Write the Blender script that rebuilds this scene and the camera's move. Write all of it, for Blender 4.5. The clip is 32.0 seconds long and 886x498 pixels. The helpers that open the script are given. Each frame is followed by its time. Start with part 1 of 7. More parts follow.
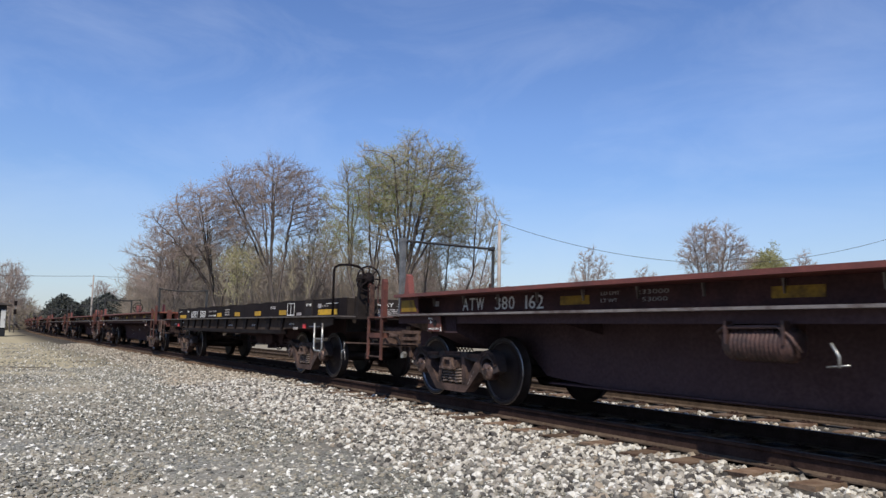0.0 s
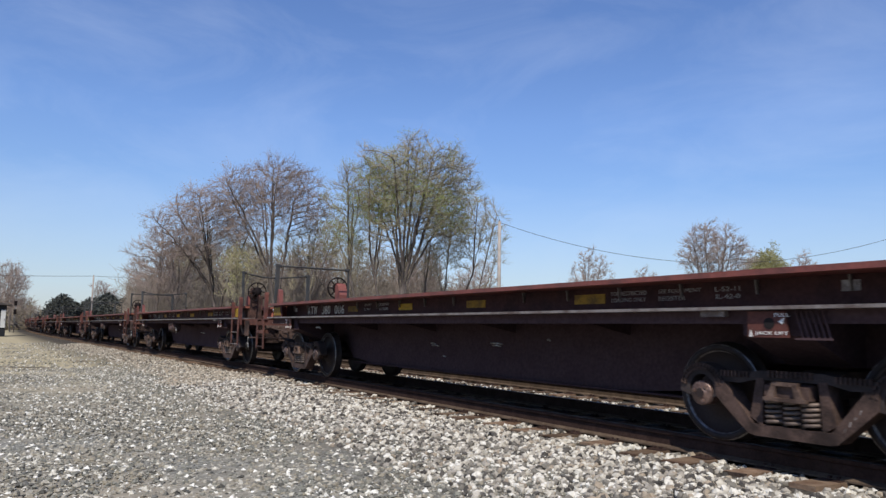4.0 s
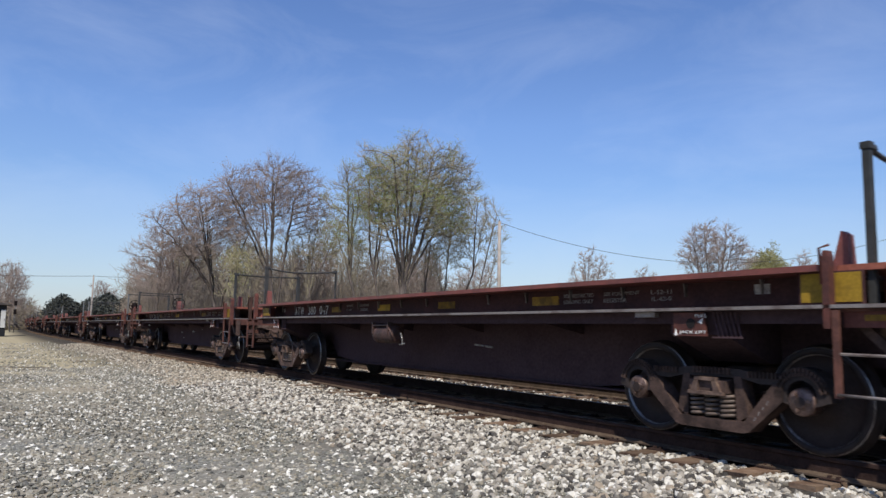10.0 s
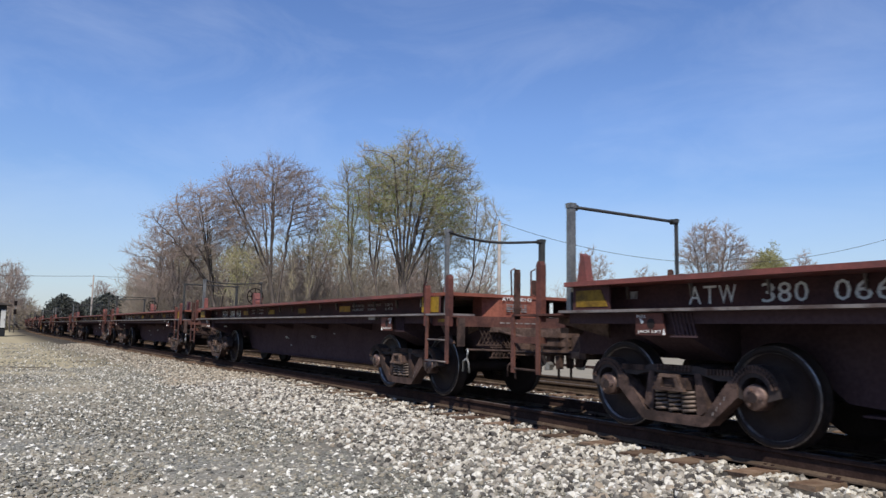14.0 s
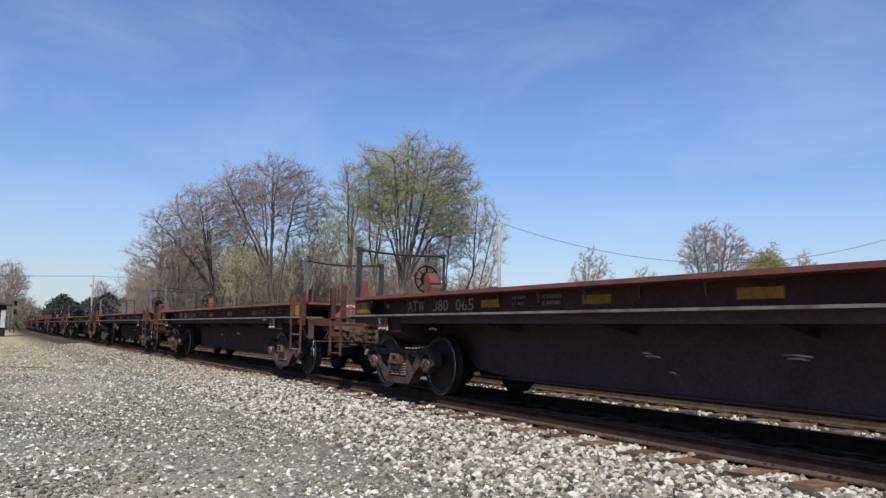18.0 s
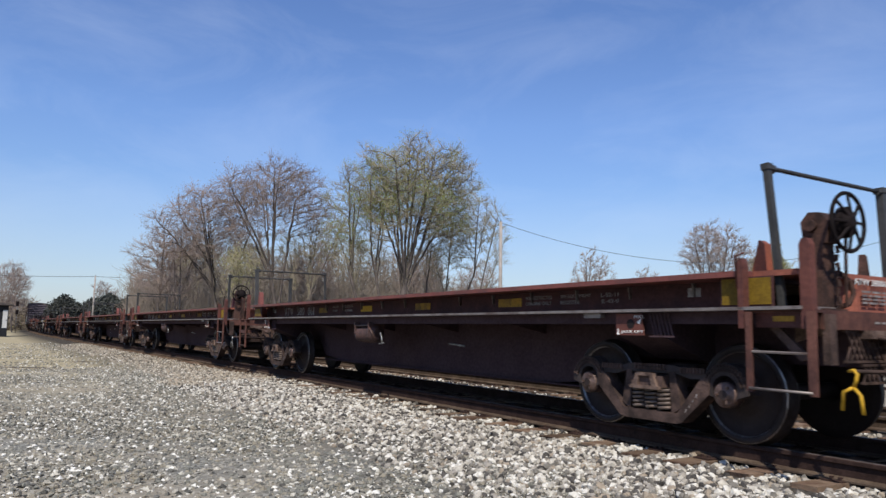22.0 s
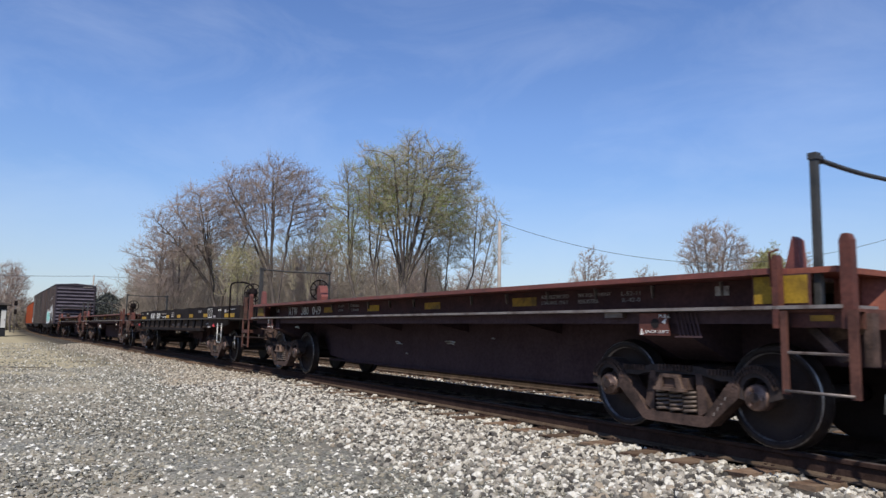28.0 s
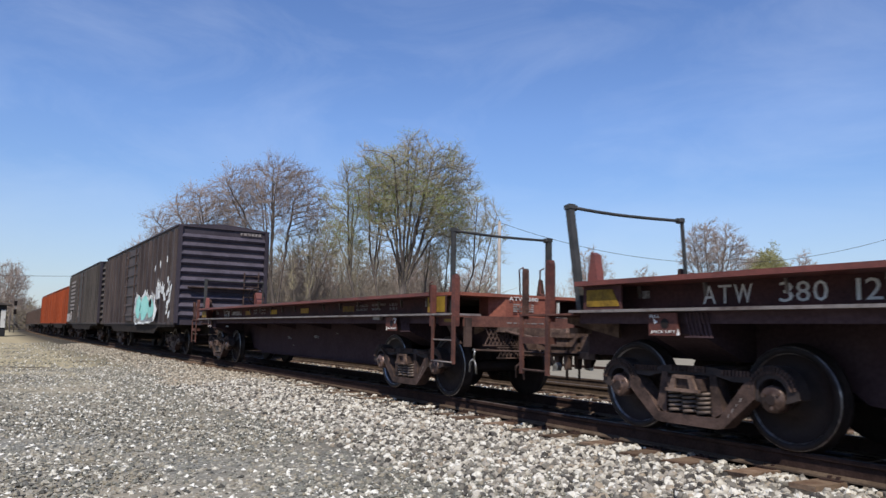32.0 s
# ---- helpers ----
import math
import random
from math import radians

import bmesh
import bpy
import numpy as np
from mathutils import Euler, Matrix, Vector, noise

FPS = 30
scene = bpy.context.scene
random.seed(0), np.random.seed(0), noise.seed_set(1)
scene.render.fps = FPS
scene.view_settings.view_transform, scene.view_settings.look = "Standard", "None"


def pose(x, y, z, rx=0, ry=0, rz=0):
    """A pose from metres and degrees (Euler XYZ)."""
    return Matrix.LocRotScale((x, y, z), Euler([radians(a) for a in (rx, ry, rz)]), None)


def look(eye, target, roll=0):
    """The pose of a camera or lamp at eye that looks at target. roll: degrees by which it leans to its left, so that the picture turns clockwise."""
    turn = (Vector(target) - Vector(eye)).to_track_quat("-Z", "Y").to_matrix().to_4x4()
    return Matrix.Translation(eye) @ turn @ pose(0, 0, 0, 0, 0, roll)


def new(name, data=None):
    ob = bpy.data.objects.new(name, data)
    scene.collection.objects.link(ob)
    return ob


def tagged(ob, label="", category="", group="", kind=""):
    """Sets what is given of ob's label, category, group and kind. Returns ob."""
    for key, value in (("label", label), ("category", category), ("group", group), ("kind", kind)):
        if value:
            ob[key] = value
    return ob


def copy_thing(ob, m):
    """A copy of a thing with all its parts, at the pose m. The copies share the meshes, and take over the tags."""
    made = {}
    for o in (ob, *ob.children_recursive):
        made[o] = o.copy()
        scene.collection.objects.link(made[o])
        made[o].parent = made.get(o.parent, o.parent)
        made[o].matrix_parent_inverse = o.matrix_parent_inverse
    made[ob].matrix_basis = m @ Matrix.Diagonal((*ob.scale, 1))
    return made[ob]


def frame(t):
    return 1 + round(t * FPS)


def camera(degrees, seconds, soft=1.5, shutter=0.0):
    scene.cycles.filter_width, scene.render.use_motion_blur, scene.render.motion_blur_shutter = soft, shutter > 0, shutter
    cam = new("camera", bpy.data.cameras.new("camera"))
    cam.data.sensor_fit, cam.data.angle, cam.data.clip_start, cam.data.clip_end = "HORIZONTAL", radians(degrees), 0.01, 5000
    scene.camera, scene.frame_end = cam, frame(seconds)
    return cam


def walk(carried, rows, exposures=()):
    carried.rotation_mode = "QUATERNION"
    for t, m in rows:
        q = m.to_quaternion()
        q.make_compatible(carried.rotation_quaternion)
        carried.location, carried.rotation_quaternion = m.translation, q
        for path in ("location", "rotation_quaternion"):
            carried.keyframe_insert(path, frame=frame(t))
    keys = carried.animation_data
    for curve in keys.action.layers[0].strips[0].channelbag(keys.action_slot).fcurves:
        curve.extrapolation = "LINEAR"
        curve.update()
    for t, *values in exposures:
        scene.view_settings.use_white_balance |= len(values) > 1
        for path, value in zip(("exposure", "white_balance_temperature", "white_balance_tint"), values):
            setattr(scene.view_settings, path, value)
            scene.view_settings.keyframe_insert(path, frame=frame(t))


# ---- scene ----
import collections

# ---- camera ----
cam = camera(63.48, 32.0, soft=1.45, shutter=0.06)
EYE = (0.0, 0.0, 0.987)


def view(yaw, pitch, roll):
    a, b = radians(yaw), radians(pitch)
    way = Vector((math.sin(a) * math.cos(b), math.cos(a) * math.cos(b), math.sin(b)))
    return look(EYE, Vector(EYE) + way, roll)


walk(cam, [(0.0, view(-58.15, 6.557, 1.042)), (20.0, view(-58.15, 6.557, 1.042)), (21.5, view(-58.26, 6.58, 1.042)),
           (24.8, view(-58.26, 6.58, 1.042)), (27.5, view(-58.17, 6.56, 1.042)), (32.0, view(-58.15, 6.557, 1.042))],
     exposures=[(0.0, 0.0), (32.0, 0.0)])

# ---- the track's plan: a slight lean towards the camera, then a wide bend away ----
TRACK_Y, LEAN, BEND_X, BEND_R = 6.80, 0.0175, -64.0, 2200.0


def bend_np(x):
    d = np.clip(-np.asarray(x, dtype=float), 0, 400)
    e = np.clip(BEND_X - np.asarray(x, dtype=float), 0, None)
    k = np.minimum(e, 420.0)
    lean = np.where(d < 16, 0, np.where(d < 30, (d - 16) ** 2 / 28, d - 23)) * LEAN
    return k * k / (2 * BEND_R) + (e - k) * 420.0 / BEND_R - lean


def bend(x):
    return float(bend_np(x))


# ---- light ----
SUN_EL, SUN_AZ = 50.0, 127.0  # azimuth clockwise from +y
world = bpy.data.worlds.new("sky")
scene.world = world
world.use_nodes = True
wn, wl = world.node_tree.nodes, world.node_tree.links
sky = wn.new("ShaderNodeTexSky")
sky.sky_type, sky.sun_disc = "NISHITA", False
sky.sun_elevation, sky.sun_rotation = radians(SUN_EL), radians(SUN_AZ)
sky.air_density, sky.dust_density, sky.ozone_density, sky.altitude = 1.0, 0.15, 3.0, 200
wcoord = wn.new("ShaderNodeTexCoord")
wmap = wn.new("ShaderNodeMapping")
wmap.inputs["Scale"].default_value = (2.2, 3.2, 7.0)
wmap.inputs["Rotation"].default_value = (0.25, 0.1, 0.6)
wnoise = wn.new("ShaderNodeTexNoise")
wnoise.inputs["Scale"].default_value, wnoise.inputs["Detail"].default_value = 1.3, 7
wnoise.inputs["Roughness"].default_value, wnoise.inputs["Distortion"].default_value = 0.62, 0.7
wramp = wn.new("ShaderNodeMapRange")
wramp.inputs["From Min"].default_value, wramp.inputs["From Max"].default_value = 0.44, 0.85
wramp.inputs["To Max"].default_value = 0.10
wmix = wn.new("ShaderNodeMixRGB")
wmix.inputs["Color2"].default_value = (8.0, 8.4, 9.0, 1)
wl.new(wcoord.outputs["Generated"], wmap.inputs["Vector"])
wl.new(wmap.outputs["Vector"], wnoise.inputs["Vector"])
wl.new(wnoise.outputs[0], wramp.inputs["Value"])
wl.new(wramp.outputs[0], wmix.inputs["Fac"])
whsv = wn.new("ShaderNodeHueSaturation")
whsv.inputs["Saturation"].default_value = 1.14
whsv.inputs["Hue"].default_value = 0.512
wl.new(sky.outputs[0], whsv.inputs["Color"])
wl.new(whsv.outputs[0], wmix.inputs["Color1"])
wsep = wn.new("ShaderNodeSeparateXYZ")
wl.new(wcoord.outputs["Generated"], wsep.inputs[0])
whaze = wn.new("ShaderNodeMapRange")
whaze.inputs["From Max"].default_value, whaze.inputs["To Min"].default_value, whaze.inputs["To Max"].default_value = 0.28, 0.72, 1.10
wl.new(wsep.outputs["Z"], whaze.inputs["Value"])
wdim = wn.new("ShaderNodeVectorMath")
wdim.operation = "SCALE"
wlow = wn.new("ShaderNodeMapRange")
wlow.inputs["From Max"].default_value, wlow.inputs["To Min"].default_value, wlow.inputs["To Max"].default_value = 0.2, 0.62, 0.0
wl.new(wsep.outputs["Z"], wlow.inputs["Value"])
wpale = wn.new("ShaderNodeMixRGB")
wpale.inputs["Color2"].default_value = (3.95, 4.65, 6.5, 1)
wl.new(wlow.outputs[0], wpale.inputs["Fac"])
wl.new(wmix.outputs[0], wpale.inputs["Color1"])
wl.new(wpale.outputs[0], wdim.inputs[0])
wl.new(whaze.outputs[0], wdim.inputs["Scale"])
wl.new(wdim.outputs[0], wn["Background"].inputs["Color"])
wn["Background"].inputs["Strength"].default_value = 0.14
sun_lamp = new("sun", bpy.data.lights.new("sun", "SUN"))
sun_lamp.data.energy, sun_lamp.data.angle, sun_lamp.data.color = 4.7, radians(0.53), (1.0, 0.94, 0.84)
sa, se = radians(SUN_AZ), radians(SUN_EL)
SUN_DIR = Vector((math.sin(sa) * math.cos(se), math.cos(sa) * math.cos(se), math.sin(se)))
sun_lamp.matrix_basis = look(SUN_DIR * 100, (0, 0, 0))


# ---- materials ----
def mat(name, base, alt=None, rough=0.7, metal=0.0, scale=3.0, bump=0.15, patch=0.5, fine=40.0, spec=0.4, rand=0.12, streak=1.0):
    """Two-scale surface: alt shows in patches over base, fine grain on top; streak stretches the patches downwards."""
    m = bpy.data.materials.new(name)
    m.use_nodes = True
    n, l = m.node_tree.nodes, m.node_tree.links
    p = n["Principled BSDF"]
    alt = alt or tuple(c * 0.7 for c in base)
    tc, oi, add = n.new("ShaderNodeTexCoord"), n.new("ShaderNodeObjectInfo"), n.new("ShaderNodeVectorMath")
    mul = n.new("ShaderNodeMath")
    mul.operation, mul.inputs[1].default_value = "MULTIPLY", 57.0
    l.new(oi.outputs["Random"], mul.inputs[0])
    l.new(tc.outputs["Object"], add.inputs[0])
    l.new(mul.outputs[0], add.inputs[1])
    mp = n.new("ShaderNodeMapping")
    mp.inputs["Scale"].default_value = (1, 1, 1 / streak)
    l.new(add.outputs[0], mp.inputs["Vector"])
    big, small = n.new("ShaderNodeTexNoise"), n.new("ShaderNodeTexNoise")
    big.inputs["Scale"].default_value, big.inputs["Detail"].default_value, big.inputs["Roughness"].default_value = scale, 6, 0.65
    small.inputs["Scale"].default_value, small.inputs["Detail"].default_value = fine, 4
    l.new(mp.outputs[0], big.inputs["Vector"])
    l.new(add.outputs[0], small.inputs["Vector"])
    mr = n.new("ShaderNodeMapRange")
    mr.inputs["From Min"].default_value, mr.inputs["From Max"].default_value = patch - 0.1, patch + 0.1
    l.new(big.outputs[0], mr.inputs["Value"])
    mix = n.new("ShaderNodeMixRGB")
    mix.inputs["Color1"].default_value, mix.inputs["Color2"].default_value = (*alt, 1), (*base, 1)
    l.new(mr.outputs[0], mix.inputs["Fac"])
    hsv = n.new("ShaderNodeHueSaturation")
    l.new(mix.outputs[0], hsv.inputs["Color"])
    v1 = n.new("ShaderNodeMapRange")
    v1.inputs["From Min"].default_value, v1.inputs["From Max"].default_value = 0.25, 0.75
    v1.inputs["To Min"].default_value, v1.inputs["To Max"].default_value = 0.78, 1.22
    l.new(small.outputs[0], v1.inputs["Value"])
    v2 = n.new("ShaderNodeMapRange")
    v2.inputs["To Min"].default_value, v2.inputs["To Max"].default_value = 1 - rand, 1 + rand
    l.new(oi.outputs["Random"], v2.inputs["Value"])
    vm = n.new("ShaderNodeMath")
    vm.operation = "MULTIPLY"
    l.new(v1.outputs[0], vm.inputs[0])
    l.new(v2.outputs[0], vm.inputs[1])
    l.new(vm.outputs[0], hsv.inputs["Value"])
    l.new(hsv.outputs[0], p.inputs["Base Color"])
    rr = n.new("ShaderNodeMapRange")
    rr.inputs["To Min"].default_value, rr.inputs["To Max"].default_value = max(0.05, rough - 0.14), min(1, rough + 0.12)
    l.new(big.outputs[0], rr.inputs["Value"])
    l.new(rr.outputs[0], p.inputs["Roughness"])
    p.inputs["Metallic"].default_value = metal
    p.inputs["Specular IOR Level"].default_value = spec
    if bump:
        b = n.new("ShaderNodeBump")
        b.inputs["Strength"].default_value, b.inputs["Distance"].default_value = bump, 0.02
        l.new(small.outputs[0], b.inputs["Height"])
        l.new(b.outputs[0], p.inputs["Normal"])
    return m


def stones_mat(name, colors):
    """Each stone takes one of the colours by chance."""
    m = bpy.data.materials.new(name)
    m.use_nodes = True
    n, l = m.node_tree.nodes, m.node_tree.links
    p = n["Principled BSDF"]
    g, r = n.new("ShaderNodeNewGeometry"), n.new("ShaderNodeValToRGB")
    r.color_ramp.interpolation = "CONSTANT"
    while len(r.color_ramp.elements) < len(colors):
        r.color_ramp.elements.new(0.5)
    for e, (pos, c) in zip(r.color_ramp.elements, colors):
        e.position, e.color = pos, (*c, 1)
    l.new(g.outputs["Random Per Island"], r.inputs["Fac"])
    t, no, mx = n.new("ShaderNodeTexCoord"), n.new("ShaderNodeTexNoise"), n.new("ShaderNodeMixRGB")
    no.inputs["Scale"].default_value, no.inputs["Detail"].default_value = 28, 5
    mx.blend_type, mx.inputs["Fac"].default_value = "OVERLAY", 0.45
    l.new(t.outputs["Object"], no.inputs["Vector"])
    l.new(r.outputs["Color"], mx.inputs["Color1"])
    l.new(no.outputs[0], mx.inputs["Color2"])
    l.new(mx.outputs[0], p.inputs["Base Color"])
    p.inputs["Roughness"].default_value = 0.9
    p.inputs["Specular IOR Level"].default_value = 0.12
    return m


M_RED = mat("oxide_red_paint", (0.12, 0.044, 0.034), (0.065, 0.028, 0.024), 0.65, 0, 2.2, 0.1, 0.46, 30, streak=0.5, spec=0.2)
M_REDTOP = mat("faded_oxide_red", (0.18, 0.054, 0.042), (0.115, 0.04, 0.033), 0.6, 0, 2.5, 0.1, 0.47, 35)
# cast steel darkened for the shade under the car side
M_CASTD = mat("shaded_cast_steel", (0.05, 0.039, 0.037), (0.03, 0.024, 0.023), 0.7, 0.0, 6, 0.3, 0.47, 60, spec=0.12)
# red of the car ends, brightened for the sun that strikes them
M_REDEND = mat("sunlit_red_end", (0.25, 0.086, 0.058), (0.17, 0.062, 0.046), 0.65, 0, 2.0, 0.1, 0.45, 30, streak=2.0, spec=0.15)
M_REDP = mat("dusty_red_brown_steel", (0.125, 0.056, 0.043), (0.065, 0.032, 0.027), 0.7, 0, 3.0, 0.15, 0.48, 30, spec=0.12)
M_MAROON = mat("dark_maroon_paint", (0.085, 0.040, 0.038), (0.056, 0.029, 0.029), 0.75, 0, 2.5, 0.12, 0.5, 30, spec=0.1)
# worn edge steel; its pale grey also draws sunlit lines on the ribs
M_SILL = mat("worn_sunlit_edge", (0.22, 0.19, 0.175), (0.10, 0.07, 0.06), 0.45, 0.3, 4, 0.1, 0.45, 60)
M_SILLB = mat("worn_black_edge", (0.105, 0.09, 0.08), (0.05, 0.042, 0.038), 0.6, 0.0, 4, 0.1, 0.45, 60, spec=0.15)
# lower side of the black cars: dusty, and lightened as if sunlit
M_PANEL = mat("dusty_sunlit_panel", (0.073, 0.055, 0.045), (0.048, 0.035, 0.029), 0.9, 0, 2.5, 0.06, 0.5, 50, spec=0.02)
M_PATCH = mat("tan_patch", (0.17, 0.135, 0.11), (0.14, 0.11, 0.09), 0.85, 0, 1.5, 0.05, 0.5, 50, spec=0.04)
M_UNDER = mat("dark_underframe", (0.057, 0.036, 0.040), (0.068, 0.044, 0.048), 0.95, 0, 2, 0.2, 0.55, 25, spec=0.04)
M_BLACK = mat("satin_black_paint", (0.0125, 0.0096, 0.0096), (0.0175, 0.0135, 0.0135), 0.7, 0, 1.5, 0.04, 0.55, 40, spec=0.04)
M_BLACK2 = mat("dusty_black_paint", (0.034, 0.027, 0.024), (0.021, 0.017, 0.0155), 0.8, 0, 2.5, 0.06, 0.5, 50, spec=0.06)
M_CAST = mat("rusty_cast_steel", (0.092, 0.06, 0.05), (0.034, 0.024, 0.021), 0.75, 0.0, 4, 0.3, 0.49, 45, spec=0.1)
M_STAND = mat("dull_brown_stand", (0.085, 0.046, 0.036), (0.04, 0.025, 0.021), 0.75, 0.0, 5, 0.2, 0.5, 40, spec=0.1)
M_CASTL = mat("brown_cast_steel", (0.165, 0.112, 0.088), (0.062, 0.041, 0.034), 0.75, 0, 5, 0.3, 0.49, 50, spec=0.12)
M_COUPLER = mat("brown_coupler_steel", (0.12, 0.078, 0.062), (0.055, 0.036, 0.03), 0.75, 0, 5, 0.3, 0.48, 50, spec=0.1)
M_CAP = mat("bearing_cap_rust", (0.16, 0.105, 0.085), (0.075, 0.045, 0.035), 0.42, 0.35, 12, 0.3, 0.5, 60, rand=0.4)
M_WHEEL = mat("wheel_steel", (0.026, 0.019, 0.018), (0.036, 0.026, 0.024), 0.6, 0.0, 5, 0.05, 0.58, 40, spec=0.12)
M_EDGE = mat("bright_rim_edge", (0.30, 0.28, 0.27), (0.10, 0.085, 0.08), 0.35, 0.8, 5, 0.02, 0.5)
M_RIM = mat("dull_wheel_rim", (0.032, 0.024, 0.023), (0.02, 0.015, 0.0145), 0.5, 0.1, 8, 0.05, 0.5, 40, spec=0.15)
M_TREAD = mat("worn_tread", (0.034, 0.025, 0.022), (0.018, 0.013, 0.0115), 0.6, 0.2, 8, 0.05, spec=0.2)
M_POST = mat("dark_green_steel", (0.030, 0.032, 0.032), (0.05, 0.048, 0.046), 0.55, 0.1, 5, 0.08, 0.55, spec=0.25)
M_GALV = mat("grey_steel_post", (0.20, 0.20, 0.19), (0.12, 0.12, 0.12), 0.5, 0.4, 5, 0.08, 0.5)
M_YELLOW = mat("yellow_reflector", (0.453, 0.263, 0.022), (0.248, 0.146, 0.020), 0.6, 0, 6, 0.02, 0.44, rand=0.3, spec=0.2)
M_YELLOWD = mat("dirty_yellow_reflector", (0.36, 0.20, 0.03), (0.16, 0.095, 0.028), 0.6, 0, 6, 0.02, 0.48, rand=0.35, spec=0.15)
M_YELLOWE = mat("dull_yellow_plate", (0.24, 0.15, 0.02), (0.15, 0.092, 0.018), 0.6, 0, 6, 0.02, 0.44, rand=0.3, spec=0.1)
M_YELLOWF = mat("worn_yellow_plate", (0.19, 0.115, 0.018), (0.09, 0.055, 0.015), 0.6, 0, 6, 0.02, 0.46, rand=0.3, spec=0.1)
M_YELLOWB = mat("grimy_reflector", (0.17, 0.10, 0.035), (0.08, 0.05, 0.026), 0.7, 0, 6, 0.02, 0.48, rand=0.4, spec=0.15)
M_WHITE = mat("white_stencil", (0.74, 0.73, 0.70), (0.50, 0.48, 0.45), 0.65, 0, 9, 0.02, 0.43, spec=0.2)
M_WHITED = mat("grimy_white_stencil", (0.46, 0.43, 0.41), (0.20, 0.175, 0.17), 0.75, 0, 11, 0.02, 0.47, spec=0.1)
M_DIM = mat("faded_stencil", (0.44, 0.41, 0.39), (0.2, 0.17, 0.165), 0.7, 0, 12, 0.02, 0.48, spec=0.2)
M_DULL = mat("grimy_stencil", (0.26, 0.23, 0.215), (0.12, 0.10, 0.095), 0.7, 0, 12, 0.02, 0.48, spec=0.2)
M_PINK = mat("red_flag_plate", (0.75, 0.05, 0.06), (0.6, 0.05, 0.05), 0.5, 0, 5, 0.02)
M_TANK = mat("reservoir_brown", (0.095, 0.05, 0.042), (0.045, 0.028, 0.025), 0.6, 0.1, 5, 0.1)
M_PIPE = mat("bare_pipe", (0.42, 0.42, 0.40), (0.2, 0.18, 0.16), 0.35, 0.6, 9, 0.05)
# springs lightened to look as if the sun caught them
M_SPRING = mat("sunlit_spring_steel", (0.17, 0.125, 0.10), (0.08, 0.06, 0.05), 0.55, 0.2, 9, 0.1)
M_HOLE = mat("hole_shade", (0.01, 0.006, 0.006), None, 0.9)
M_TIE = mat("creosoted_tie", (0.105, 0.064, 0.044), (0.175, 0.122, 0.085), 0.9, 0, 5, 0.5, 0.52, 30, rand=0.45, spec=0.1)
M_RAIL = mat("rusty_rail", (0.050, 0.031, 0.026), (0.033, 0.0205, 0.0175), 0.9, 0.0, 6, 0.2, 0.5, spec=0.03)
M_RAILFOOT = mat("dusty_rail_foot", (0.115, 0.083, 0.06), (0.068, 0.047, 0.034), 0.9, 0, 4, 0.2, 0.5, spec=0.1)
M_RAILTAN = mat("tan_rusty_rail", (0.110, 0.079, 0.058), (0.073, 0.053, 0.039), 0.9, 0, 4, 0.2, 0.5, spec=0.03)
M_RAILTOP = mat("worn_rail_head", (0.105, 0.084, 0.076), (0.06, 0.045, 0.04), 0.6, 0.0, 3, 0.02, 0.45, spec=0.2)
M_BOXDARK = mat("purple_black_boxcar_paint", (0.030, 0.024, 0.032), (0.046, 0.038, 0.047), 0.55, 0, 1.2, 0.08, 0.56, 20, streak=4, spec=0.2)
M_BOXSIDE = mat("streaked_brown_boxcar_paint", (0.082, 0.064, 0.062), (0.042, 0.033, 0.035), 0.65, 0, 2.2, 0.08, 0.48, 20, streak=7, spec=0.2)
# end ribs lightened so that they look lit against the dark end wall
M_BOXEND = mat("lit_purple_grey_end", (0.08, 0.068, 0.088), (0.052, 0.044, 0.057), 0.55, 0, 1.5, 0.05, 0.5, 20, streak=3, spec=0.3)
M_BOXGREY = mat("grey_brown_boxcar_paint", (0.084, 0.072, 0.066), (0.05, 0.043, 0.04), 0.65, 0, 1.2, 0.08, 0.5, 20, streak=4, spec=0.2)
M_ORANGE = mat("orange_car_paint", (0.263, 0.057, 0.022), (0.182, 0.044, 0.019), 0.65, 0, 1.0, 0.04, 0.45, 20, streak=4, spec=0.15)
M_GOND = mat("brown_gondola_paint", (0.09, 0.055, 0.042), (0.06, 0.04, 0.033), 0.7, 0, 1.0, 0.1)
M_GRAFW = mat("white_spray_paint", (0.72, 0.73, 0.72), (0.6, 0.62, 0.62), 0.6, 0, 4, 0.0)
M_GRAFT = mat("teal_spray_paint", (0.22, 0.55, 0.50), (0.3, 0.62, 0.56), 0.6, 0, 4, 0.0)
M_BARK = mat("dark_grey_bark", (0.135, 0.112, 0.098), (0.078, 0.065, 0.057), 0.9, 0, 2, 0.4, 0.5, 15, spec=0.1)
# bark of the thinner trees, paled to put haze into its colour
M_HAZEBARK = mat("hazy_grey_bark", (0.22, 0.185, 0.16), (0.15, 0.125, 0.11), 0.9, 0, 2, 0.4, 0.5, 15, spec=0.1)
M_TWIG = mat("reddish_twigs", (0.34, 0.27, 0.23), (0.28, 0.225, 0.195), 0.9, 0, 1, 0, 0.5, spec=0.1)
M_BRUSH = mat("olive_grey_brush", (0.27, 0.225, 0.175), (0.21, 0.175, 0.14), 0.9, 0, 0.3, 0, 0.5, spec=0.1)
M_TWIGG = mat("olive_twigs", (0.34, 0.30, 0.20), (0.28, 0.245, 0.175), 0.9, 0, 1, 0, 0.5, spec=0.1)
M_BUD = mat("spring_buds", (0.29, 0.36, 0.09), (0.25, 0.29, 0.085), 0.8, 0, 0.6, 0, 0.5, spec=0.1)
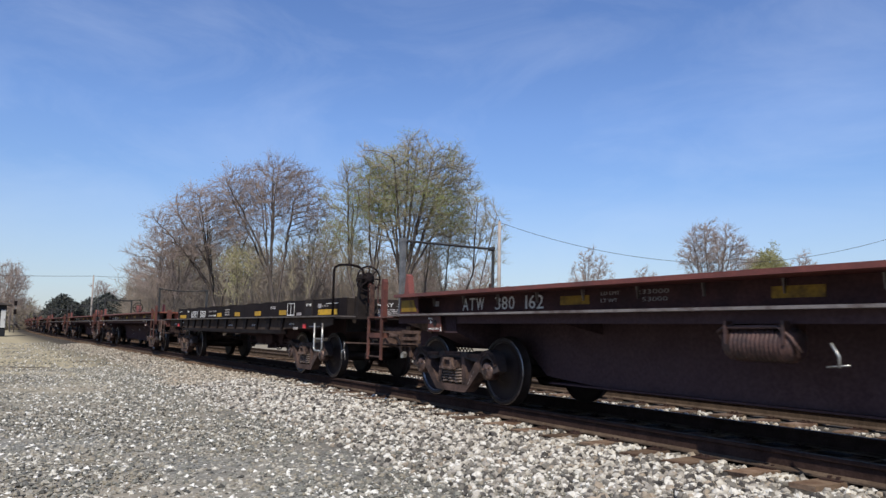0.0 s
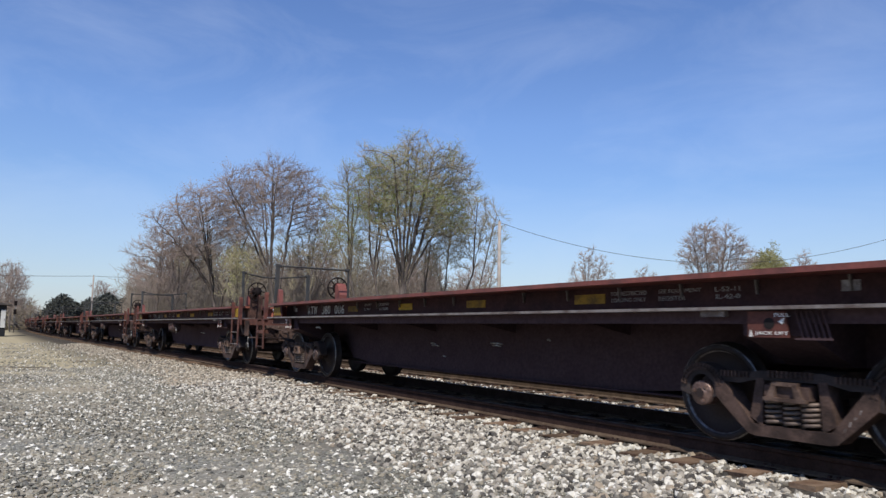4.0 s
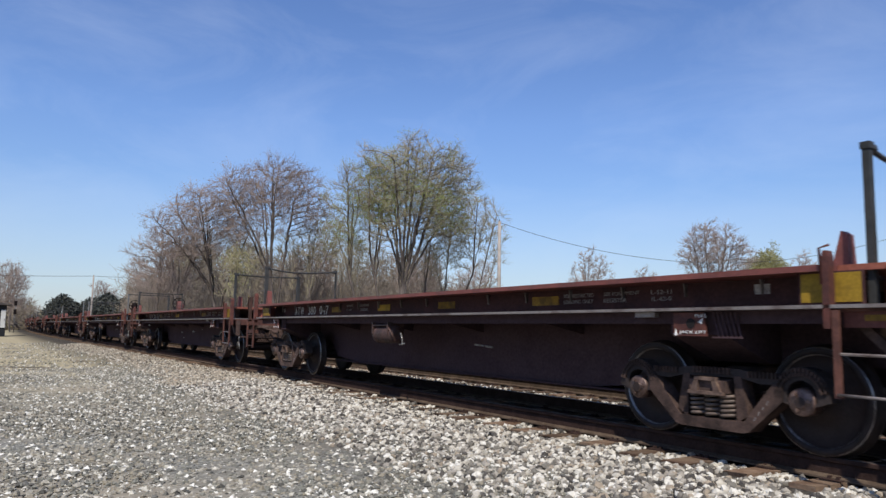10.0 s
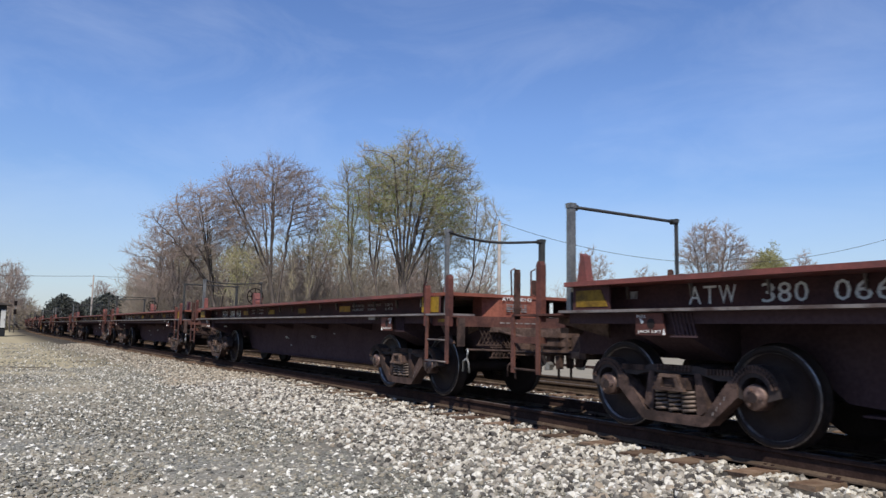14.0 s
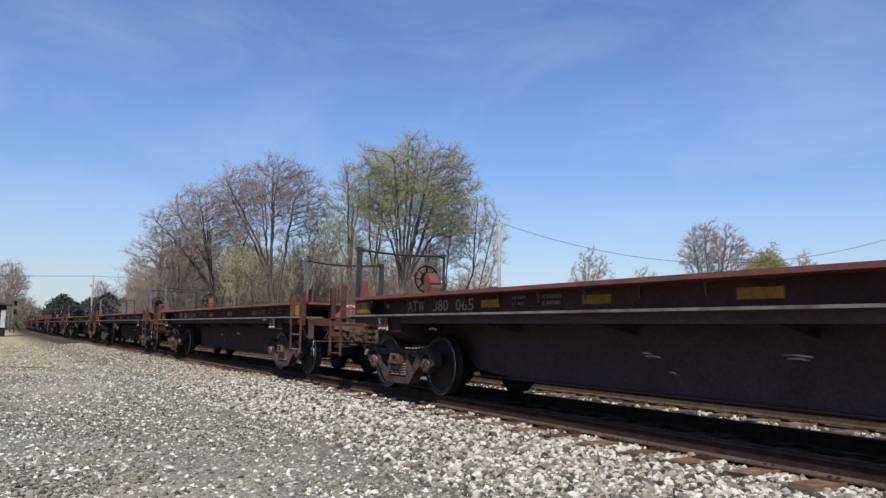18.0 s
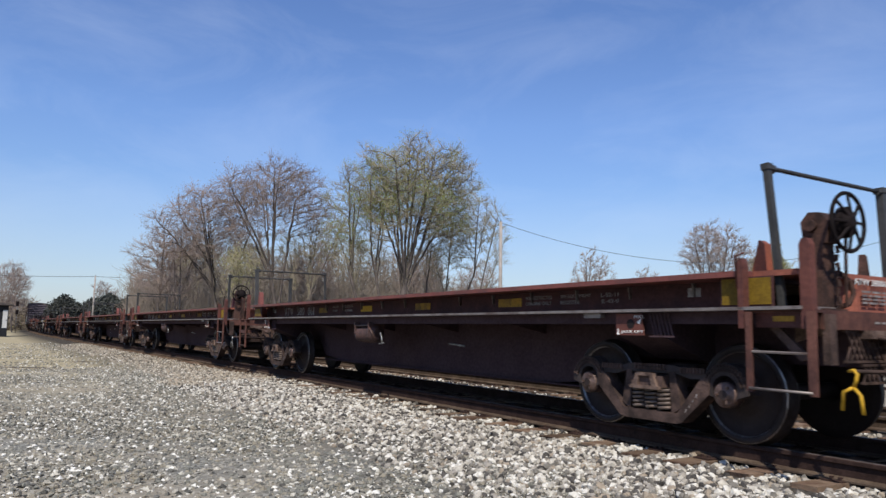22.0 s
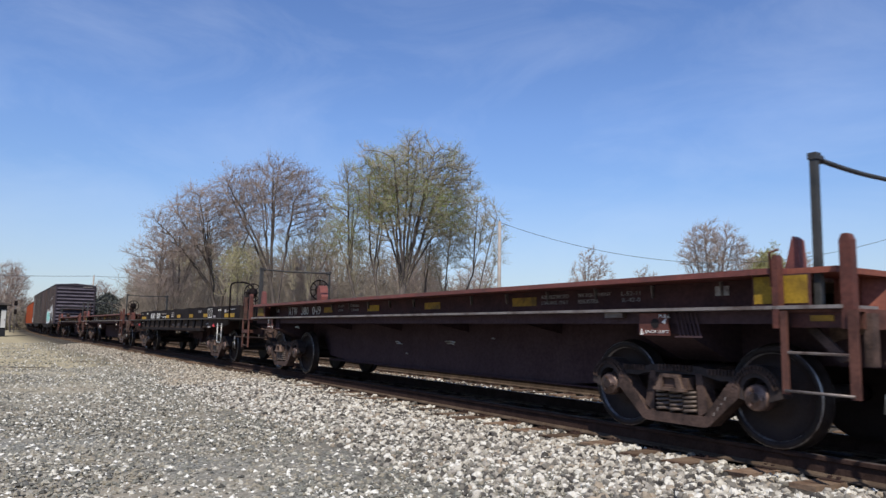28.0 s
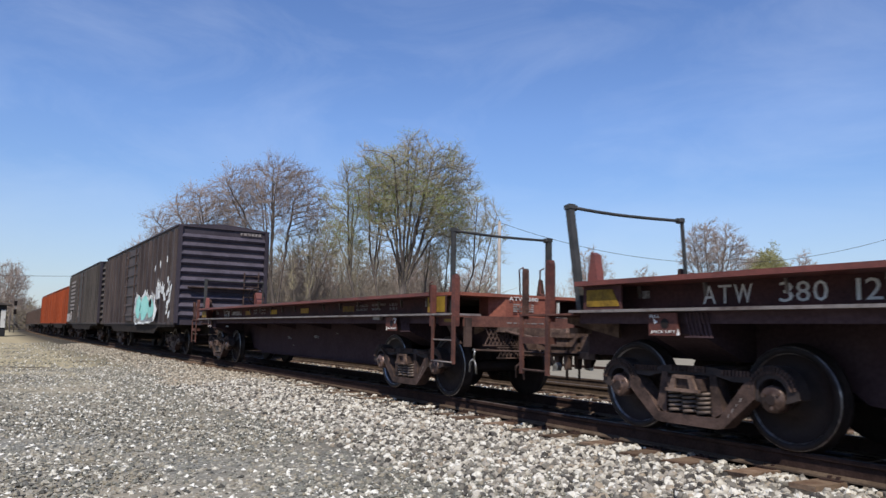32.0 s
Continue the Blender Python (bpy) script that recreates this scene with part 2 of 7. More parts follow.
M_BUDR = mat("brown_buds", (0.27, 0.20, 0.165), (0.22, 0.175, 0.145), 0.8, 0, 0.6, 0, 0.5)
M_CEDAR = mat("dark_conifer", (0.095, 0.1, 0.088), (0.055, 0.06, 0.054), 0.9, 0, 1.5, 0, 0.5, spec=0.1)
M_SHRUB = mat("willow_green", (0.295, 0.285, 0.125), (0.22, 0.21, 0.095), 0.8, 0, 1.0, 0, 0.5, spec=0.1)
M_WOODP = mat("weathered_pole", (0.336, 0.299, 0.270), (0.263, 0.234, 0.204), 0.9, 0, 2, 0.2)
M_WIRE = mat("cable", (0.06, 0.06, 0.065), None, 0.7)
M_CONE = mat("orange_stake_paint", (0.248, 0.066, 0.029), (0.190, 0.055, 0.026), 0.6, 0, 3, 0.02)
M_BLDG = mat("white_siding", (0.526, 0.526, 0.511), (0.453, 0.453, 0.438), 0.7, 0, 0.5, 0.05)
M_VAN = mat("van_paint", (0.014, 0.015, 0.018), (0.02, 0.021, 0.024), 0.5, 0.0, 1, 0, spec=0.2)


# ---- mesh helpers ----
def box(bm, x0, x1, y0, y1, z0, z1, mi=0):
    v = [bm.verts.new(c) for c in ((x0, y0, z0), (x1, y0, z0), (x1, y1, z0), (x0, y1, z0), (x0, y0, z1), (x1, y0, z1), (x1, y1, z1), (x0, y1, z1))]
    for q in ((0, 3, 2, 1), (4, 5, 6, 7), (0, 1, 5, 4), (1, 2, 6, 5), (2, 3, 7, 6), (3, 0, 4, 7)):
        bm.faces.new([v[i] for i in q]).material_index = mi


def bevelled(bm, width, segments=1):
    bmesh.ops.bevel(bm, geom=[e for e in bm.edges if len(e.link_faces) == 2 and e.calc_face_angle(0) > 0.5], offset=width, segments=segments, affect="EDGES")
    return bm


def plate(bm, pts, a0, a1, axis="y", mi=0):
    """A polygon in the plane across axis, with thickness from a0 to a1."""
    def at(p, a):
        return {"y": (p[0], a, p[1]), "x": (a, p[0], p[1]), "z": (p[0], p[1], a)}[axis]
    lo, hi = [bm.verts.new(at(p, a0)) for p in pts], [bm.verts.new(at(p, a1)) for p in pts]
    n = len(pts)
    bm.faces.new(lo).material_index = mi
    bm.faces.new(hi[::-1]).material_index = mi
    for i in range(n):
        bm.faces.new((lo[i], hi[i], hi[(i + 1) % n], lo[(i + 1) % n])).material_index = mi


def rod(bm, p, q, r, n=8, r2=None, mi=0, caps=True):
    p, q = Vector(p), Vector(q)
    d = (q - p).normalized()
    u = d.orthogonal().normalized()
    w = d.cross(u)
    r2 = r if r2 is None else r2
    a = [bm.verts.new(p + (u * math.cos(k * math.tau / n) + w * math.sin(k * math.tau / n)) * r) for k in range(n)]
    b = [bm.verts.new(q + (u * math.cos(k * math.tau / n) + w * math.sin(k * math.tau / n)) * r2) for k in range(n)]
    for k in range(n):
        f = bm.faces.new((a[k], a[(k + 1) % n], b[(k + 1) % n], b[k]))
        f.material_index, f.smooth = mi, n > 6
    if caps:
        bm.faces.new(a[::-1]).material_index = mi
        bm.faces.new(b).material_index = mi


def pipe(bm, pts, r, n=6, mi=0):
    """A bent tube through the points, in one piece."""
    pts = [Vector(p) for p in pts]
    u = (pts[1] - pts[0]).orthogonal().normalized()
    rings = []
    for i, p in enumerate(pts):
        d = (pts[min(i + 1, len(pts) - 1)] - pts[max(i - 1, 0)]).normalized()
        u = (u - d * u.dot(d)).normalized()
        w = d.cross(u)
        rings.append([bm.verts.new(p + (u * math.cos(k * math.tau / n) + w * math.sin(k * math.tau / n)) * r) for k in range(n)])
    for a, b in zip(rings, rings[1:]):
        for k in range(n):
            f = bm.faces.new((a[k], a[(k + 1) % n], b[(k + 1) % n], b[k]))
            f.material_index, f.smooth = mi, True
    bm.faces.new(rings[0][::-1]).material_index = mi
    bm.faces.new(rings[-1]).material_index = mi


def lathe(bm, prof, n=28, mi=None, x=0.0, z=0.0, caps=True):
    """Turn a profile of (y, radius) round the y axis through (x, z)."""
    rings = []
    for y, r in prof:
        rings.append([bm.verts.new((x + r * math.cos(k * math.tau / n), y, z + r * math.sin(k * math.tau / n))) for k in range(n)])
    for i in range(len(prof) - 1):
        for k in range(n):
            f = bm.faces.new((rings[i][k], rings[i][(k + 1) % n], rings[i + 1][(k + 1) % n], rings[i + 1][k]))
            f.smooth = True
            f.material_index = mi[i] if mi else 0
    if caps:
        bm.faces.new(rings[0])
        bm.faces.new(rings[-1][::-1])


def mesh_of(name, bm, mats):
    bmesh.ops.recalc_face_normals(bm, faces=bm.faces)
    me = bpy.data.meshes.new(name)
    bm.to_mesh(me)
    bm.free()
    for m in mats if isinstance(mats, (list, tuple)) else [mats]:
        me.materials.append(m)
    return me


def part(name, bm, material, parent, label="", m=None):
    """One mesh object under a thing or under a part. bm may be a mesh that is shared."""
    me = bm if isinstance(bm, bpy.types.Mesh) else mesh_of(name, bm, material)
    ob = new(name, me)
    ob.parent = parent
    if m is not None:
        ob.matrix_basis = m
    if label:
        tagged(ob, label)
    return ob


def thing(name, label, category, group="", m=None, kind=""):
    ob = new(name)
    ob.empty_display_size = 0.3
    if m is not None:
        ob.matrix_basis = m
    return tagged(ob, label, category, group, kind)


def solid(name, bm, material, label, category, group="", kind="", m=None):
    ob = new(name, mesh_of(name, bm, material))
    if m is not None:
        ob.matrix_basis = m
    return tagged(ob, label, category, group, kind)


def raw_mesh(name, verts, faces, material, smooth=False):
    """Mesh from numpy arrays; all faces have the same number of corners."""
    me = bpy.data.meshes.new(name)
    k = faces.shape[1]
    me.vertices.add(len(verts))
    me.vertices.foreach_set("co", np.ascontiguousarray(verts, dtype=np.float32).ravel())
    me.loops.add(faces.size)
    me.loops.foreach_set("vertex_index", np.ascontiguousarray(faces, dtype=np.int32).ravel())
    me.polygons.add(len(faces))
    me.polygons.foreach_set("loop_start", np.arange(0, faces.size, k, dtype=np.int32))
    me.polygons.foreach_set("use_smooth", np.full(len(faces), smooth))
    me.update(calc_edges=True)
    for mm in material if isinstance(material, (list, tuple)) else [material]:
        me.materials.append(mm)
    return me


TEXTS = {}


def text_mesh(s, material):
    key = (s, material.name)
    if key not in TEXTS:
        cu = bpy.data.curves.new("lettering", "FONT")
        cu.body, cu.resolution_u, cu.extrude = s, 2, 0.002
        tmp = bpy.data.objects.new("lettering", cu)
        me = bpy.data.meshes.new_from_object(tmp)
        bpy.data.objects.remove(tmp)
        co = np.array([v.co for v in me.vertices])
        lo, hi = co.min(0), co.max(0)
        co = (co - lo) / np.maximum(hi - lo, 1e-6)
        co[:, 2] = (co[:, 2] - 0.5) * 0.004
        me.vertices.foreach_set("co", co.astype(np.float32).ravel())
        me.materials.clear()
        me.materials.append(material)
        TEXTS[key] = me
    return TEXTS[key]


def lettering(s, x0, x1, z0, z1, y, material, parent, label=""):
    """Words on a face that looks towards -y, filling x0..x1, z0..z1; large characters one by one."""
    upright = Euler((math.pi / 2, 0, 0)).to_matrix().to_4x4()
    if z1 - z0 < 0.15:
        ob = part("lettering", text_mesh(s, material), None, parent, label)
        ob.matrix_basis = Matrix.Translation((x0, y, z0)) @ upright @ Matrix.Diagonal((x1 - x0, z1 - z0, 1, 1))
        return tagged(ob, kind="stuff")
    widths = [0.42 if c == "1" else 1.3 if c == "W" else 1.0 for c in s]
    unit, x = (x1 - x0) / (sum(widths) + 0.2 * (len(s) - 1)), x0
    for c, w in zip(s, widths):
        ob = part("stencil_letter" if c.isalpha() else "stencil_digit", text_mesh(c, material), None, parent, label)
        slim = 0.62 if c == "1" else 1.0
        ob.matrix_basis = Matrix.Translation((x + (1 - slim) * w * unit / 2, y, z0)) @ upright @ Matrix.Diagonal((w * unit * slim, z1 - z0, 1, 1))
        x += (w + 0.2) * unit


def bars(x0, x1, z0, z1, rows, y, material, parent, seed=1, axis="y"):
    """Unreadable small writing: plain bars."""
    rng, bm = random.Random(seed), bmesh.new()
    h = (z1 - z0) / rows
    for i in range(rows):
        a, z = x0, z1 - (i + 1) * h
        while a < x1 - 0.02:
            b = min(x1, a + rng.uniform(0.05, 0.16))
            if axis == "y":
                box(bm, a, b, y - 0.002, y + 0.002, z + h * 0.2, z + h * 0.8)
            else:
                box(bm, y - 0.002, y + 0.002, a, b, z + h * 0.2, z + h * 0.8)
            a = b + 0.03
    return tagged(part("stencil", bm, material, parent), kind="stuff")


# ---- trucks ----
def wheelset_mesh():
    bm = bmesh.new()
    for s in (-1, 1):
        prof = [(-0.806, 0.457), (-0.815, 0.447), (-0.815, 0.395), (-0.79, 0.385), (-0.745, 0.30), (-0.765, 0.16), (-0.83, 0.13), (-0.83, 0.09)]
        prof = [(s * y, r) for y, r in prof]
        back = [(s * 0.83, 0.088), (s * 0.66, 0.088), (s * 0.66, 0.14), (s * 0.69, 0.30), (s * 0.68, 0.39), (s * 0.68, 0.483), (s * 0.70, 0.483), (s * 0.715, 0.462), (s * 0.806, 0.457)]
        # the front is -y for the near wheel; both wheels are mirror images
        front = [(s * abs(y), r) for y, r in prof]
        lathe(bm, front + back, 36, [1, 4, 1, 0, 0, 0, 0, 0, 0, 0, 0, 0, 0, 2, 2, 2], caps=False)
        cap = [(s * 0.95, 0.118), (s * 1.075, 0.118), (s * 1.088, 0.102), (s * 1.09, 0.05), (s * 1.105, 0.045)]
        lathe(bm, cap, 18, [3, 3, 3, 3])
        for k in range(3):
            a = k * math.tau / 3
            rod(bm, (0.075 * math.cos(a), s * 1.08, 0.075 * math.sin(a)), (0.075 * math.cos(a), s * 1.105, 0.075 * math.sin(a)), 0.018, 6, mi=3)
    rod(bm, (0, -0.95, 0), (0, 0.95, 0), 0.085, 14)
    return mesh_of("wheelset", bm, [M_WHEEL, M_EDGE, M_TREAD, M_CAP, M_RIM])


def arc(cx, cz, r, a0, a1, n):
    return [(cx + r * math.cos(radians(a0 + (a1 - a0) * k / n)), cz + r * math.sin(radians(a0 + (a1 - a0) * k / n))) for k in range(n + 1)]


def sideframe_mesh():
    """Cast side frame: arches over the bearings, a deep middle with the spring window, slanting lower arms."""
    bm = bmesh.new()
    y0, y1 = -1.07, -0.92
    # top member and arches use the darker cast: shade put into colour
    plate(bm, [(-0.74, 0.66), (-0.42, 0.665), (-0.30, 0.695), (0.30, 0.695), (0.42, 0.665), (0.74, 0.66), (0.72, 0.585), (0.50, 0.575), (0.33, 0.615), (-0.33, 0.615), (-0.50, 0.575), (-0.72, 0.585)], y0 + 0.01, y1, mi=1)
    plate(bm, [(-0.74, 0.60), (-0.635, 0.585), (-0.35, 0.235), (0.35, 0.235), (0.635, 0.585), (0.74, 0.60), (0.72, 0.44), (0.40, 0.15), (0.33, 0.135), (-0.33, 0.135), (-0.40, 0.15), (-0.72, 0.44)], y0 - 0.02, y1)
    for s in (-1, 1):
        plate(bm, [(s * 0.27, 0.22), (s * 0.385, 0.29), (s * 0.315, 0.63), (s * 0.245, 0.63)], y0, y1)
        c = s * 0.889
        plate(bm, arc(c, 0.50, 0.245, -8, 188, 12) + arc(c, 0.50, 0.135, 215, -35, 12), y0 - 0.005, y1, mi=1)
    bevelled(bm, 0.012)
    for s in (-1, 1):
        c = s * 0.889
        for k in range(17):
            a = radians(14 + 9.5 * k)
            for rr in (0.185, 0.222):
                x, z = c + rr * math.cos(a), 0.50 + rr * math.sin(a)
                box(bm, x - 0.009, x + 0.009, y0 - 0.026, y0 + 0.01, z - 0.014, z + 0.015)
        for k in range(8):
            x = s * (0.40 + k * 0.038)
            box(bm, x - 0.009, x + 0.009, y0 - 0.014, y0 + 0.015, 0.628, 0.682)
    for i in range(10):
        x = -0.19 + i * 0.042
        for z in (0.642, 0.676):
            box(bm, x - 0.011, x + 0.011, y0 - 0.014, y0 + 0.015, z, z + 0.026)
    # cast writing on one slanting arm
    for k, h in enumerate((0.016, 0.02, 0.011, 0.018)):
        x, z = 0.46 + k * 0.042, 0.272 + k * 0.05
        plate(bm, [(x - 0.012, z - h), (x - 0.002, z - h), (x + 0.012, z + h), (x + 0.002, z + h)], y0 - 0.024, y0 - 0.018, mi=2)
    return mesh_of("side_frame", bm, [M_CAST, M_CASTD, M_DULL])


def spring_mesh():
    bm = bmesh.new()
    for cx in (-0.165, 0.0, 0.165):
        n = 50
        pts = [(cx + 0.076 * math.cos(k / 10 * math.tau), -1.02 + 0.076 * math.sin(k / 10 * math.tau), 0.24 + 0.21 * k / n) for k in range(n + 1)]
        pipe(bm, pts, 0.018, 5)
    return mesh_of("spring_nest", bm, M_SPRING)


def bolster_mesh():
    bm = bmesh.new()
    plate(bm, [(-1.13, 0.47), (1.13, 0.47), (1.13, 0.58), (0.5, 0.70), (-0.5, 0.70), (-1.13, 0.58)], -0.2, 0.2, "x")
    bevelled(bm, 0.015)
    # bolster end in the side frame window: two openings
    for s in (-1, 1):
        y = s * 1.13
        for q in (-1, 1):
            plate(bm, [(q * 0.165, 0.475), (q * 0.095, 0.475), (q * 0.072, 0.585), (q * 0.115, 0.585)], y - 0.035, y + 0.03, mi=1)
        box(bm, -0.115, 0.115, y - 0.035, y + 0.03, 0.58, 0.612, mi=1)
        box(bm, -0.19, 0.19, y - 0.04, y + 0.02, 0.452, 0.482, mi=1)
    rod(bm, (0, 0, 0.68), (0, 0, 0.86), 0.2, 16)
    # brake beams
    for s in (-1, 1):
        rod(bm, (s * 0.36, -0.78, 0.36), (s * 0.36, 0.78, 0.36), 0.035, 6)
        for q in (-0.75, 0.75):
            box(bm, s * 0.36 - 0.02, s * 0.45, q - 0.045, q + 0.045, 0.27, 0.5)
    return mesh_of("truck_bolster", bm, [M_CAST, M_CASTL])


ME_WHEEL, ME_FRAME, ME_SPRING, ME_BOLSTER = wheelset_mesh(), sideframe_mesh(), spring_mesh(), bolster_mesh()


def truck(parent, x):
    b = part("truck", ME_BOLSTER, None, parent, "rusty cast freight truck", Matrix.Translation((x, 0, 0)))
    for s in (0, 180):
        part("side_frame", ME_FRAME, None, b, "", pose(0, 0, 0, 0, 0, s))
        part("spring_nest", ME_SPRING, None, b, "", pose(0, 0, 0, 0, 0, s))
    for s in (-1, 1):
        w = part("wheelset", ME_WHEEL, None, b)
        w.matrix_parent_inverse = Matrix.Translation((s * 0.889, 0, 0.457))
    return b


def coupler_mesh():
    bm = bmesh.new()
    plate(bm, [(-0.75, 0.76), (-0.2, 0.74), (-0.2, 0.96), (-0.75, 0.93)], -0.10, 0.10)
    box(bm, -0.45, -0.3, -0.2, 0.2, 0.66, 0.75)
    # head: an inner block with three ribs standing out of its side
    box(bm, -0.24, 0.0, -0.17, 0.16, 0.69, 1.0)
    for z0, z1 in ((0.69, 0.76), (0.81, 0.87), (0.93, 1.0)):
        plate(bm, [(-0.26, -0.15), (-0.18, -0.25), (0.13, -0.24), (0.15, -0.07), (0.0, -0.03), (-0.02, 0.06), (0.1, 0.10), (0.14, 0.2), (0.02, 0.24), (-0.26, 0.14)], z0, z1, "z")
    for x, z in ((-0.17, 0.52), (0.02, 0.5)):
        plate(bm, [(x, 0.70), (x + 0.10, 0.70), (x + 0.08, z), (x + 0.02, z)], -0.2, -0.12)
    rod(bm, (0.06, -0.17, 0.36), (0.06, -0.17, 1.06), 0.018, 7)
    bevelled(bm, 0.012)
    return mesh_of("coupler", bm, M_COUPLER)


ME_COUPLER = coupler_mesh()


def hose_mesh():
    bm = bmesh.new()
    pts = [(-0.35, -0.28, 0.86), (-0.2, -0.29, 0.80), (-0.12, -0.3, 0.66), (-0.06, -0.3, 0.56), (-0.01, -0.29, 0.52)]
    pipe(bm, pts, 0.028, 7)
    return mesh_of("air_hose", bm, M_BLACK)


def gladhand_mesh():
    bm = bmesh.new()
    plate(bm, [(-0.05, 0.48), (0.05, 0.49), (0.06, 0.56), (0.02, 0.6), (-0.05, 0.55)], -0.33, -0.26)
    bevelled(bm, 0.012)
    return mesh_of("glad_hand", bm, M_PIPE)


def carrier_mesh():
    """Coupler carrier, striker plate and the bent bar over the coupler."""
    bm = bmesh.new()
    box(bm, -0.78, -0.66, -0.34, 0.34, 0.66, 1.04)
    bevelled(bm, 0.02)
    box(bm, -0.67, -0.58, -0.24, 0.24, 0.68, 0.74)
    return mesh_of("coupler_carrier", bm, M_COUPLER)


def trainline_mesh():
    bm = bmesh.new()
    pipe(bm, [(-0.95, -0.62, 1.05), (-0.72, -0.5, 0.98), (-0.5, -0.36, 0.93), (-0.35, -0.28, 0.87)], 0.022, 7)
    rod(bm, (-0.42, -0.36, 0.90), (-0.32, -0.24, 0.86), 0.05, 8)
    return mesh_of("train_line", bm, M_CAST)


ME_HOSE, ME_GLAD, ME_CARRIER, ME_LINE = hose_mesh(), gladhand_mesh(), carrier_mesh(), trainline_mesh()


def couplings(parent, hub=8.515):
    for s in (-1, 1):
        m = Matrix.Translation((s * hub, 0, 0)) @ pose(0, 0, 0, 0, 0, 0 if s > 0 else 180)
        part("coupler", ME_COUPLER, None, parent, "", m)
        hose = part("air_hose", ME_HOSE, None, parent, "", m)
        part("glad_hand", ME_GLAD, None, hose, "bare metal hose coupling")
        part("coupler_carrier", ME_CARRIER, None, parent, "", m)
        part("train_line", ME_LINE, None, parent, "brown brake pipe", m)


# ---- flat cars ----
HUB = 8.515
YS = 1.40  # half width over the side sills
YW = 0.97  # the webs stand back under the overhanging top chord


def web_rib_mesh():
    bm = bmesh.new()
    plate(bm, [(-YW - 0.05, 1.503), (-YW, 1.503), (-YW, 1.37), (-YW - 0.03, 1.37)], -0.006, 0.006, "x")
    # pale colour makes these shaded ribs read as sunlit edges
    return mesh_of("web_rib", bm, M_SILL)


def grating_mesh():
    """A see-through step panel of slanting bars."""
    bm = bmesh.new()
    for i in range(6):
        x = i * 0.045
        plate(bm, [(x, 0.0), (x + 0.016, 0.0), (x - 0.044, 0.22), (x - 0.06, 0.22)], -0.008, 0.008)
    box(bm, -0.06, 0.25, -0.01, 0.01, -0.015, 0.0)
    return mesh_of("step_grating", bm, M_UNDER)


def stake_mesh(w, h, name="stake", material=None):
    bm = bmesh.new()
    plate(bm, [(-w / 2, 0), (w / 2, 0), (w / 2, h - 0.05), (w / 4, h), (-w / 4, h), (-w / 2, h - 0.05)], -0.04, 0.04)
    bevelled(bm, 0.008)
    return mesh_of(name, bm, material or M_RED)


def spike_mesh(material, deep=0.05):
    """A pointed stake, broad at its foot."""
    bm = bmesh.new()
    plate(bm, [(-0.085, 0), (0.085, 0), (0.03, 0.33), (-0.025, 0.36)] if deep > 0.04 else [(-0.07, 0), (0.07, 0), (0.016, 0.3), (-0.016, 0.32)], -deep, deep)
    bevelled(bm, 0.008)
    return mesh_of("pointed_stake", bm, material)


def post_mesh(h, material, w=0.036):
    bm = bmesh.new()
    box(bm, -w, w, -w - 0.004, w + 0.004, 0, h)
    bevelled(bm, 0.006)
    box(bm, -w - 0.01, w + 0.01, -w - 0.012, w + 0.012, h - 0.05, h + 0.005)
    return mesh_of("post", bm, material)


def brake_wheel_meshes():
    """Rim, spoke and hub of a brake wheel with its face across x."""
    n, R = 28, 0.24
    bm = bmesh.new()
    pipe(bm, [(0, R * math.cos(k * math.tau / n), R * math.sin(k * math.tau / n)) for k in range(n + 1)], 0.017, 6)
    rim = mesh_of("brake_wheel", bm, M_BLACK)
    bm = bmesh.new()
    rod(bm, (0.03, 0.05, 0), (0, R, 0), 0.013, 5)
    spoke = mesh_of("spoke", bm, M_BLACK)
    bm = bmesh.new()
    rod(bm, (-0.05, 0, 0), (0.0, 0, 0), 0.13, 16)
    rod(bm, (0.0, 0, 0), (0.05, 0, 0), 0.13, 16, 0.04)
    return rim, spoke, mesh_of("hub", bm, M_BLACK)


def brake_wheel(car, m):
    rim, spoke, hub = ME_HANDWHEEL
    w = part("brake_wheel", rim, None, car, "black spoked brake wheel", m)
    part("hub", hub, None, w)
    for k in range(8):
        part("spoke", spoke, None, w, "", pose(0, 0, 0, k * 45, 0, 0))


def housing_mesh(material):
    bm = bmesh.new()
    plate(bm, [(-0.13, 1.2), (-0.13, 1.76), (-0.07, 1.83), (0.0, 1.97), (0.06, 2.03), (0.12, 2.02), (0.16, 1.95), (0.16, 1.8), (0.09, 1.2)], -0.1, 0.1)
    box(bm, -0.16, 0.14, -0.15, 0.15, 1.18, 1.24)
    bevelled(bm, 0.02)
    rod(bm, (0.1, 0, 1.93), (0.23, 0, 1.93), 0.05, 10)
    rod(bm, (0.0, -0.1, 1.85), (0.0, -0.14, 1.85), 0.05, 10)
    rod(bm, (0.14, -0.04, 1.86), (0.12, -0.06, 1.25), 0.014, 5)
    return mesh_of("brake_stand", bm, material)


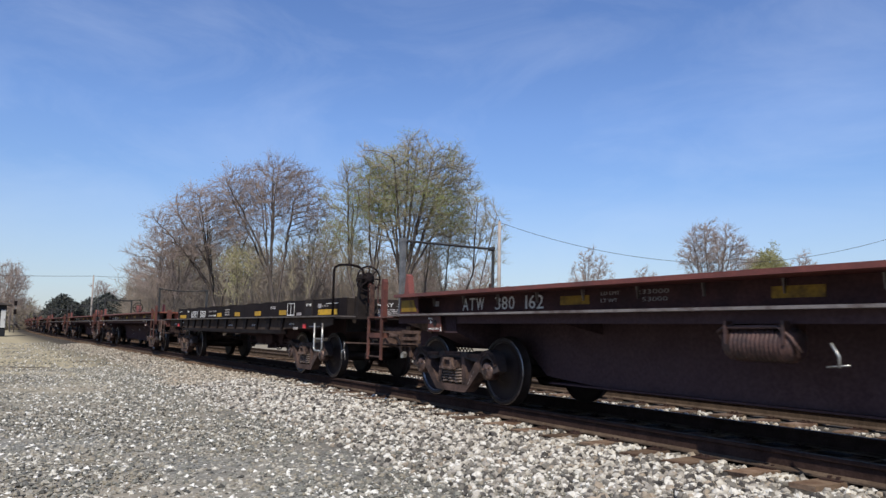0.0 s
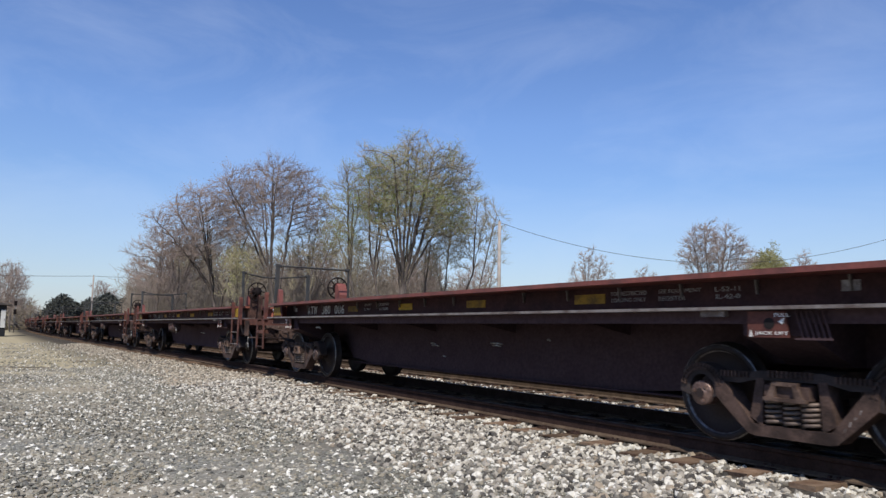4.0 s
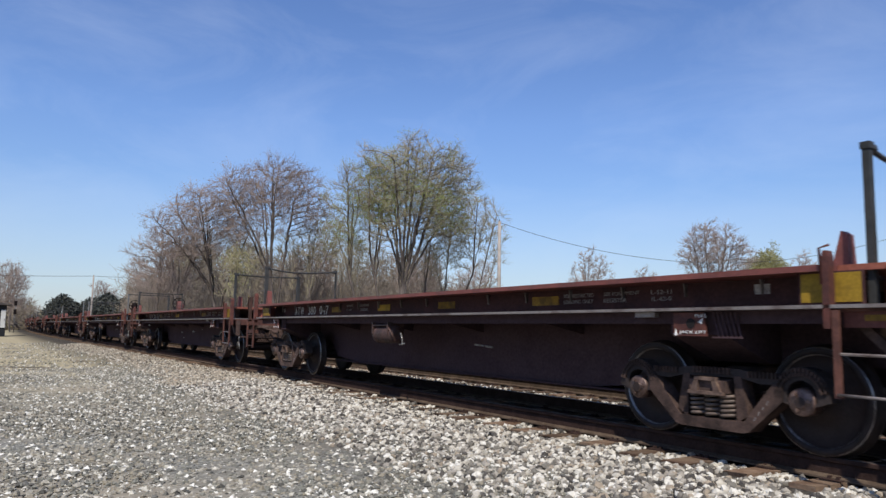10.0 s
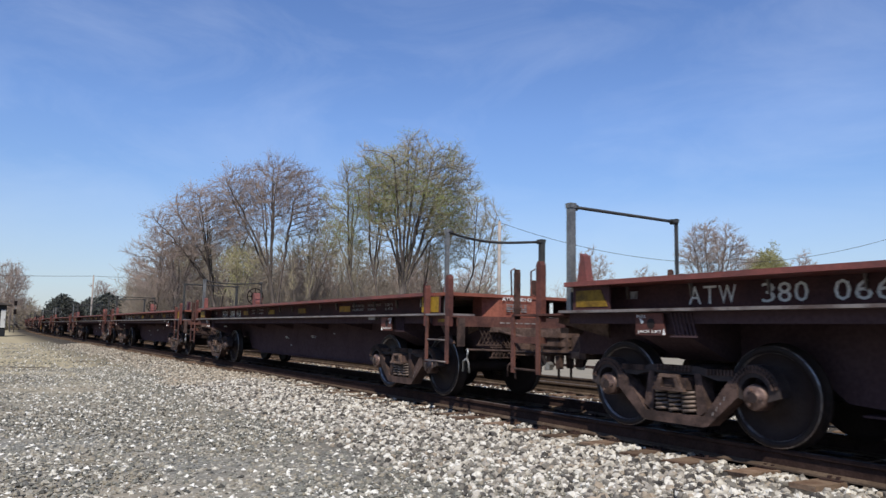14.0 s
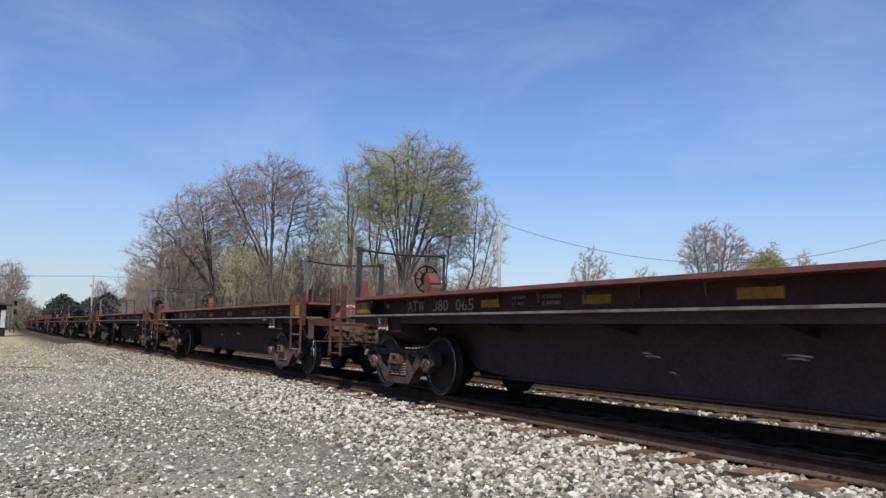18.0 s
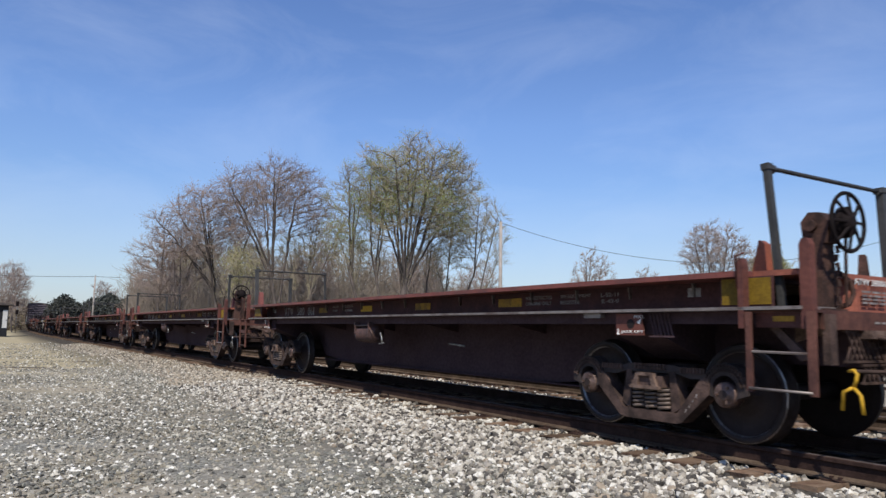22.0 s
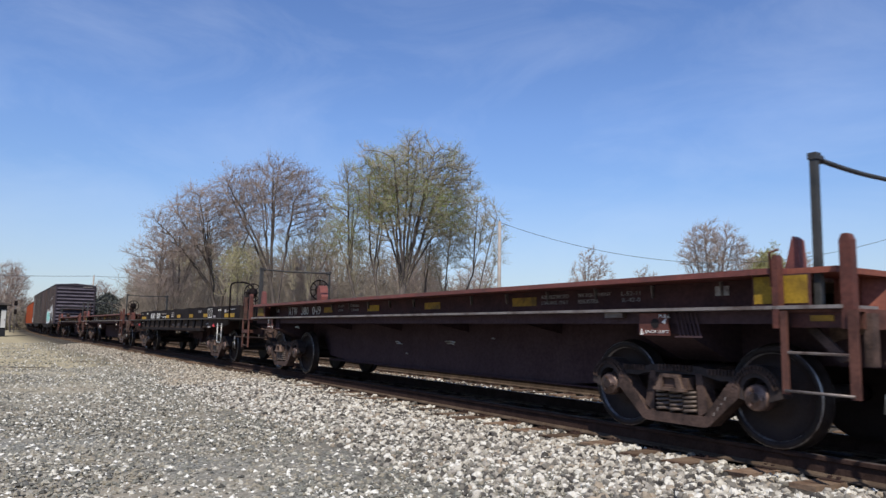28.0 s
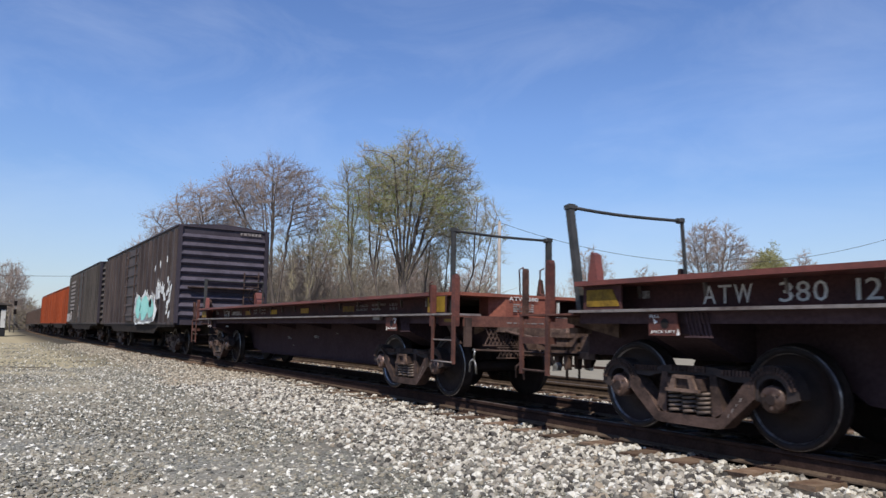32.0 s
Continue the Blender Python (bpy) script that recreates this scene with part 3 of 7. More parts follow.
def stand_mesh(material):
    bm = bmesh.new()
    plate(bm, [(-0.14, 1.2), (0.14, 1.2), (0.085, 1.6), (0.075, 1.85), (-0.075, 1.85), (-0.085, 1.6)], -0.07, 0.07, "x")
    box(bm, -0.12, 0.12, -0.16, 0.16, 1.18, 1.23)
    bevelled(bm, 0.015)
    plate(bm, [(-0.10, 1.79), (0.10, 1.77), (0.12, 1.95), (0.05, 2.03), (-0.05, 2.04), (-0.12, 1.96)], -0.08, 0.1)
    rod(bm, (0.1, 0, 1.93), (0.23, 0, 1.93), 0.05, 10)
    rod(bm, (-0.02, -0.08, 1.92), (-0.02, -0.12, 1.92), 0.05, 10)
    pipe(bm, [(0.07, 0.14, 1.25), (0.09, 0.24, 1.28), (0.1, 0.29, 1.37), (0.09, 0.26, 1.47), (0.05, 0.15, 1.55)], 0.022, 6)
    for k in range(9):
        rod(bm, (0.12, 0.03, 1.75 - k * 0.07), (0.12 + 0.012 * (-1) ** k, 0.03, 1.69 - k * 0.07), 0.016, 5)
    box(bm, -0.10, -0.075, -0.12, 0.12, 1.22, 1.6)
    rod(bm, (0.16, 0.1, 1.86), (0.12, 0.14, 1.25), 0.014, 5)
    return mesh_of("brake_stand", bm, material)


def tank_mesh():
    """Air reservoir slung under the side, with a strap at each end."""
    bm = bmesh.new()
    n, prof = 20, [(-0.35, 0.07), (-0.33, 0.12), (-0.29, 0.145)]
    for k in range(12):
        a = -0.24 + k * 0.042
        prof += [(a, 0.145), (a + 0.006, 0.152), (a + 0.02, 0.152), (a + 0.026, 0.145)]
    prof += [(0.29, 0.145), (0.33, 0.12), (0.35, 0.07)]
    rings = [[bm.verts.new((x, r * math.cos(k * math.tau / n), r * math.sin(k * math.tau / n))) for k in range(n)] for x, r in prof]
    for a, b in zip(rings, rings[1:]):
        for k in range(n):
            bm.faces.new((a[k], a[(k + 1) % n], b[(k + 1) % n], b[k])).smooth = True
    bm.faces.new(rings[0])
    bm.faces.new(rings[-1])
    for x in (-0.27, 0.275):
        box(bm, x - 0.014, x + 0.014, -0.156, 0.152, 0.0, 0.2)
    rod(bm, (-0.35, 0, 0), (-0.42, 0, 0.08), 0.03, 6)
    pipe(bm, [(-0.42, -0.05, 0.1), (-0.3, -0.13, 0.14), (0.22, -0.13, 0.15), (0.33, -0.13, 0.06), (0.4, -0.1, -0.06)], 0.018, 6)
    return mesh_of("air_reservoir", bm, M_TANK)


ME_RIB, ME_GRATE = web_rib_mesh(), grating_mesh()
ME_STAKE_T, ME_STAKE_W, ME_STAKE_D = stake_mesh(0.055, 0.6), stake_mesh(0.09, 0.72), stake_mesh(0.034, 0.62, "stake", M_STAND)
ME_SPIKE, ME_SPIKED, ME_SPIKEO = spike_mesh(M_REDTOP), spike_mesh(M_STAND, 0.035), spike_mesh(M_CONE)
ME_POSTD, ME_POSTS, ME_POSTG, ME_POSTN, ME_POSTM = post_mesh(1.24, M_POST), post_mesh(1.24, M_POST, 0.026), post_mesh(1.24, M_GALV), post_mesh(1.24, M_POST, 0.016), post_mesh(1.24, M_GALV, 0.024)
ME_HANDWHEEL, ME_STAND, ME_STANDB, ME_TANK = brake_wheel_meshes(), stand_mesh(M_STAND), stand_mesh(M_BLACK2), tank_mesh()
ME_HOUSING = housing_mesh(M_REDTOP)


def chord_meshes():
    out = {}
    for s in (-1, 1):
        bm = bmesh.new()
        box(bm, -6.95, 7.06, min(s * 0.9, s * YS), max(s * 0.9, s * YS), 1.505, 1.555)
        bevelled(bm, 0.008)
        out["chord", s] = mesh_of("top_chord", bm, M_REDTOP)
        bm = bmesh.new()
        box(bm, -6.95, 7.05, min(s * 0.95, s * YW), max(s * 0.95, s * YW), 1.24, 1.51)
        out["web", s] = mesh_of("side_web", bm, M_MAROON)
        bm = bmesh.new()
        box(bm, -7.02, 7.58, min(s * 0.9, s * (YS + 0.02)), max(s * 0.9, s * (YS + 0.02)), 1.215, 1.243)
        bevelled(bm, 0.006)
        out["flange", s] = mesh_of("sill_flange", bm, M_SILL)
        bm = bmesh.new()
        box(bm, -7.0, 7.55, min(s * 1.24, s * 1.27), max(s * 1.24, s * 1.27), 1.10, 1.22)
        out["lower", s] = mesh_of("lower_sill", bm, M_UNDER)
    return out


ME_CHORD = chord_meshes()


def deck_mesh():
    bm = bmesh.new()
    n, pts = 46, [(-7.0, 1.47)]
    for i in range(n):
        a = -7.0 + 14.05 * i / n
        pts += [(a, 1.535), (a + 14.05 / n - 0.014, 1.535), (a + 14.05 / n - 0.012, 1.51)]
    plate(bm, pts + [(7.05, 1.47)], -0.89, 0.89)
    return mesh_of("deck_planks", bm, M_TIE)


def centre_sill_mesh():
    bm = bmesh.new()
    poly = [(-7.75, 1.2), (7.6, 1.2), (7.6, 0.74), (4.75, 0.74), (4.35, 0.42), (3.4, 0.34), (-3.4, 0.34), (-4.35, 0.42), (-4.75, 0.74), (-7.75, 0.74)]
    for y in (-0.42, 0.40):
        plate(bm, poly, y, y + 0.02)
    box(bm, -4.2, 4.2, -0.5, 0.5, 0.325, 0.345)
    for x in (-3.3, -1.1, 1.1, 3.3):
        for s in (-1, 1):
            plate(bm, [(s * 1.2, 1.2), (s * 0.42, 1.2), (s * 0.42, 0.98), (s * 1.2, 1.13)], x - 0.01, x + 0.01, "x")
    for x in (-5.71, 5.71):
        plate(bm, [(-1.25, 1.2), (1.25, 1.2), (1.25, 1.0), (0.6, 0.74), (-0.6, 0.74), (-1.25, 1.0)], x - 0.3, x + 0.3, "x")
    return mesh_of("centre_sill", bm, M_UNDER)


def end_mesh(s):
    """The end of the deck: a lip over an open corner, and the plate that carries the number."""
    bm = bmesh.new()
    if s > 0:
        plate(bm, [(7.28, -0.56), (7.45, -0.36), (7.45, 0.40), (7.28, 0.60), (7.04, 0.60), (7.04, -0.56)], 1.22, 1.51, "z")
        box(bm, 7.06, 7.47, -1.27, 1.3, 1.505, 1.553)
    else:
        box(bm, -7.12, -7.0, -1.17, 1.28, 1.22, 1.553)
    return mesh_of("end_bulkhead", bm, M_REDEND)


def grille_mesh():
    """Diamond-mesh panels hung under the end platform."""
    bm = bmesh.new()
    for y0, z0, z1, n in ((-0.86, 0.80, 1.05, 10), (-0.62, 0.62, 0.77, 6)):
        run = (z1 - z0) * 0.55
        for k in range(n):
            a = y0 + k * 0.07
            plate(bm, [(a, z0), (a + 0.018, z0), (a + run + 0.018, z1), (a + run, z1)], 7.60, 7.612, "x")
            plate(bm, [(a + run, z0), (a + run + 0.018, z0), (a + 0.018, z1), (a, z1)], 7.612, 7.624, "x")
        for z in (z0 - 0.01, z1 - 0.01):
            box(bm, 7.595, 7.63, y0 - 0.02, y0 + n * 0.07 + run, z, z + 0.02)
    return mesh_of("grille", bm, M_CAST)


ME_GRILLE = grille_mesh()


def platform_mesh(s):
    bm = bmesh.new()
    x0, x1 = (7.0, 7.66) if s > 0 else (-7.95, -7.0)
    box(bm, x0, x1, -1.36, 1.36, 1.19, 1.213)
    if s > 0:
        box(bm, x1 - 0.03, x1, -1.25, 0.9, 1.06, 1.19)
    else:
        box(bm, x0, x0 + 0.03, -0.5, 0.5, 1.06, 1.19)
    return mesh_of("end_platform", bm, M_REDP)


def draft_mesh(s):
    """Striker casting round the coupler, with the beams that carry the platform."""
    bm = bmesh.new()
    x0, x1 = (7.0, 7.66) if s > 0 else (-7.95, -7.0)
    xe = x1 if s > 0 else x0 + 0.2
    box(bm, xe - 0.14, xe + 0.08, -0.27, 0.27, 0.72, 1.0)
    box(bm, xe + 0.1 * s, xe + 0.34 * s, -0.26, 0.26, 0.66, 0.75) if s > 0 else box(bm, xe - 0.34, xe - 0.1, -0.26, 0.26, 0.66, 0.75)
    bevelled(bm, 0.02)
    box(bm, xe - 0.1, xe + 0.05, -0.66, 0.66, 0.99, 1.06)
    for y in (-0.62, 0.62):
        plate(bm, [(x0 + 0.03, 1.19), (x1 - 0.03, 1.19), (x1 - 0.03, 1.12), (x0 + 0.03, 0.95)] if s > 0 else [(x0 + 0.03, 1.19), (x1 - 0.03, 1.19), (x1 - 0.03, 0.95), (x0 + 0.03, 1.12)], y - 0.015, y + 0.015)
    return mesh_of("draft_casting", bm, M_CASTL)


ME_DECK, ME_CSILL = deck_mesh(), centre_sill_mesh()
ME_ENDS = {1: end_mesh(1), -1: end_mesh(-1)}
ME_PLATS = {1: platform_mesh(1), -1: platform_mesh(-1)}
ME_DRAFT = {1: draft_mesh(1), -1: draft_mesh(-1)}


def ladder(parent, x0, x1, top, material, rungs=(0.87, 0.57), flat=False):
    """A stirrup step: a bent bar hung from the sill, with a rung across it."""
    y, z = -YS - 0.02, rungs[-1]
    bm = bmesh.new()
    if flat:
        for x, w in ((x0, 0.026), (x1, 0.034)):
            b3 = bmesh.new()
            box(b3, x - w, x + w, y - 0.012, y + 0.014, z - 0.03, top)
            bevelled(b3, 0.005)
            part("ladder_rail", b3, M_REDP, parent)
        pipe(bm, [(x0, y - 0.016, z), (x1, y - 0.016, z - 0.005)], 0.012, 6)
    else:
        pipe(bm, [(x0, y, top), (x0, y, z + 0.07), (x0 + 0.02, y, z + 0.02), (x0 + 0.07, y, z), (x1 - 0.07, y, z - 0.005), (x1 - 0.02, y, z + 0.015), (x1, y, z + 0.07), (x1, y, top)], 0.02, 6)
    side = part("stirrup", bm, material, parent)
    for zz in rungs[:-1]:
        b2 = bmesh.new()
        rod(b2, (x0, y, zz), (x1, y, zz - 0.005), 0.012, 6)
        part("rung", b2, material, side)


def step_ladder(parent, x0, x1):
    """Two flat bars hung from the sill, a boxed step and a thin bottom rung."""
    y = -YS + 0.06
    for k, x in enumerate((x0, x1)):
        bm = bmesh.new()
        box(bm, x - 0.03, x + 0.03, y - 0.014, y + 0.014, 0.5, 1.2)
        bevelled(bm, 0.005)
        rail = part("ladder_rail", bm, M_REDP, parent)
        if k == 0:
            bm = bmesh.new()
            box(bm, x0 + 0.03, x1 - 0.03, y - 0.012, y + 0.16, 0.86, 0.94)
            bevelled(bm, 0.008)
            part("step", bm, M_REDP, rail)
            bm = bmesh.new()
            rod(bm, (x0, y, 0.55), (x1, y, 0.545), 0.014, 6)
            part("rung", bm, M_CAST, rail)


def cut_lever(parent, s):
    """Uncoupling rod with its bent handle."""
    bm = bmesh.new()
    x, y = (7.84, -1.2) if s > 0 else (-8.02, -1.3)
    pipe(bm, [(x, y, 0.62), (x + 0.03, y - 0.01, 0.67), (x + 0.04, y - 0.01, 0.72), (x + 0.01, y, 0.75), (x - 0.04, y + 0.02, 0.74)], 0.014, 6)
    pipe(bm, [(x, y, 0.62), (x + 0.06, y - 0.01, 0.56), (x + 0.07, y, 0.42)], 0.014, 6)
    pipe(bm, [(x, y, 0.62), (x - 0.07, y - 0.01, 0.58), (x - 0.09, y, 0.44)], 0.014, 6)
    handle = part("uncoupling_lever", bm, M_PIPE if s > 0 else M_CAST, parent, "bare metal uncoupling lever")
    bm = bmesh.new()
    pipe(bm, [(x - 0.04, y + 0.02, 0.74), (x + 0.05, -0.4, 0.72), (x + 0.4 * s, -0.12, 0.70)], 0.016, 6)
    part("lever_rod", bm, M_CAST, handle)


def goal(parent, s, grey, sag, lean=0.0):
    """Two tall posts with a thin bar between their tops."""
    x, xf = (7.285, 7.24) if s > 0 else (-7.05, -7.08)
    for xx, y, me in ((x, -1.2, (ME_POSTM if s > 0 else ME_POSTG) if grey else ME_POSTS if s > 0 else ME_POSTD), (xf, 0.64, ME_POSTD if s > 0 else ME_POSTN)):
        part("end_post", me, None, parent, "tall steel post", pose(xx, y, 1.25, 0, lean if y < 0 else lean * 0.4, 0))
    bm = bmesh.new()
    a, b = math.sin(radians(lean)) * 1.2, math.sin(radians(lean * 0.4)) * 1.2
    pts = [(x + a + (xf + b - x - a) * k / 8, -1.2 + 1.84 * k / 8, 2.455 - sag * math.sin(k / 8 * math.pi) * (1.35 - k / 8 * 0.8)) for k in range(9)]
    pipe(bm, pts, 0.022, 6)
    bar = part("cross_bar", bm, M_POST, parent)
    for e in (0, -1):
        bm = bmesh.new()
        rod(bm, pts[e], tuple(np.array(pts[e]) + (0, 0.09 if e == 0 else -0.09, -0.005)), 0.04, 6)
        part("socket", bm, M_POST, bar)


def red_flat_car(kind):
    """kind R: brake stand on the +x end and a reservoir on the near side; L: turned round."""
    car = thing("flat_car", "rust-red steel flat car with dark deep underframe", "rail car", "flat cars of the train")
    for s in (-1, 1):
        for key, nm in (("chord", "top_chord"), ("web", "side_web"), ("flange", "sill_flange"), ("lower", "lower_sill")):
            part(nm, ME_CHORD[key, s], None, car)
        part("end_bulkhead", ME_ENDS[s], None, car)
        part("end_platform", ME_PLATS[s], None, car)
        part("draft_casting", ME_DRAFT[s], None, car)
        truck(car, s * 5.71)
    part("deck", ME_DECK, None, car, "worn plank deck")
    part("centre_sill", ME_CSILL, None, car, "dark deep centre sill")
    for i in range(16):
        if i != 9:
            part("web_rib", ME_RIB, None, car, "", Matrix.Translation((-6.385 + i * 0.84, 0, 0)))
        part("web_rib", ME_RIB, None, car, "", pose(-6.385 + i * 0.84, 0, 0, 0, 0, 180))
    couplings(car)
    # reflectors on the near web
    for s in (-1, 1):
        for x0, x1 in ((-6.9, -6.34), (6.76, 7.27)):
            bm = bmesh.new()
            box(bm, x0, x1, min(s * 1.29, s * 1.31), max(s * 1.29, s * 1.31), 1.243, 1.505)
            part("end_gusset", bm, M_MAROON, car)
    for x0, x1, m in ((2.96, 3.46, M_YELLOWD), (6.78, 7.255, M_YELLOWE)):
        y = -YW if x0 < 6 else -1.311
        bm = bmesh.new()
        box(bm, x0, x1, y - 0.008, y - 0.001, 1.33 if x0 < 6 else 1.265, 1.44 if x0 < 6 else 1.492)
        part("reflector", bm, m, car, "yellow reflector plate")
    bm = bmesh.new()
    plate(bm, [(-6.84, 1.28), (-6.36, 1.28), (-6.46, 1.46), (-6.84, 1.46)], -1.318, -1.311)
    part("reflector", bm, M_YELLOWF, car, "yellow reflector plate")
    bm = bmesh.new()
    box(bm, 7.12, 7.57, -1.33, -1.285, 1.07, 1.205)
    bevelled(bm, 0.01)
    side = part("corner_sill", bm, M_RED, car)
    bm = bmesh.new()
    box(bm, 7.28, 7.47, -1.338, -1.332, 1.12, 1.165)
    part("reflector", bm, M_YELLOWD, side, "small orange reflector")
    bm = bmesh.new()
    box(bm, 6.13, 6.28, -YW - 0.006, -YW - 0.001, 1.37, 1.46)
    part("tag_plate", bm, M_DIM, car, "small grey tag plate")
    bm = bmesh.new()
    box(bm, -6.36, -6.26, -YW - 0.006, -YW - 0.001, 1.37, 1.45)
    part("tag_plate", bm, M_WHITED, car, "small grey tag plate")
    bm = bmesh.new()
    box(bm, 5.05, 5.3, -1.36, -1.30, 1.16, 1.21)
    part("bracket", bm, M_SILL, car)
    # jacking panels
    for x in (-5.93, 5.53):
        bm = bmesh.new()
        plate(bm, [(x, 0.985), (x + 0.37, 0.985), (x + 0.34, 1.20), (x, 1.20)], -1.36, -1.345)
        pl = part("jacking_panel", bm, M_RED, car, "brown jacking panel with a hole")
        # a dark disc stands for the shade inside the hole
        bm = bmesh.new()
        rod(bm, (x + 0.2, -1.366, 1.10), (x + 0.2, -1.30, 1.10), 0.048, 14)
        part("hole", bm, M_HOLE, pl)
        lettering("PULL", x + (0.02 if x < 0 else 0.25), x + (0.14 if x < 0 else 0.38), 1.155, 1.185, -1.363, M_WHITE, pl)
        lettering("JACK LIFT", x + (0.03 if x < 0 else 0.07), x + (0.33 if x < 0 else 0.37), 1.0, 1.035, -1.363, M_WHITE, pl)
        bm = bmesh.new()
        c, q = x + 0.2, (-1 if x < 0 else 1)
        plate(bm, [(c + q * 0.085, 1.115), (c + q * 0.14, 1.15), (c + q * 0.12, 1.095)], -1.366, -1.361)
        part("arrow", bm, M_WHITE, pl)
        bm = bmesh.new()
        e = x + (0.36 if x < 0 else 0.03)
        plate(bm, [(e - 0.018, 0.99), (e + 0.018, 0.99), (e, 1.05)], -1.366, -1.361)
        part("arrow", bm, M_WHITE, pl)
        part("step_grating", ME_GRATE, None, car, "", Matrix.Translation((x + 0.45, -1.3, 0.985)))
    # stencils of the far half
    lettering("FOR RESTRICTED", 3.56, 4.07, 1.41, 1.455, -YW - 0.006, M_DIM, car)
    lettering("LOADING ONLY", 3.56, 4.06, 1.34, 1.385, -YW - 0.006, M_DIM, car)
    lettering("SEE EQUIPMENT", 4.23, 4.76, 1.41, 1.455, -YW - 0.006, M_DIM, car)
    lettering("REGISTER", 4.23, 4.57, 1.34, 1.385, -YW - 0.006, M_DIM, car)
    lettering("L-52-11", 4.92, 5.19, 1.41, 1.455, -YW - 0.006, M_DIM, car)
    lettering("IL-42-0", 4.93, 5.19, 1.34, 1.385, -YW - 0.006, M_DIM, car)
    # stakes, ladders
    part("stake", ME_STAKE_T, None, car, "", Matrix.Translation((7.04, -1.38, 1.06)))
    part("stake", ME_STAKE_W, None, car, "", Matrix.Translation((7.61, -1.36, 1.06)))
    part("stake", ME_STAKE_W, None, car, "", Matrix.Translation((-7.47, -1.3, 1.12)))
    part("stake", ME_STAKE_D, None, car, "dark steel stake", Matrix.Translation((-7.93, -1.3, 1.15)))
    part("stake", ME_STAKE_T, None, car, "", Matrix.Translation((-6.92, 1.38, 1.2)))
    part("stake", ME_STAKE_W, None, car, "", Matrix.Translation((-7.58, 1.36, 1.13)))
    part("stake", ME_STAKE_W, None, car, "", Matrix.Translation((7.6, 0.98, 1.0)))
    part("stake", ME_STAKE_D, None, car, "dark steel stake", Matrix.Translation((7.47, 1.3, 1.12)))
    for pts in ([(-8.0, -1.33, 1.45), (-8.02, -1.33, 1.76), (-7.94, -1.33, 1.78)], [(-7.5, -1.37, 1.42), (-7.57, -1.37, 1.45), (-7.57, -1.37, 1.72), (-7.5, -1.37, 1.74)],
                [(7.01, -1.42, 1.4), (7.0, -1.42, 1.68), (7.08, -1.42, 1.7)]):
        bm = bmesh.new()
        pipe(bm, pts, 0.011, 5)
        part("handrail", bm, M_RED, car)
    part("pointed_stake", ME_SPIKE, None, car, "", pose(6.93, -0.95, 1.5, 0, 6, 0))
    part("pointed_stake", ME_SPIKE, None, car, "", pose(-6.84, -1.18, 1.53))
    for s in (-1, 1):
        part("pointed_stake", ME_SPIKED, None, car, "", pose(7.1 * s - 0.15, 0.72, 1.53, 0, 0, 90))
    ladder(car, 7.11, 7.66, 1.2, M_SILL, flat=True)
    step_ladder(car, -7.95, -7.47)
    for s in (-1, 1):
        cut_lever(car, s)
        part("grille", ME_GRILLE, None, car, "", pose(0, 0, 0, 0, 0, 0 if s > 0 else 180))
    # a diagonal brace under each platform
    bm = bmesh.new()
    plate(bm, [(7.06, 1.17), (7.16, 1.17), (7.52, 0.82), (7.44, 0.80)], -1.22, -1.18)
    box(bm, 7.64, 7.70, -1.24, -1.14, 0.78, 1.18)
    part("brace", bm, M_CAST, car)
    # brake gear
    st = part("brake_stand", ME_STAND if kind == "R" else ME_HOUSING, None, car, "rust-red brake stand", pose(7.5, -0.98, 0.0) if kind == "R" else pose(-7.5, 0.66, -0.12, 0, 0, 180) @ Matrix.Scale(1.12, 4))
    brake_wheel(car, st.matrix_basis @ Matrix.Translation((0.24, 0, 1.93)))
    if kind == "R":
        part("air_reservoir", ME_TANK, None, car, "rusty brown air reservoir", Matrix.Translation((-0.58, -1.2, 0.925)))
        bm = bmesh.new()
        pipe(bm, [(0.06, -1.3, 0.95), (0.12, -1.3, 0.85), (0.12, -1.3, 0.76)], 0.012, 6)
        pipe(bm, [(0.02, -1.3, 0.765), (0.2, -1.3, 0.785)], 0.008, 6)
        pipe(bm, [(1.35, -0.75, 0.80), (1.58, -0.75, 0.79)], 0.013, 6)
        pipe(bm, [(1.62, -0.75, 0.785), (1.78, -0.75, 0.775)], 0.016, 6)
        tagged(part("drain_pipe", bm, M_PIPE, car, "bare drain pipe"), kind="stuff")
    else:
        bm = bmesh.new()
        for x, z, w in ((-0.7, 0.79, 0.14), (-0.66, 0.76, 0.2), (-0.32, 0.6, 0.07), (0.95, 0.83, 0.28), (1.0, 0.80, 0.2), (2.2, 0.9, 0.05)):
            pipe(bm, [(x, -0.75, z), (x + w * 0.5, -0.755, z + 0.006), (x + w, -0.75, z - 0.008)], 0.011, 6)
        pipe(bm, [(-4.5, -1.2, 1.02), (-4.35, -1.2, 1.03), (-4.3, -1.2, 1.0)], 0.018, 7)
        tagged(part("brake_rod", bm, M_PIPE, car, "bare metal brake rod"), kind="stuff")
        bm = bmesh.new()
        rod(bm, (-5.35, 0.6, 1.53), (-5.35, 0.6, 1.78), 0.06, 10, 0.09)
        part("vent_cap", bm, M_POST, car)
    return car


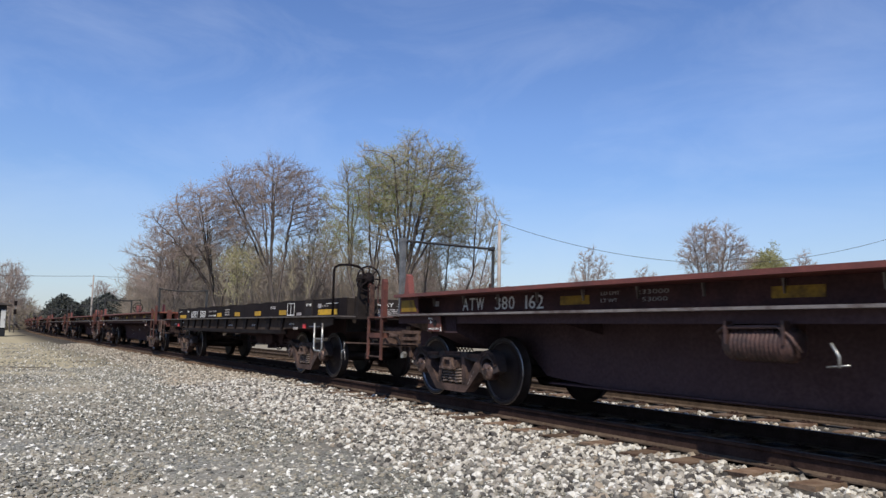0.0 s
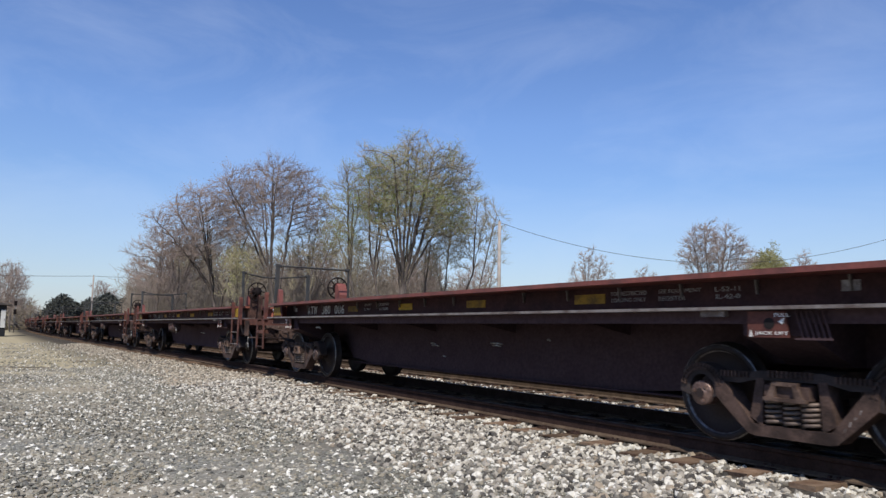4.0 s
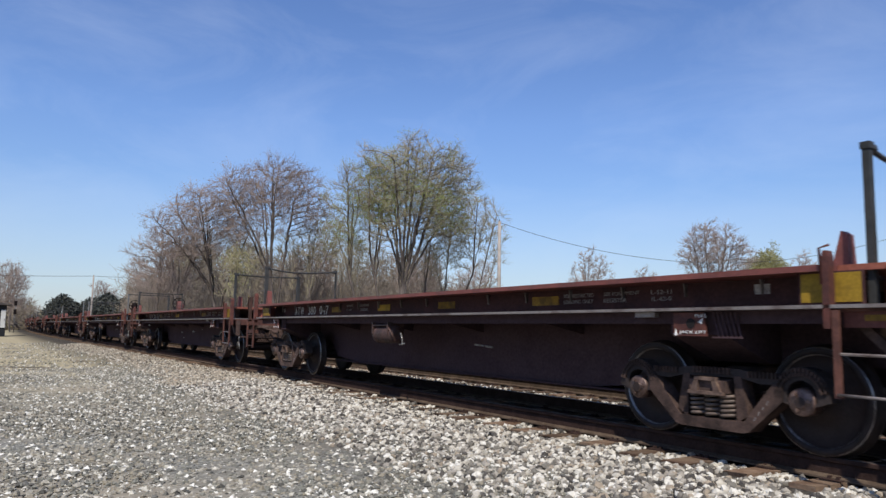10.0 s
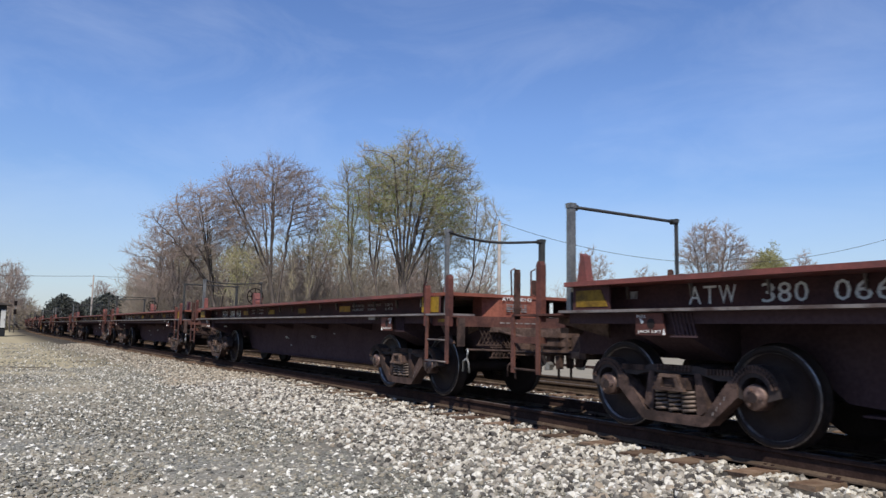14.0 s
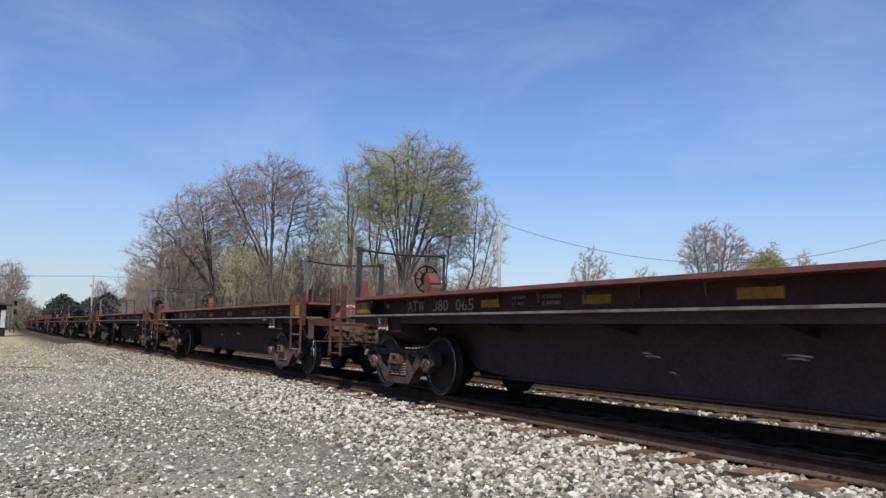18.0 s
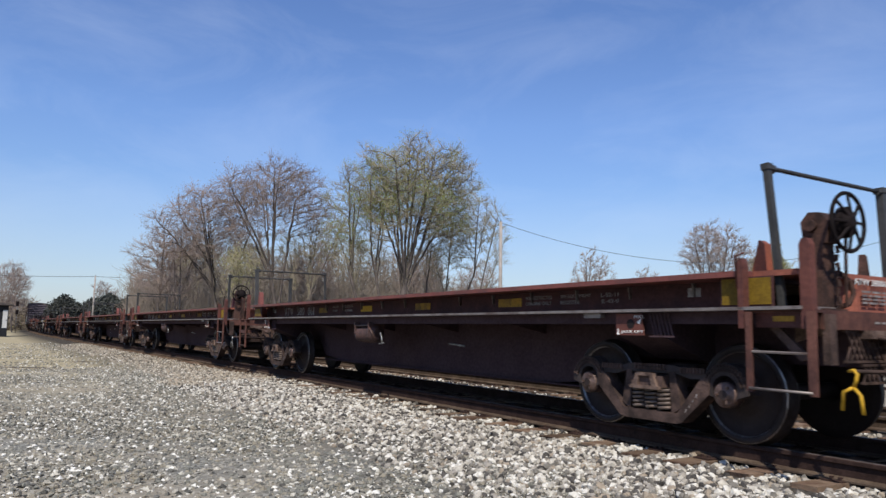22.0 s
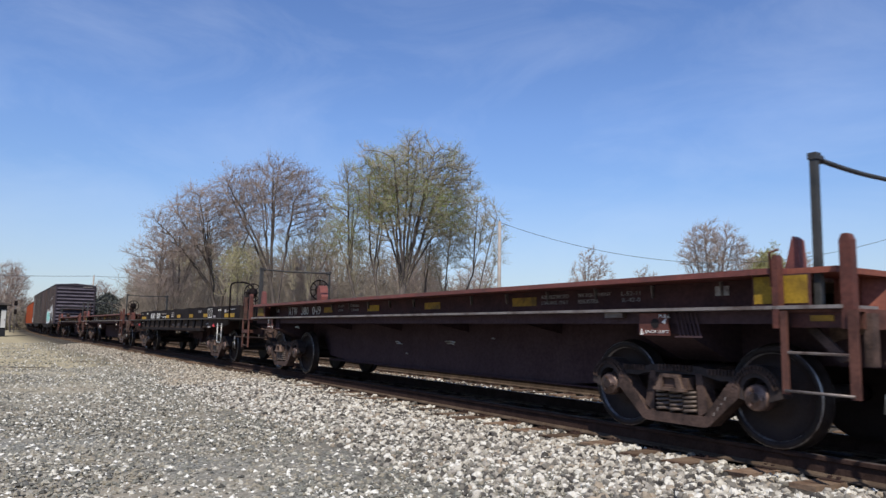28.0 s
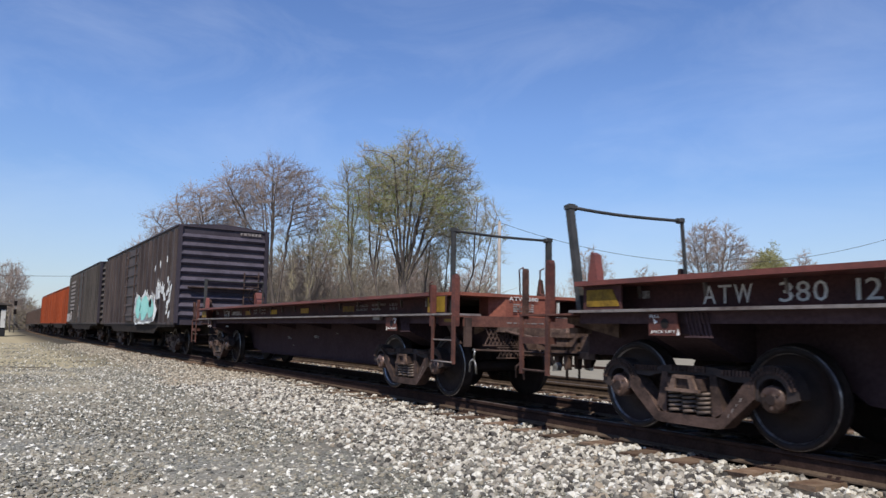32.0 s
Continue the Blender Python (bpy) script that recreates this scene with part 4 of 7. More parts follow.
def dress(car, digits, grey=False, sag=0.0, lean=0.0, cone=False, brake=False):
    """What differs from car to car: number, posts and bar."""
    if digits in ("045", "010"):
        marks = ((-3.58, -3.12, M_YELLOWB), (-0.77, -0.28, M_YELLOW)) + (((0.71, 1.18, M_YELLOW),) if digits == "045" else ())
    elif digits == "162":
        marks = ((-3.44, -2.94, M_YELLOWD), (-0.64, -0.15, M_YELLOWD))
    else:
        marks = ((-3.47, -3.04, M_YELLOWD), (-1.41, -0.95, M_YELLOW), (0.66, 1.13, M_YELLOW if digits in ("092", "197", "096") else M_YELLOWD))
    y = -YW - 0.006
    for x0, x1, m in marks:
        bm = bmesh.new()
        box(bm, x0, x1, -YW - 0.008, -YW - 0.001, 1.33, 1.435)
        part("reflector", bm, m, car, "yellow reflector plate")
    ink = M_WHITED if digits in ("010", "092", "197", "045", "065", "096", "061") else M_WHITE
    lettering("ATW", -5.585, -5.05, 1.295, 1.47, y, ink, car, "white stencilled letter")
    if digits:
        lettering("380", -4.785, -4.35, 1.295, 1.47, y, ink, car, "white stencilled digit")
        lettering(digits, -4.13, -3.66 - 0.1 * digits.count("1"), 1.295, 1.47, y, ink, car, "white stencilled digit")
    else:
        bars(-4.8, -3.85, 1.295, 1.47, 1, y, M_WHITED, car, 3)
    lettering("LD LMT", -2.75, -2.46, 1.425, 1.465, y, M_DIM, car)
    lettering("LT WT", -2.75, -2.5, 1.345, 1.385, y, M_DIM, car)
    lettering("233000", -2.22, -1.78, 1.42, 1.468, y, M_DIM, car)
    lettering("53000", -2.14, -1.8, 1.34, 1.388, y, M_DIM, car)
    # number and small print on the end plate
    lt = part("lettering", text_mesh("ATW 380" + (digits or ""), M_WHITE), None, car)
    tagged(lt, "white stencilled number", kind="stuff")
    lt.matrix_basis = Matrix.Translation((7.482, -0.45 if brake else -0.33, 1.46)) @ Euler((math.pi / 2, 0, math.pi / 2)).to_matrix().to_4x4() @ Matrix.Diagonal((0.56, 0.058, 1, 1))
    bars(-0.33 if brake else -0.25, 0.06 if brake else 0.14, 1.29, 1.42, 4, 7.482, M_DULL, car, 6, "x")
    bars(-0.5, 0.2, 1.11, 1.14, 1, 7.664, M_DULL, car, 7, "x")
    if digits == "127":
        bm = bmesh.new()
        rg = random.Random(4)
        for k in range(13):
            x = -0.36 + k * 0.045
            plate(bm, [(x, 0.90), (x + 0.012, 0.90), (x + 0.03 + rg.uniform(0, 0.02), 0.97 + rg.uniform(0, 0.03)), (x + 0.016, 0.97)], -1.352, -1.346)
        pipe(bm, [(-0.36, -1.349, 0.88), (-0.1, -1.349, 0.86), (0.1, -1.349, 0.89), (0.3, -1.349, 0.86)], 0.006, 4)
        tagged(part("spray_paint", bm, M_WHITE, car, "white scrawl on the reservoir"), kind="stuff")
    goal(car, 1, grey, sag, 0.0 if digits == "127" else lean * 0.7)
    goal(car, -1, grey, sag * 0.8, lean)
    if digits in ("061", "127"):
        for o in car.children:
            kind = o.name.split(".")[0]
            if o.matrix_basis.translation.length == 0 and (kind == "uncoupling_lever" and digits == "061" or kind == "stirrup" and digits == "127"):
                if max(v.co.x for v in o.data.vertices) > 0:
                    o.data = o.data.copy()
                    o.data.materials[0] = M_YELLOW if digits == "061" else M_PIPE
                    tagged(o, "yellow uncoupling lever" if digits == "061" else "bare metal stirrup step")
    if cone:
        for o in car.children:
            if o.data == ME_SPIKE and o.matrix_basis.translation.x > 0:
                o.data = ME_SPIKEO
                tagged(o, "bright orange pointed stake")


def black_flat_car(digits):
    car = thing("flat_car", "black steel flat car with yellow reflector stripes", "rail car", "flat cars of the train")
    y = -YW
    for s in (-1, 1):
        bm = bmesh.new()
        box(bm, -7.3, 7.4, min(s * 0.93, s * YW), max(s * 0.93, s * YW), 1.25, 1.615)
        part("upper_side", bm, M_BLACK, car)
        bm = bmesh.new()
        box(bm, -7.6, 7.75, min(s * 0.9, s * YS), max(s * 0.9, s * YS), 1.222, 1.25)
        part("sill_flange", bm, M_SILLB, car)
        bm = bmesh.new()
        plate(bm, [(-7.4, 1.225), (7.5, 1.225), (7.5, 1.08), (6.9, 1.0), (5.0, 0.99), (4.6, 0.935), (-4.6, 0.935), (-5.0, 0.99), (-6.9, 1.0), (-7.4, 1.08)], s * 1.27, s * 1.29)
        part("lower_side", bm, M_PANEL, car, "dusty black lower side panel in a sunlit tone")
        bm = bmesh.new()
        box(bm, -4.8, 4.8, min(s * 1.2, s * 1.36), max(s * 1.2, s * 1.36), 0.862, 0.952)
        part("bottom_flange", bm, M_BLACK, car)
        truck(car, s * 5.57)
        bm = bmesh.new()
        box(bm, s * 7.4 - 0.03, s * 7.4 + 0.03, -0.96, 0.96, 0.95, 1.605)
        box(bm, s * 7.75 - 0.25, s * 7.75 + 0.25, -1.35, 1.35, 1.19, 1.222)
        box(bm, s * 7.6 - 0.15, s * 7.6 + 0.15, -0.3, 0.3, 0.68, 1.0)
        part("end_platform", bm, M_BLACK2, car)
    bm = bmesh.new()
    pts = [(-7.3, 1.50)]
    for i in range(46):
        a = -7.3 + 14.7 * i / 46
        pts += [(a, 1.56), (a + 0.306, 1.56), (a + 0.308, 1.535)]
    plate(bm, pts + [(7.37, 1.50)], -0.92, 0.92)
    part("deck", bm, M_BLACK2, car)
    bm = bmesh.new()
    plate(bm, [(-7.6, 1.2), (7.6, 1.2), (7.6, 0.8), (4.7, 0.8), (4.2, 0.79), (2.6, 0.76), (-0.8, 0.76), (-0.85, 0.80), (-4.2, 0.82), (-4.7, 0.8), (-7.6, 0.8)], -0.35, 0.35)
    part("centre_sill", bm, M_UNDER, car)
    bm = bmesh.new()
    # thin rod, turnbuckle and a bulky reservoir with its valve
    rod(bm, (-4.3, -0.4, 0.70), (-0.38, -0.4, 0.615), 0.008, 5)
    box(bm, -0.40, -0.36, -0.43, -0.37, 0.58, 0.72)
    rod(bm, (-0.36, -0.43, 0.63), (0.4, -0.43, 0.63), 0.012, 6)
    rod(bm, (-0.36, -0.37, 0.60), (0.4, -0.37, 0.60), 0.012, 6)
    for x in (-0.22, 0.08):
        rod(bm, (x, -0.45, 0.64), (x, -0.35, 0.575), 0.022, 8)
    for (x0, r0), (x1, r1) in zip([(0.16, 0.08), (0.3, 0.18), (1.35, 0.19), (1.5, 0.1)], [(0.3, 0.18), (1.35, 0.19), (1.5, 0.1), (1.56, 0.05)]):
        rod(bm, (x0, -0.3, 0.72), (x1, -0.3, 0.72), r0, 14, r1)
    plate(bm, [(0.0, 0.93), (1.7, 0.93), (1.68, 0.6), (1.5, 0.52), (1.3, 0.47), (0.95, 0.5), (0.75, 0.53), (0.45, 0.56), (0.2, 0.7)], -0.25, 0.05)
    plate(bm, [(1.2, 0.8), (1.75, 0.8), (1.78, 0.62), (1.6, 0.56), (1.56, 0.47), (1.44, 0.47), (1.42, 0.55), (1.25, 0.58)], -0.5, -0.3)
    rod(bm, (1.5, -0.52, 0.5), (1.5, -0.3, 0.5), 0.04, 8)
    # control valve on its hanger, pipes and the brake cylinder
    plate(bm, [(1.95, 0.9), (2.35, 0.9), (2.3, 0.62), (2.38, 0.56), (2.34, 0.5), (2.26, 0.5), (2.22, 0.56), (2.05, 0.55), (1.98, 0.62)], -0.4, -0.2)
    pipe(bm, [(1.8, -0.44, 0.66), (1.9, -0.44, 0.52), (2.05, -0.44, 0.45), (2.3, -0.44, 0.46), (2.42, -0.44, 0.56), (2.4, -0.44, 0.72)], 0.016, 5)
    pipe(bm, [(1.95, -0.46, 0.6), (2.0, -0.46, 0.5), (2.18, -0.46, 0.49), (2.2, -0.46, 0.6)], 0.012, 5)
    for z, r in ((0.70, 0.012), (0.64, 0.016), (0.57, 0.01)):
        rod(bm, (2.3, -0.42, z), (3.5, -0.42, z + 0.01), r, 5)
    box(bm, 2.5, 3.2, -0.34, 0.0, 0.7, 0.9)
    rod(bm, (3.4, -0.35, 0.72), (3.8, -0.35, 0.72), 0.1, 12)
    plate(bm, [(3.36, 0.9), (3.7, 0.9), (3.56, 0.66), (3.54, 0.5), (3.46, 0.5), (3.44, 0.66)], -0.45, -0.36)
    rod(bm, (3.85, -0.35, 0.66), (4.6, -0.3, 0.66), 0.014, 5)
    part("brake_rigging", bm, M_UNDER, car, "black brake rods and cylinders")
    # hooked black plates on the lower panel: gussets with their cast shadows drawn in, wide and narrow by turns
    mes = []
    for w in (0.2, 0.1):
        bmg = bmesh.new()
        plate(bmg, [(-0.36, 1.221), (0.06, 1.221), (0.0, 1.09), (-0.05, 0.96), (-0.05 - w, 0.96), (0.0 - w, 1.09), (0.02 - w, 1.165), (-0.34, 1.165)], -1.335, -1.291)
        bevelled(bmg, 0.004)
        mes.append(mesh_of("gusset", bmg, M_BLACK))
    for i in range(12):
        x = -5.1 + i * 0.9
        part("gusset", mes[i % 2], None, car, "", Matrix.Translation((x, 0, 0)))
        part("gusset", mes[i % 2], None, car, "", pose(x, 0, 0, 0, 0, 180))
    couplings(car)
    for x0, x1 in ((-7.02, -6.08), (-2.02, -1.54), (-0.15, 0.32), (1.67, 2.16), (3.55, 4.03), (5.97, 6.97)):
        bm = bmesh.new()
        z0 = 1.285 if abs(x0) > 5 else 1.305
        box(bm, x0, x1, y - 0.008, y - 0.001, z0, z0 + 0.112)
        part("reflector", bm, M_YELLOW, car, "yellow reflector stripe")
    for x0, x1 in ((6.4, 7.0), (-7.22, -6.74)):
        bm = bmesh.new()
        box(bm, x0, x1, y - 0.006, y - 0.001, 1.51, 1.522)
        part("white_mark", bm, M_WHITE, car)
    dx = 0.27 if digits == "5019" else 0.0
    lettering("ASRY", -5.33 + dx, -4.42 + dx, 1.295, 1.513, y - 0.005, M_WHITE, car, "white stencilled letter")
    lettering(digits, -4.1 + dx, -3.42 + dx, 1.295, 1.513, y - 0.005, M_WHITE, car, "white stencilled digit")
    lettering("LD LMT 232500" if digits == "5019" else "LD LMT 232400", -3.0 + dx * 0.6, -2.14 + dx * 0.25, 1.45, 1.503, y - 0.005, M_DIM, car)
    lettering("LT WT 53500" if digits == "5019" else "LT WT 53600", -3.0 + dx * 0.6, -2.14 + dx * 0.25, 1.32, 1.37, y - 0.005, M_WHITE, car)
    bars(-1.16, -0.68, 1.475, 1.52, 1, y - 0.005, M_DIM, car, 8)
    lettering("DESIGNED FOR", -1.14, -0.7, 1.405, 1.45, y - 0.005, M_DIM, car)
    lettering("286000 LBS GRL", -1.16, -0.68, 1.335, 1.38, y - 0.005, M_DIM, car)
    bars(2.91, 3.28, 1.45, 1.525, 2, y - 0.005, M_DIM, car, 9)
    bx = 0.63 if digits == "5019" else 0.45
    bars(bx, bx + 0.36, 1.025, 1.075, 2, -1.296, M_DIM, car, 10)
    if digits == "5019":
        bm = bmesh.new()
        box(bm, 1.40, 1.74, -1.297, -1.291, 1.02, 1.10)
        part("repainted_patch", bm, M_PATCH, car, "dull tan repainted patch")
    bars(2.5, 2.8, 1.03, 1.08, 2, -1.296, M_DIM, car, 11)
    lettering("JACK HERE", 5.15, 5.45, 1.06, 1.10, -1.296, M_WHITE, car)
    lettering("COMP SHOES", -6.3, -6.02, 1.06, 1.095, -1.296, M_WHITE, car)
    lettering("JACK HERE", -5.2, -4.92, 1.10, 1.14, -1.296, M_WHITE, car)
    lettering("LIFT HERE", 5.31, 5.6, 1.48, 1.535, y - 0.012, M_WHITE, car)
    lettering("LIFT HERE", -5.86, -5.62, 1.48, 1.535, y - 0.012, M_WHITE, car)
    for x in (5.2, -6.02):
        bm = bmesh.new()
        box(bm, x, x + 0.46, y - 0.009, y - 0.001, 1.26, 1.63)
        pl = part("lifting_plate", bm, M_BLACK2, car)
        # recess drawn as a dark plate, its shade in the colour
        bm = bmesh.new()
        plate(bm, [(x + 0.05, 1.28), (x + 0.43, 1.28), (x + 0.43, 1.38), (x + 0.36, 1.44), (x + 0.14, 1.44), (x + 0.05, 1.38)], y - 0.013, y - 0.008)
        part("hole", bm, M_HOLE, pl)
    bm = bmesh.new()
    box(bm, 6.0, 6.13, -1.32, -1.291, 1.0, 1.09)
    part("red_marker", bm, M_PINK, car, "bright red marker plate")
    bm = bmesh.new()
    box(bm, -5.72, -5.56, -1.32, -1.291, 1.0, 1.09)
    part("red_marker", bm, M_PINK, car, "bright red marker plate")
    bm = bmesh.new()
    box(bm, 5.44, 5.65, -1.32, -1.291, 0.97, 1.02)
    part("tag_plate", bm, M_DIM, car)
    bm = bmesh.new()
    box(bm, 5.95, 6.13, y - 0.006, y - 0.001, 1.43, 1.52)
    part("tag_plate", bm, M_DIM, car)
    bm = bmesh.new()
    box(bm, 4.72, 4.99, y - 0.006, y - 0.001, 1.285, 1.35)
    part("tag_plate", bm, M_DIM, car)
    bm = bmesh.new()
    x0, x1, z0, z1 = 4.10, 4.56, 1.285, 1.565
    xm = x0 + 0.22
    for a in ((x0, x1, z0, z0 + 0.02), (x0, x1, z1 - 0.01, z1), (x0, x0 + 0.012, z0 + 0.02, z1 - 0.01), (x1 - 0.012, x1, z0 + 0.02, z1 - 0.01), (xm, xm + 0.012, z0 + 0.02, z1 - 0.01)):
        box(bm, a[0], a[1], y - 0.006, y - 0.001, a[2], a[3])
    tagged(part("stencil_box", bm, M_WHITE, car, "white stencilled box"), kind="stuff")
    bars(6.3, 6.9, 1.02, 1.055, 1, -1.296, M_DIM, car, 12)
    lettering("L-42-0", 6.2, 6.5, 1.45, 1.495, y - 0.005, M_DIM, car)
    # low black blocks along the deck edge
    rng = random.Random(int(digits))
    for x in (-4.98, -3.14, -1.2, 0.75, 2.1, 3.6):
        bm = bmesh.new()
        w = rng.uniform(0.5, 0.62)
        box(bm, x, x + w, -0.93, -0.55, 1.612, 1.63)
        box(bm, x + 0.12, x + w - 0.1, -0.9, -0.6, 1.63, 1.645)
        bevelled(bm, 0.008)
        part("deck_block", bm, M_BLACK2, car)
    # hoop and brake stand on the +x end
    bm = bmesh.new()
    hoop = [(7.3, -1.22, 1.24), (7.3, -1.22, 2.12), (7.3, -1.2, 2.2), (7.31, -1.12, 2.25), (7.33, -0.9, 2.27), (7.35, -0.72, 2.24), (7.36, -0.63, 2.17), (7.36, -0.6, 2.08), (7.36, -0.6, 1.24)]
    pipe(bm, hoop, 0.025, 7)
    part("hoop_rail", bm, M_BLACK, car, "tall black hoop handrail")
    st = part("brake_stand", ME_STANDB, None, car, "dark brake stand", pose(7.7, -0.78, 0.03))
    brake_wheel(car, st.matrix_basis @ Matrix.Translation((0.24, 0, 1.93)))
    lt = part("lettering", text_mesh("ASRY  " + digits, M_WHITE), None, car)
    tagged(lt, "white stencilled number", kind="stuff")
    lt.matrix_basis = Matrix.Translation((7.435, -0.34, 1.46)) @ Euler((math.pi / 2, 0, math.pi / 2)).to_matrix().to_4x4() @ Matrix.Diagonal((0.8, 0.075, 1, 1))
    bars(-0.3, 0.4, 1.25, 1.42, 5, 7.435, M_DIM, car, 13, "x")
    for x in (-7.12, -7.5):
        part("stake", ME_STAKE_T, None, car, "", Matrix.Translation((x, -1.3, 0.98)))
    ladder(car, 6.9, 7.3, 1.1, M_PIPE, (0.8, 0.57))
    ladder(car, -7.95, -7.47, 1.2, M_CAST, (0.86, 0.6))
    for s in (-1, 1):
        cut_lever(car, s)
    return car


# ---- tall cars at the train's tail ----
def box_car(half, top, paint, roof, label, ribs, doors, graffiti=False, bands=(), ends=None):
    car = thing("box_car", label, "rail car", "tall cars of the train")
    w = 1.58
    bm = bmesh.new()
    box(bm, -half, half, -w, w, 1.05, top)
    bevelled(bm, 0.02)
    bm.normal_update()
    # end walls take the dark paint as the shade between their ribs
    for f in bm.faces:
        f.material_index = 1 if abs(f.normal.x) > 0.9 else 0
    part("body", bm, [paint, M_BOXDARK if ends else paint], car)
    bm = bmesh.new()
    plate(bm, [(-w - 0.06, top - 0.02), (w + 0.06, top - 0.02), (w + 0.06, top + 0.03), (0, top + 0.17), (-w - 0.06, top + 0.03)], -half - 0.06, half + 0.06, "x")
    part("roof", bm, roof, car)
    bm = bmesh.new()
    box(bm, -half, half, -0.35, 0.35, 0.75, 1.05)
    for s in (-1, 1):
        plate(bm, [(-half, 1.07), (half, 1.07), (half, 0.98), (half - 2.6, 0.95), (half - 3.2, 0.72), (-half + 3.2, 0.72), (-half + 2.6, 0.95), (-half, 0.98)], s * (w - 0.06), s * (w - 0.02))
        truck(car, s * (half - 2.2))
        part("coupler", ME_COUPLER, None, car, "", pose(s * (half + 0.55), 0, 0, 0, 0, 0 if s > 0 else 180))
    part("underframe", bm, M_BLACK2, car)
    # outside posts
    bmr = bmesh.new()
    box(bmr, -0.05, 0.05, -w - 0.10, -w + 0.01, 1.12, top - 0.12)
    bevelled(bmr, 0.015)
    me = mesh_of("side_post", bmr, paint)
    n = ribs
    for i in range(n):
        x = -half + 0.15 + (2 * half - 0.3) * i / (n - 1)
        if doors and abs(x) < 1.5:
            continue
        part("side_post", me, None, car, "", Matrix.Translation((x, 0, 0)))
        part("side_post", me, None, car, "", pose(x, 0, 0, 0, 0, 180))
    if doors:
        for s in (-1, 1):
            bm = bmesh.new()
            box(bm, -1.35, 1.35, min(s * (w + 0.02), s * (w + 0.09)), max(s * (w + 0.02), s * (w + 0.09)), 1.18, top - 0.2)
            d = part("side_door", bm, paint, car)
            for k in range(7):
                z = 1.45 + k * (top - 1.9) / 6
                b2 = bmesh.new()
                box(b2, -1.3, 1.3, min(s * (w + 0.08), s * (w + 0.13)), max(s * (w + 0.08), s * (w + 0.13)), z - 0.04, z + 0.04)
                part("door_rib", b2, paint, d)
            for x in (-0.9, 0.95):
                b2 = bmesh.new()
                rod(b2, (x, s * (w + 0.13), 1.15), (x, s * (w + 0.13), top - 0.2), 0.025, 6)
                part("lock_rod", b2, M_CAST, d)
    # pressed ribs across both ends
    bme = bmesh.new()
    prof = [(0.0, -0.09), (0.07, -0.05), (0.105, 0.0), (0.075, 0.07), (0.0, 0.12)]
    plate(bme, [(half + a, b) for a, b in prof], -w + 0.08, w - 0.08)
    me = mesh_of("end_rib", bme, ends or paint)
    for i in range(10):
        z = 1.38 + i * (top - 1.75) / 9
        for s in (0, 180):
            part("end_rib", me, None, car, "", pose(0, 0, z, 0, 0, s))
    for s in (-1, 1):
        for ya in (-w - 0.01, w - 0.12):
            bm = bmesh.new()
            box(bm, min(s * half, s * (half + 0.1)), max(s * half, s * (half + 0.1)), ya, ya + 0.13, 1.1, top)
            part("corner_post", bm, roof, car)
        bm = bmesh.new()
        box(bm, min(s * half, s * (half + 0.3)), max(s * half, s * (half + 0.3)), -1.2, 1.2, 2.32, 2.36)
        part("end_walkway", bm, M_CAST, car)
        bm = bmesh.new()
        for k in range(5):
            rod(bm, (s * (half + 0.14), 0.75, 1.3 + k * 0.38), (s * (half + 0.14), 1.25, 1.3 + k * 0.38), 0.014, 5)
        box(bm, s * (half + 0.14) - 0.015, s * (half + 0.14) + 0.015, 0.72, 0.76, 1.15, 2.95)
        box(bm, s * (half + 0.14) - 0.015, s * (half + 0.14) + 0.015, 1.24, 1.28, 1.15, 2.95)
        part("end_ladder", bm, M_CAST, car)
        if s > 0:
            part("brake_stand", ME_STAND, None, car, "", pose(half + 0.16, -0.5, -0.1))
    if graffiti:
        y = -w - 0.105

        def blob(cx, cz, rx, rz, seed, n=13):
            r = random.Random(seed)
            return [(cx + rx * math.cos(k * math.tau / n) * r.uniform(0.78, 1.12), cz + rz * math.sin(k * math.tau / n) * r.uniform(0.75, 1.2)) for k in range(n)]

        rg = random.Random(12)
        bm = bmesh.new()
        crown = [(1.25, 1.15)] + [(5.05, 1.15), (5.1, 2.1)]
        for k in range(12):
            x = 4.95 - k * 0.31
            crown += [(x, 2.0 + rg.uniform(0.15, 0.62) * (1 - 0.35 * abs(k - 6) / 6)), (x - 0.16, 1.85 + rg.uniform(-0.1, 0.25))]
        plate(bm, crown, y - 0.004, y)
        part("spray_paint", bm, M_GRAFW, car, "white graffiti crown")
        for k in range(16):
            x, z = rg.uniform(5.3, 7.4), rg.uniform(1.85, 2.3)
            bm = bmesh.new()
            s = rg.uniform(-0.25, 0.35)
            plate(bm, [(x, z), (x + rg.uniform(0.1, 0.32), z + 0.03), (x + s + 0.2, z + rg.uniform(0.2, 0.5)), (x + s, z + rg.uniform(0.1, 0.3))], y - 0.004, y)
            part("spray_paint", bm, M_GRAFW, car, "white graffiti stroke")
        for k in range(9):
            x, z = 7.3 + rg.uniform(-0.3, 0.4), 1.25 + k * 0.13
            bm = bmesh.new()
            plate(bm, [(x, z), (x + 0.22, z + 0.05), (x + 0.3, z + 0.28), (x + 0.05, z + 0.2)], y - 0.004, y)
            part("spray_paint", bm, M_GRAFW, car, "white graffiti stroke")
        for k, (cx, cz, rx, rz) in enumerate(((1.1, 1.7, 0.75, 0.62), (2.4, 1.68, 1.1, 0.66), (3.9, 1.6, 0.9, 0.6), (2.5, 1.2, 2.0, 0.14))):
            bm = bmesh.new()
            plate(bm, blob(cx + 0.75, cz, rx, rz, k), y - 0.004, y)
            part("spray_paint", bm, M_GRAFW, car, "white graffiti outline")
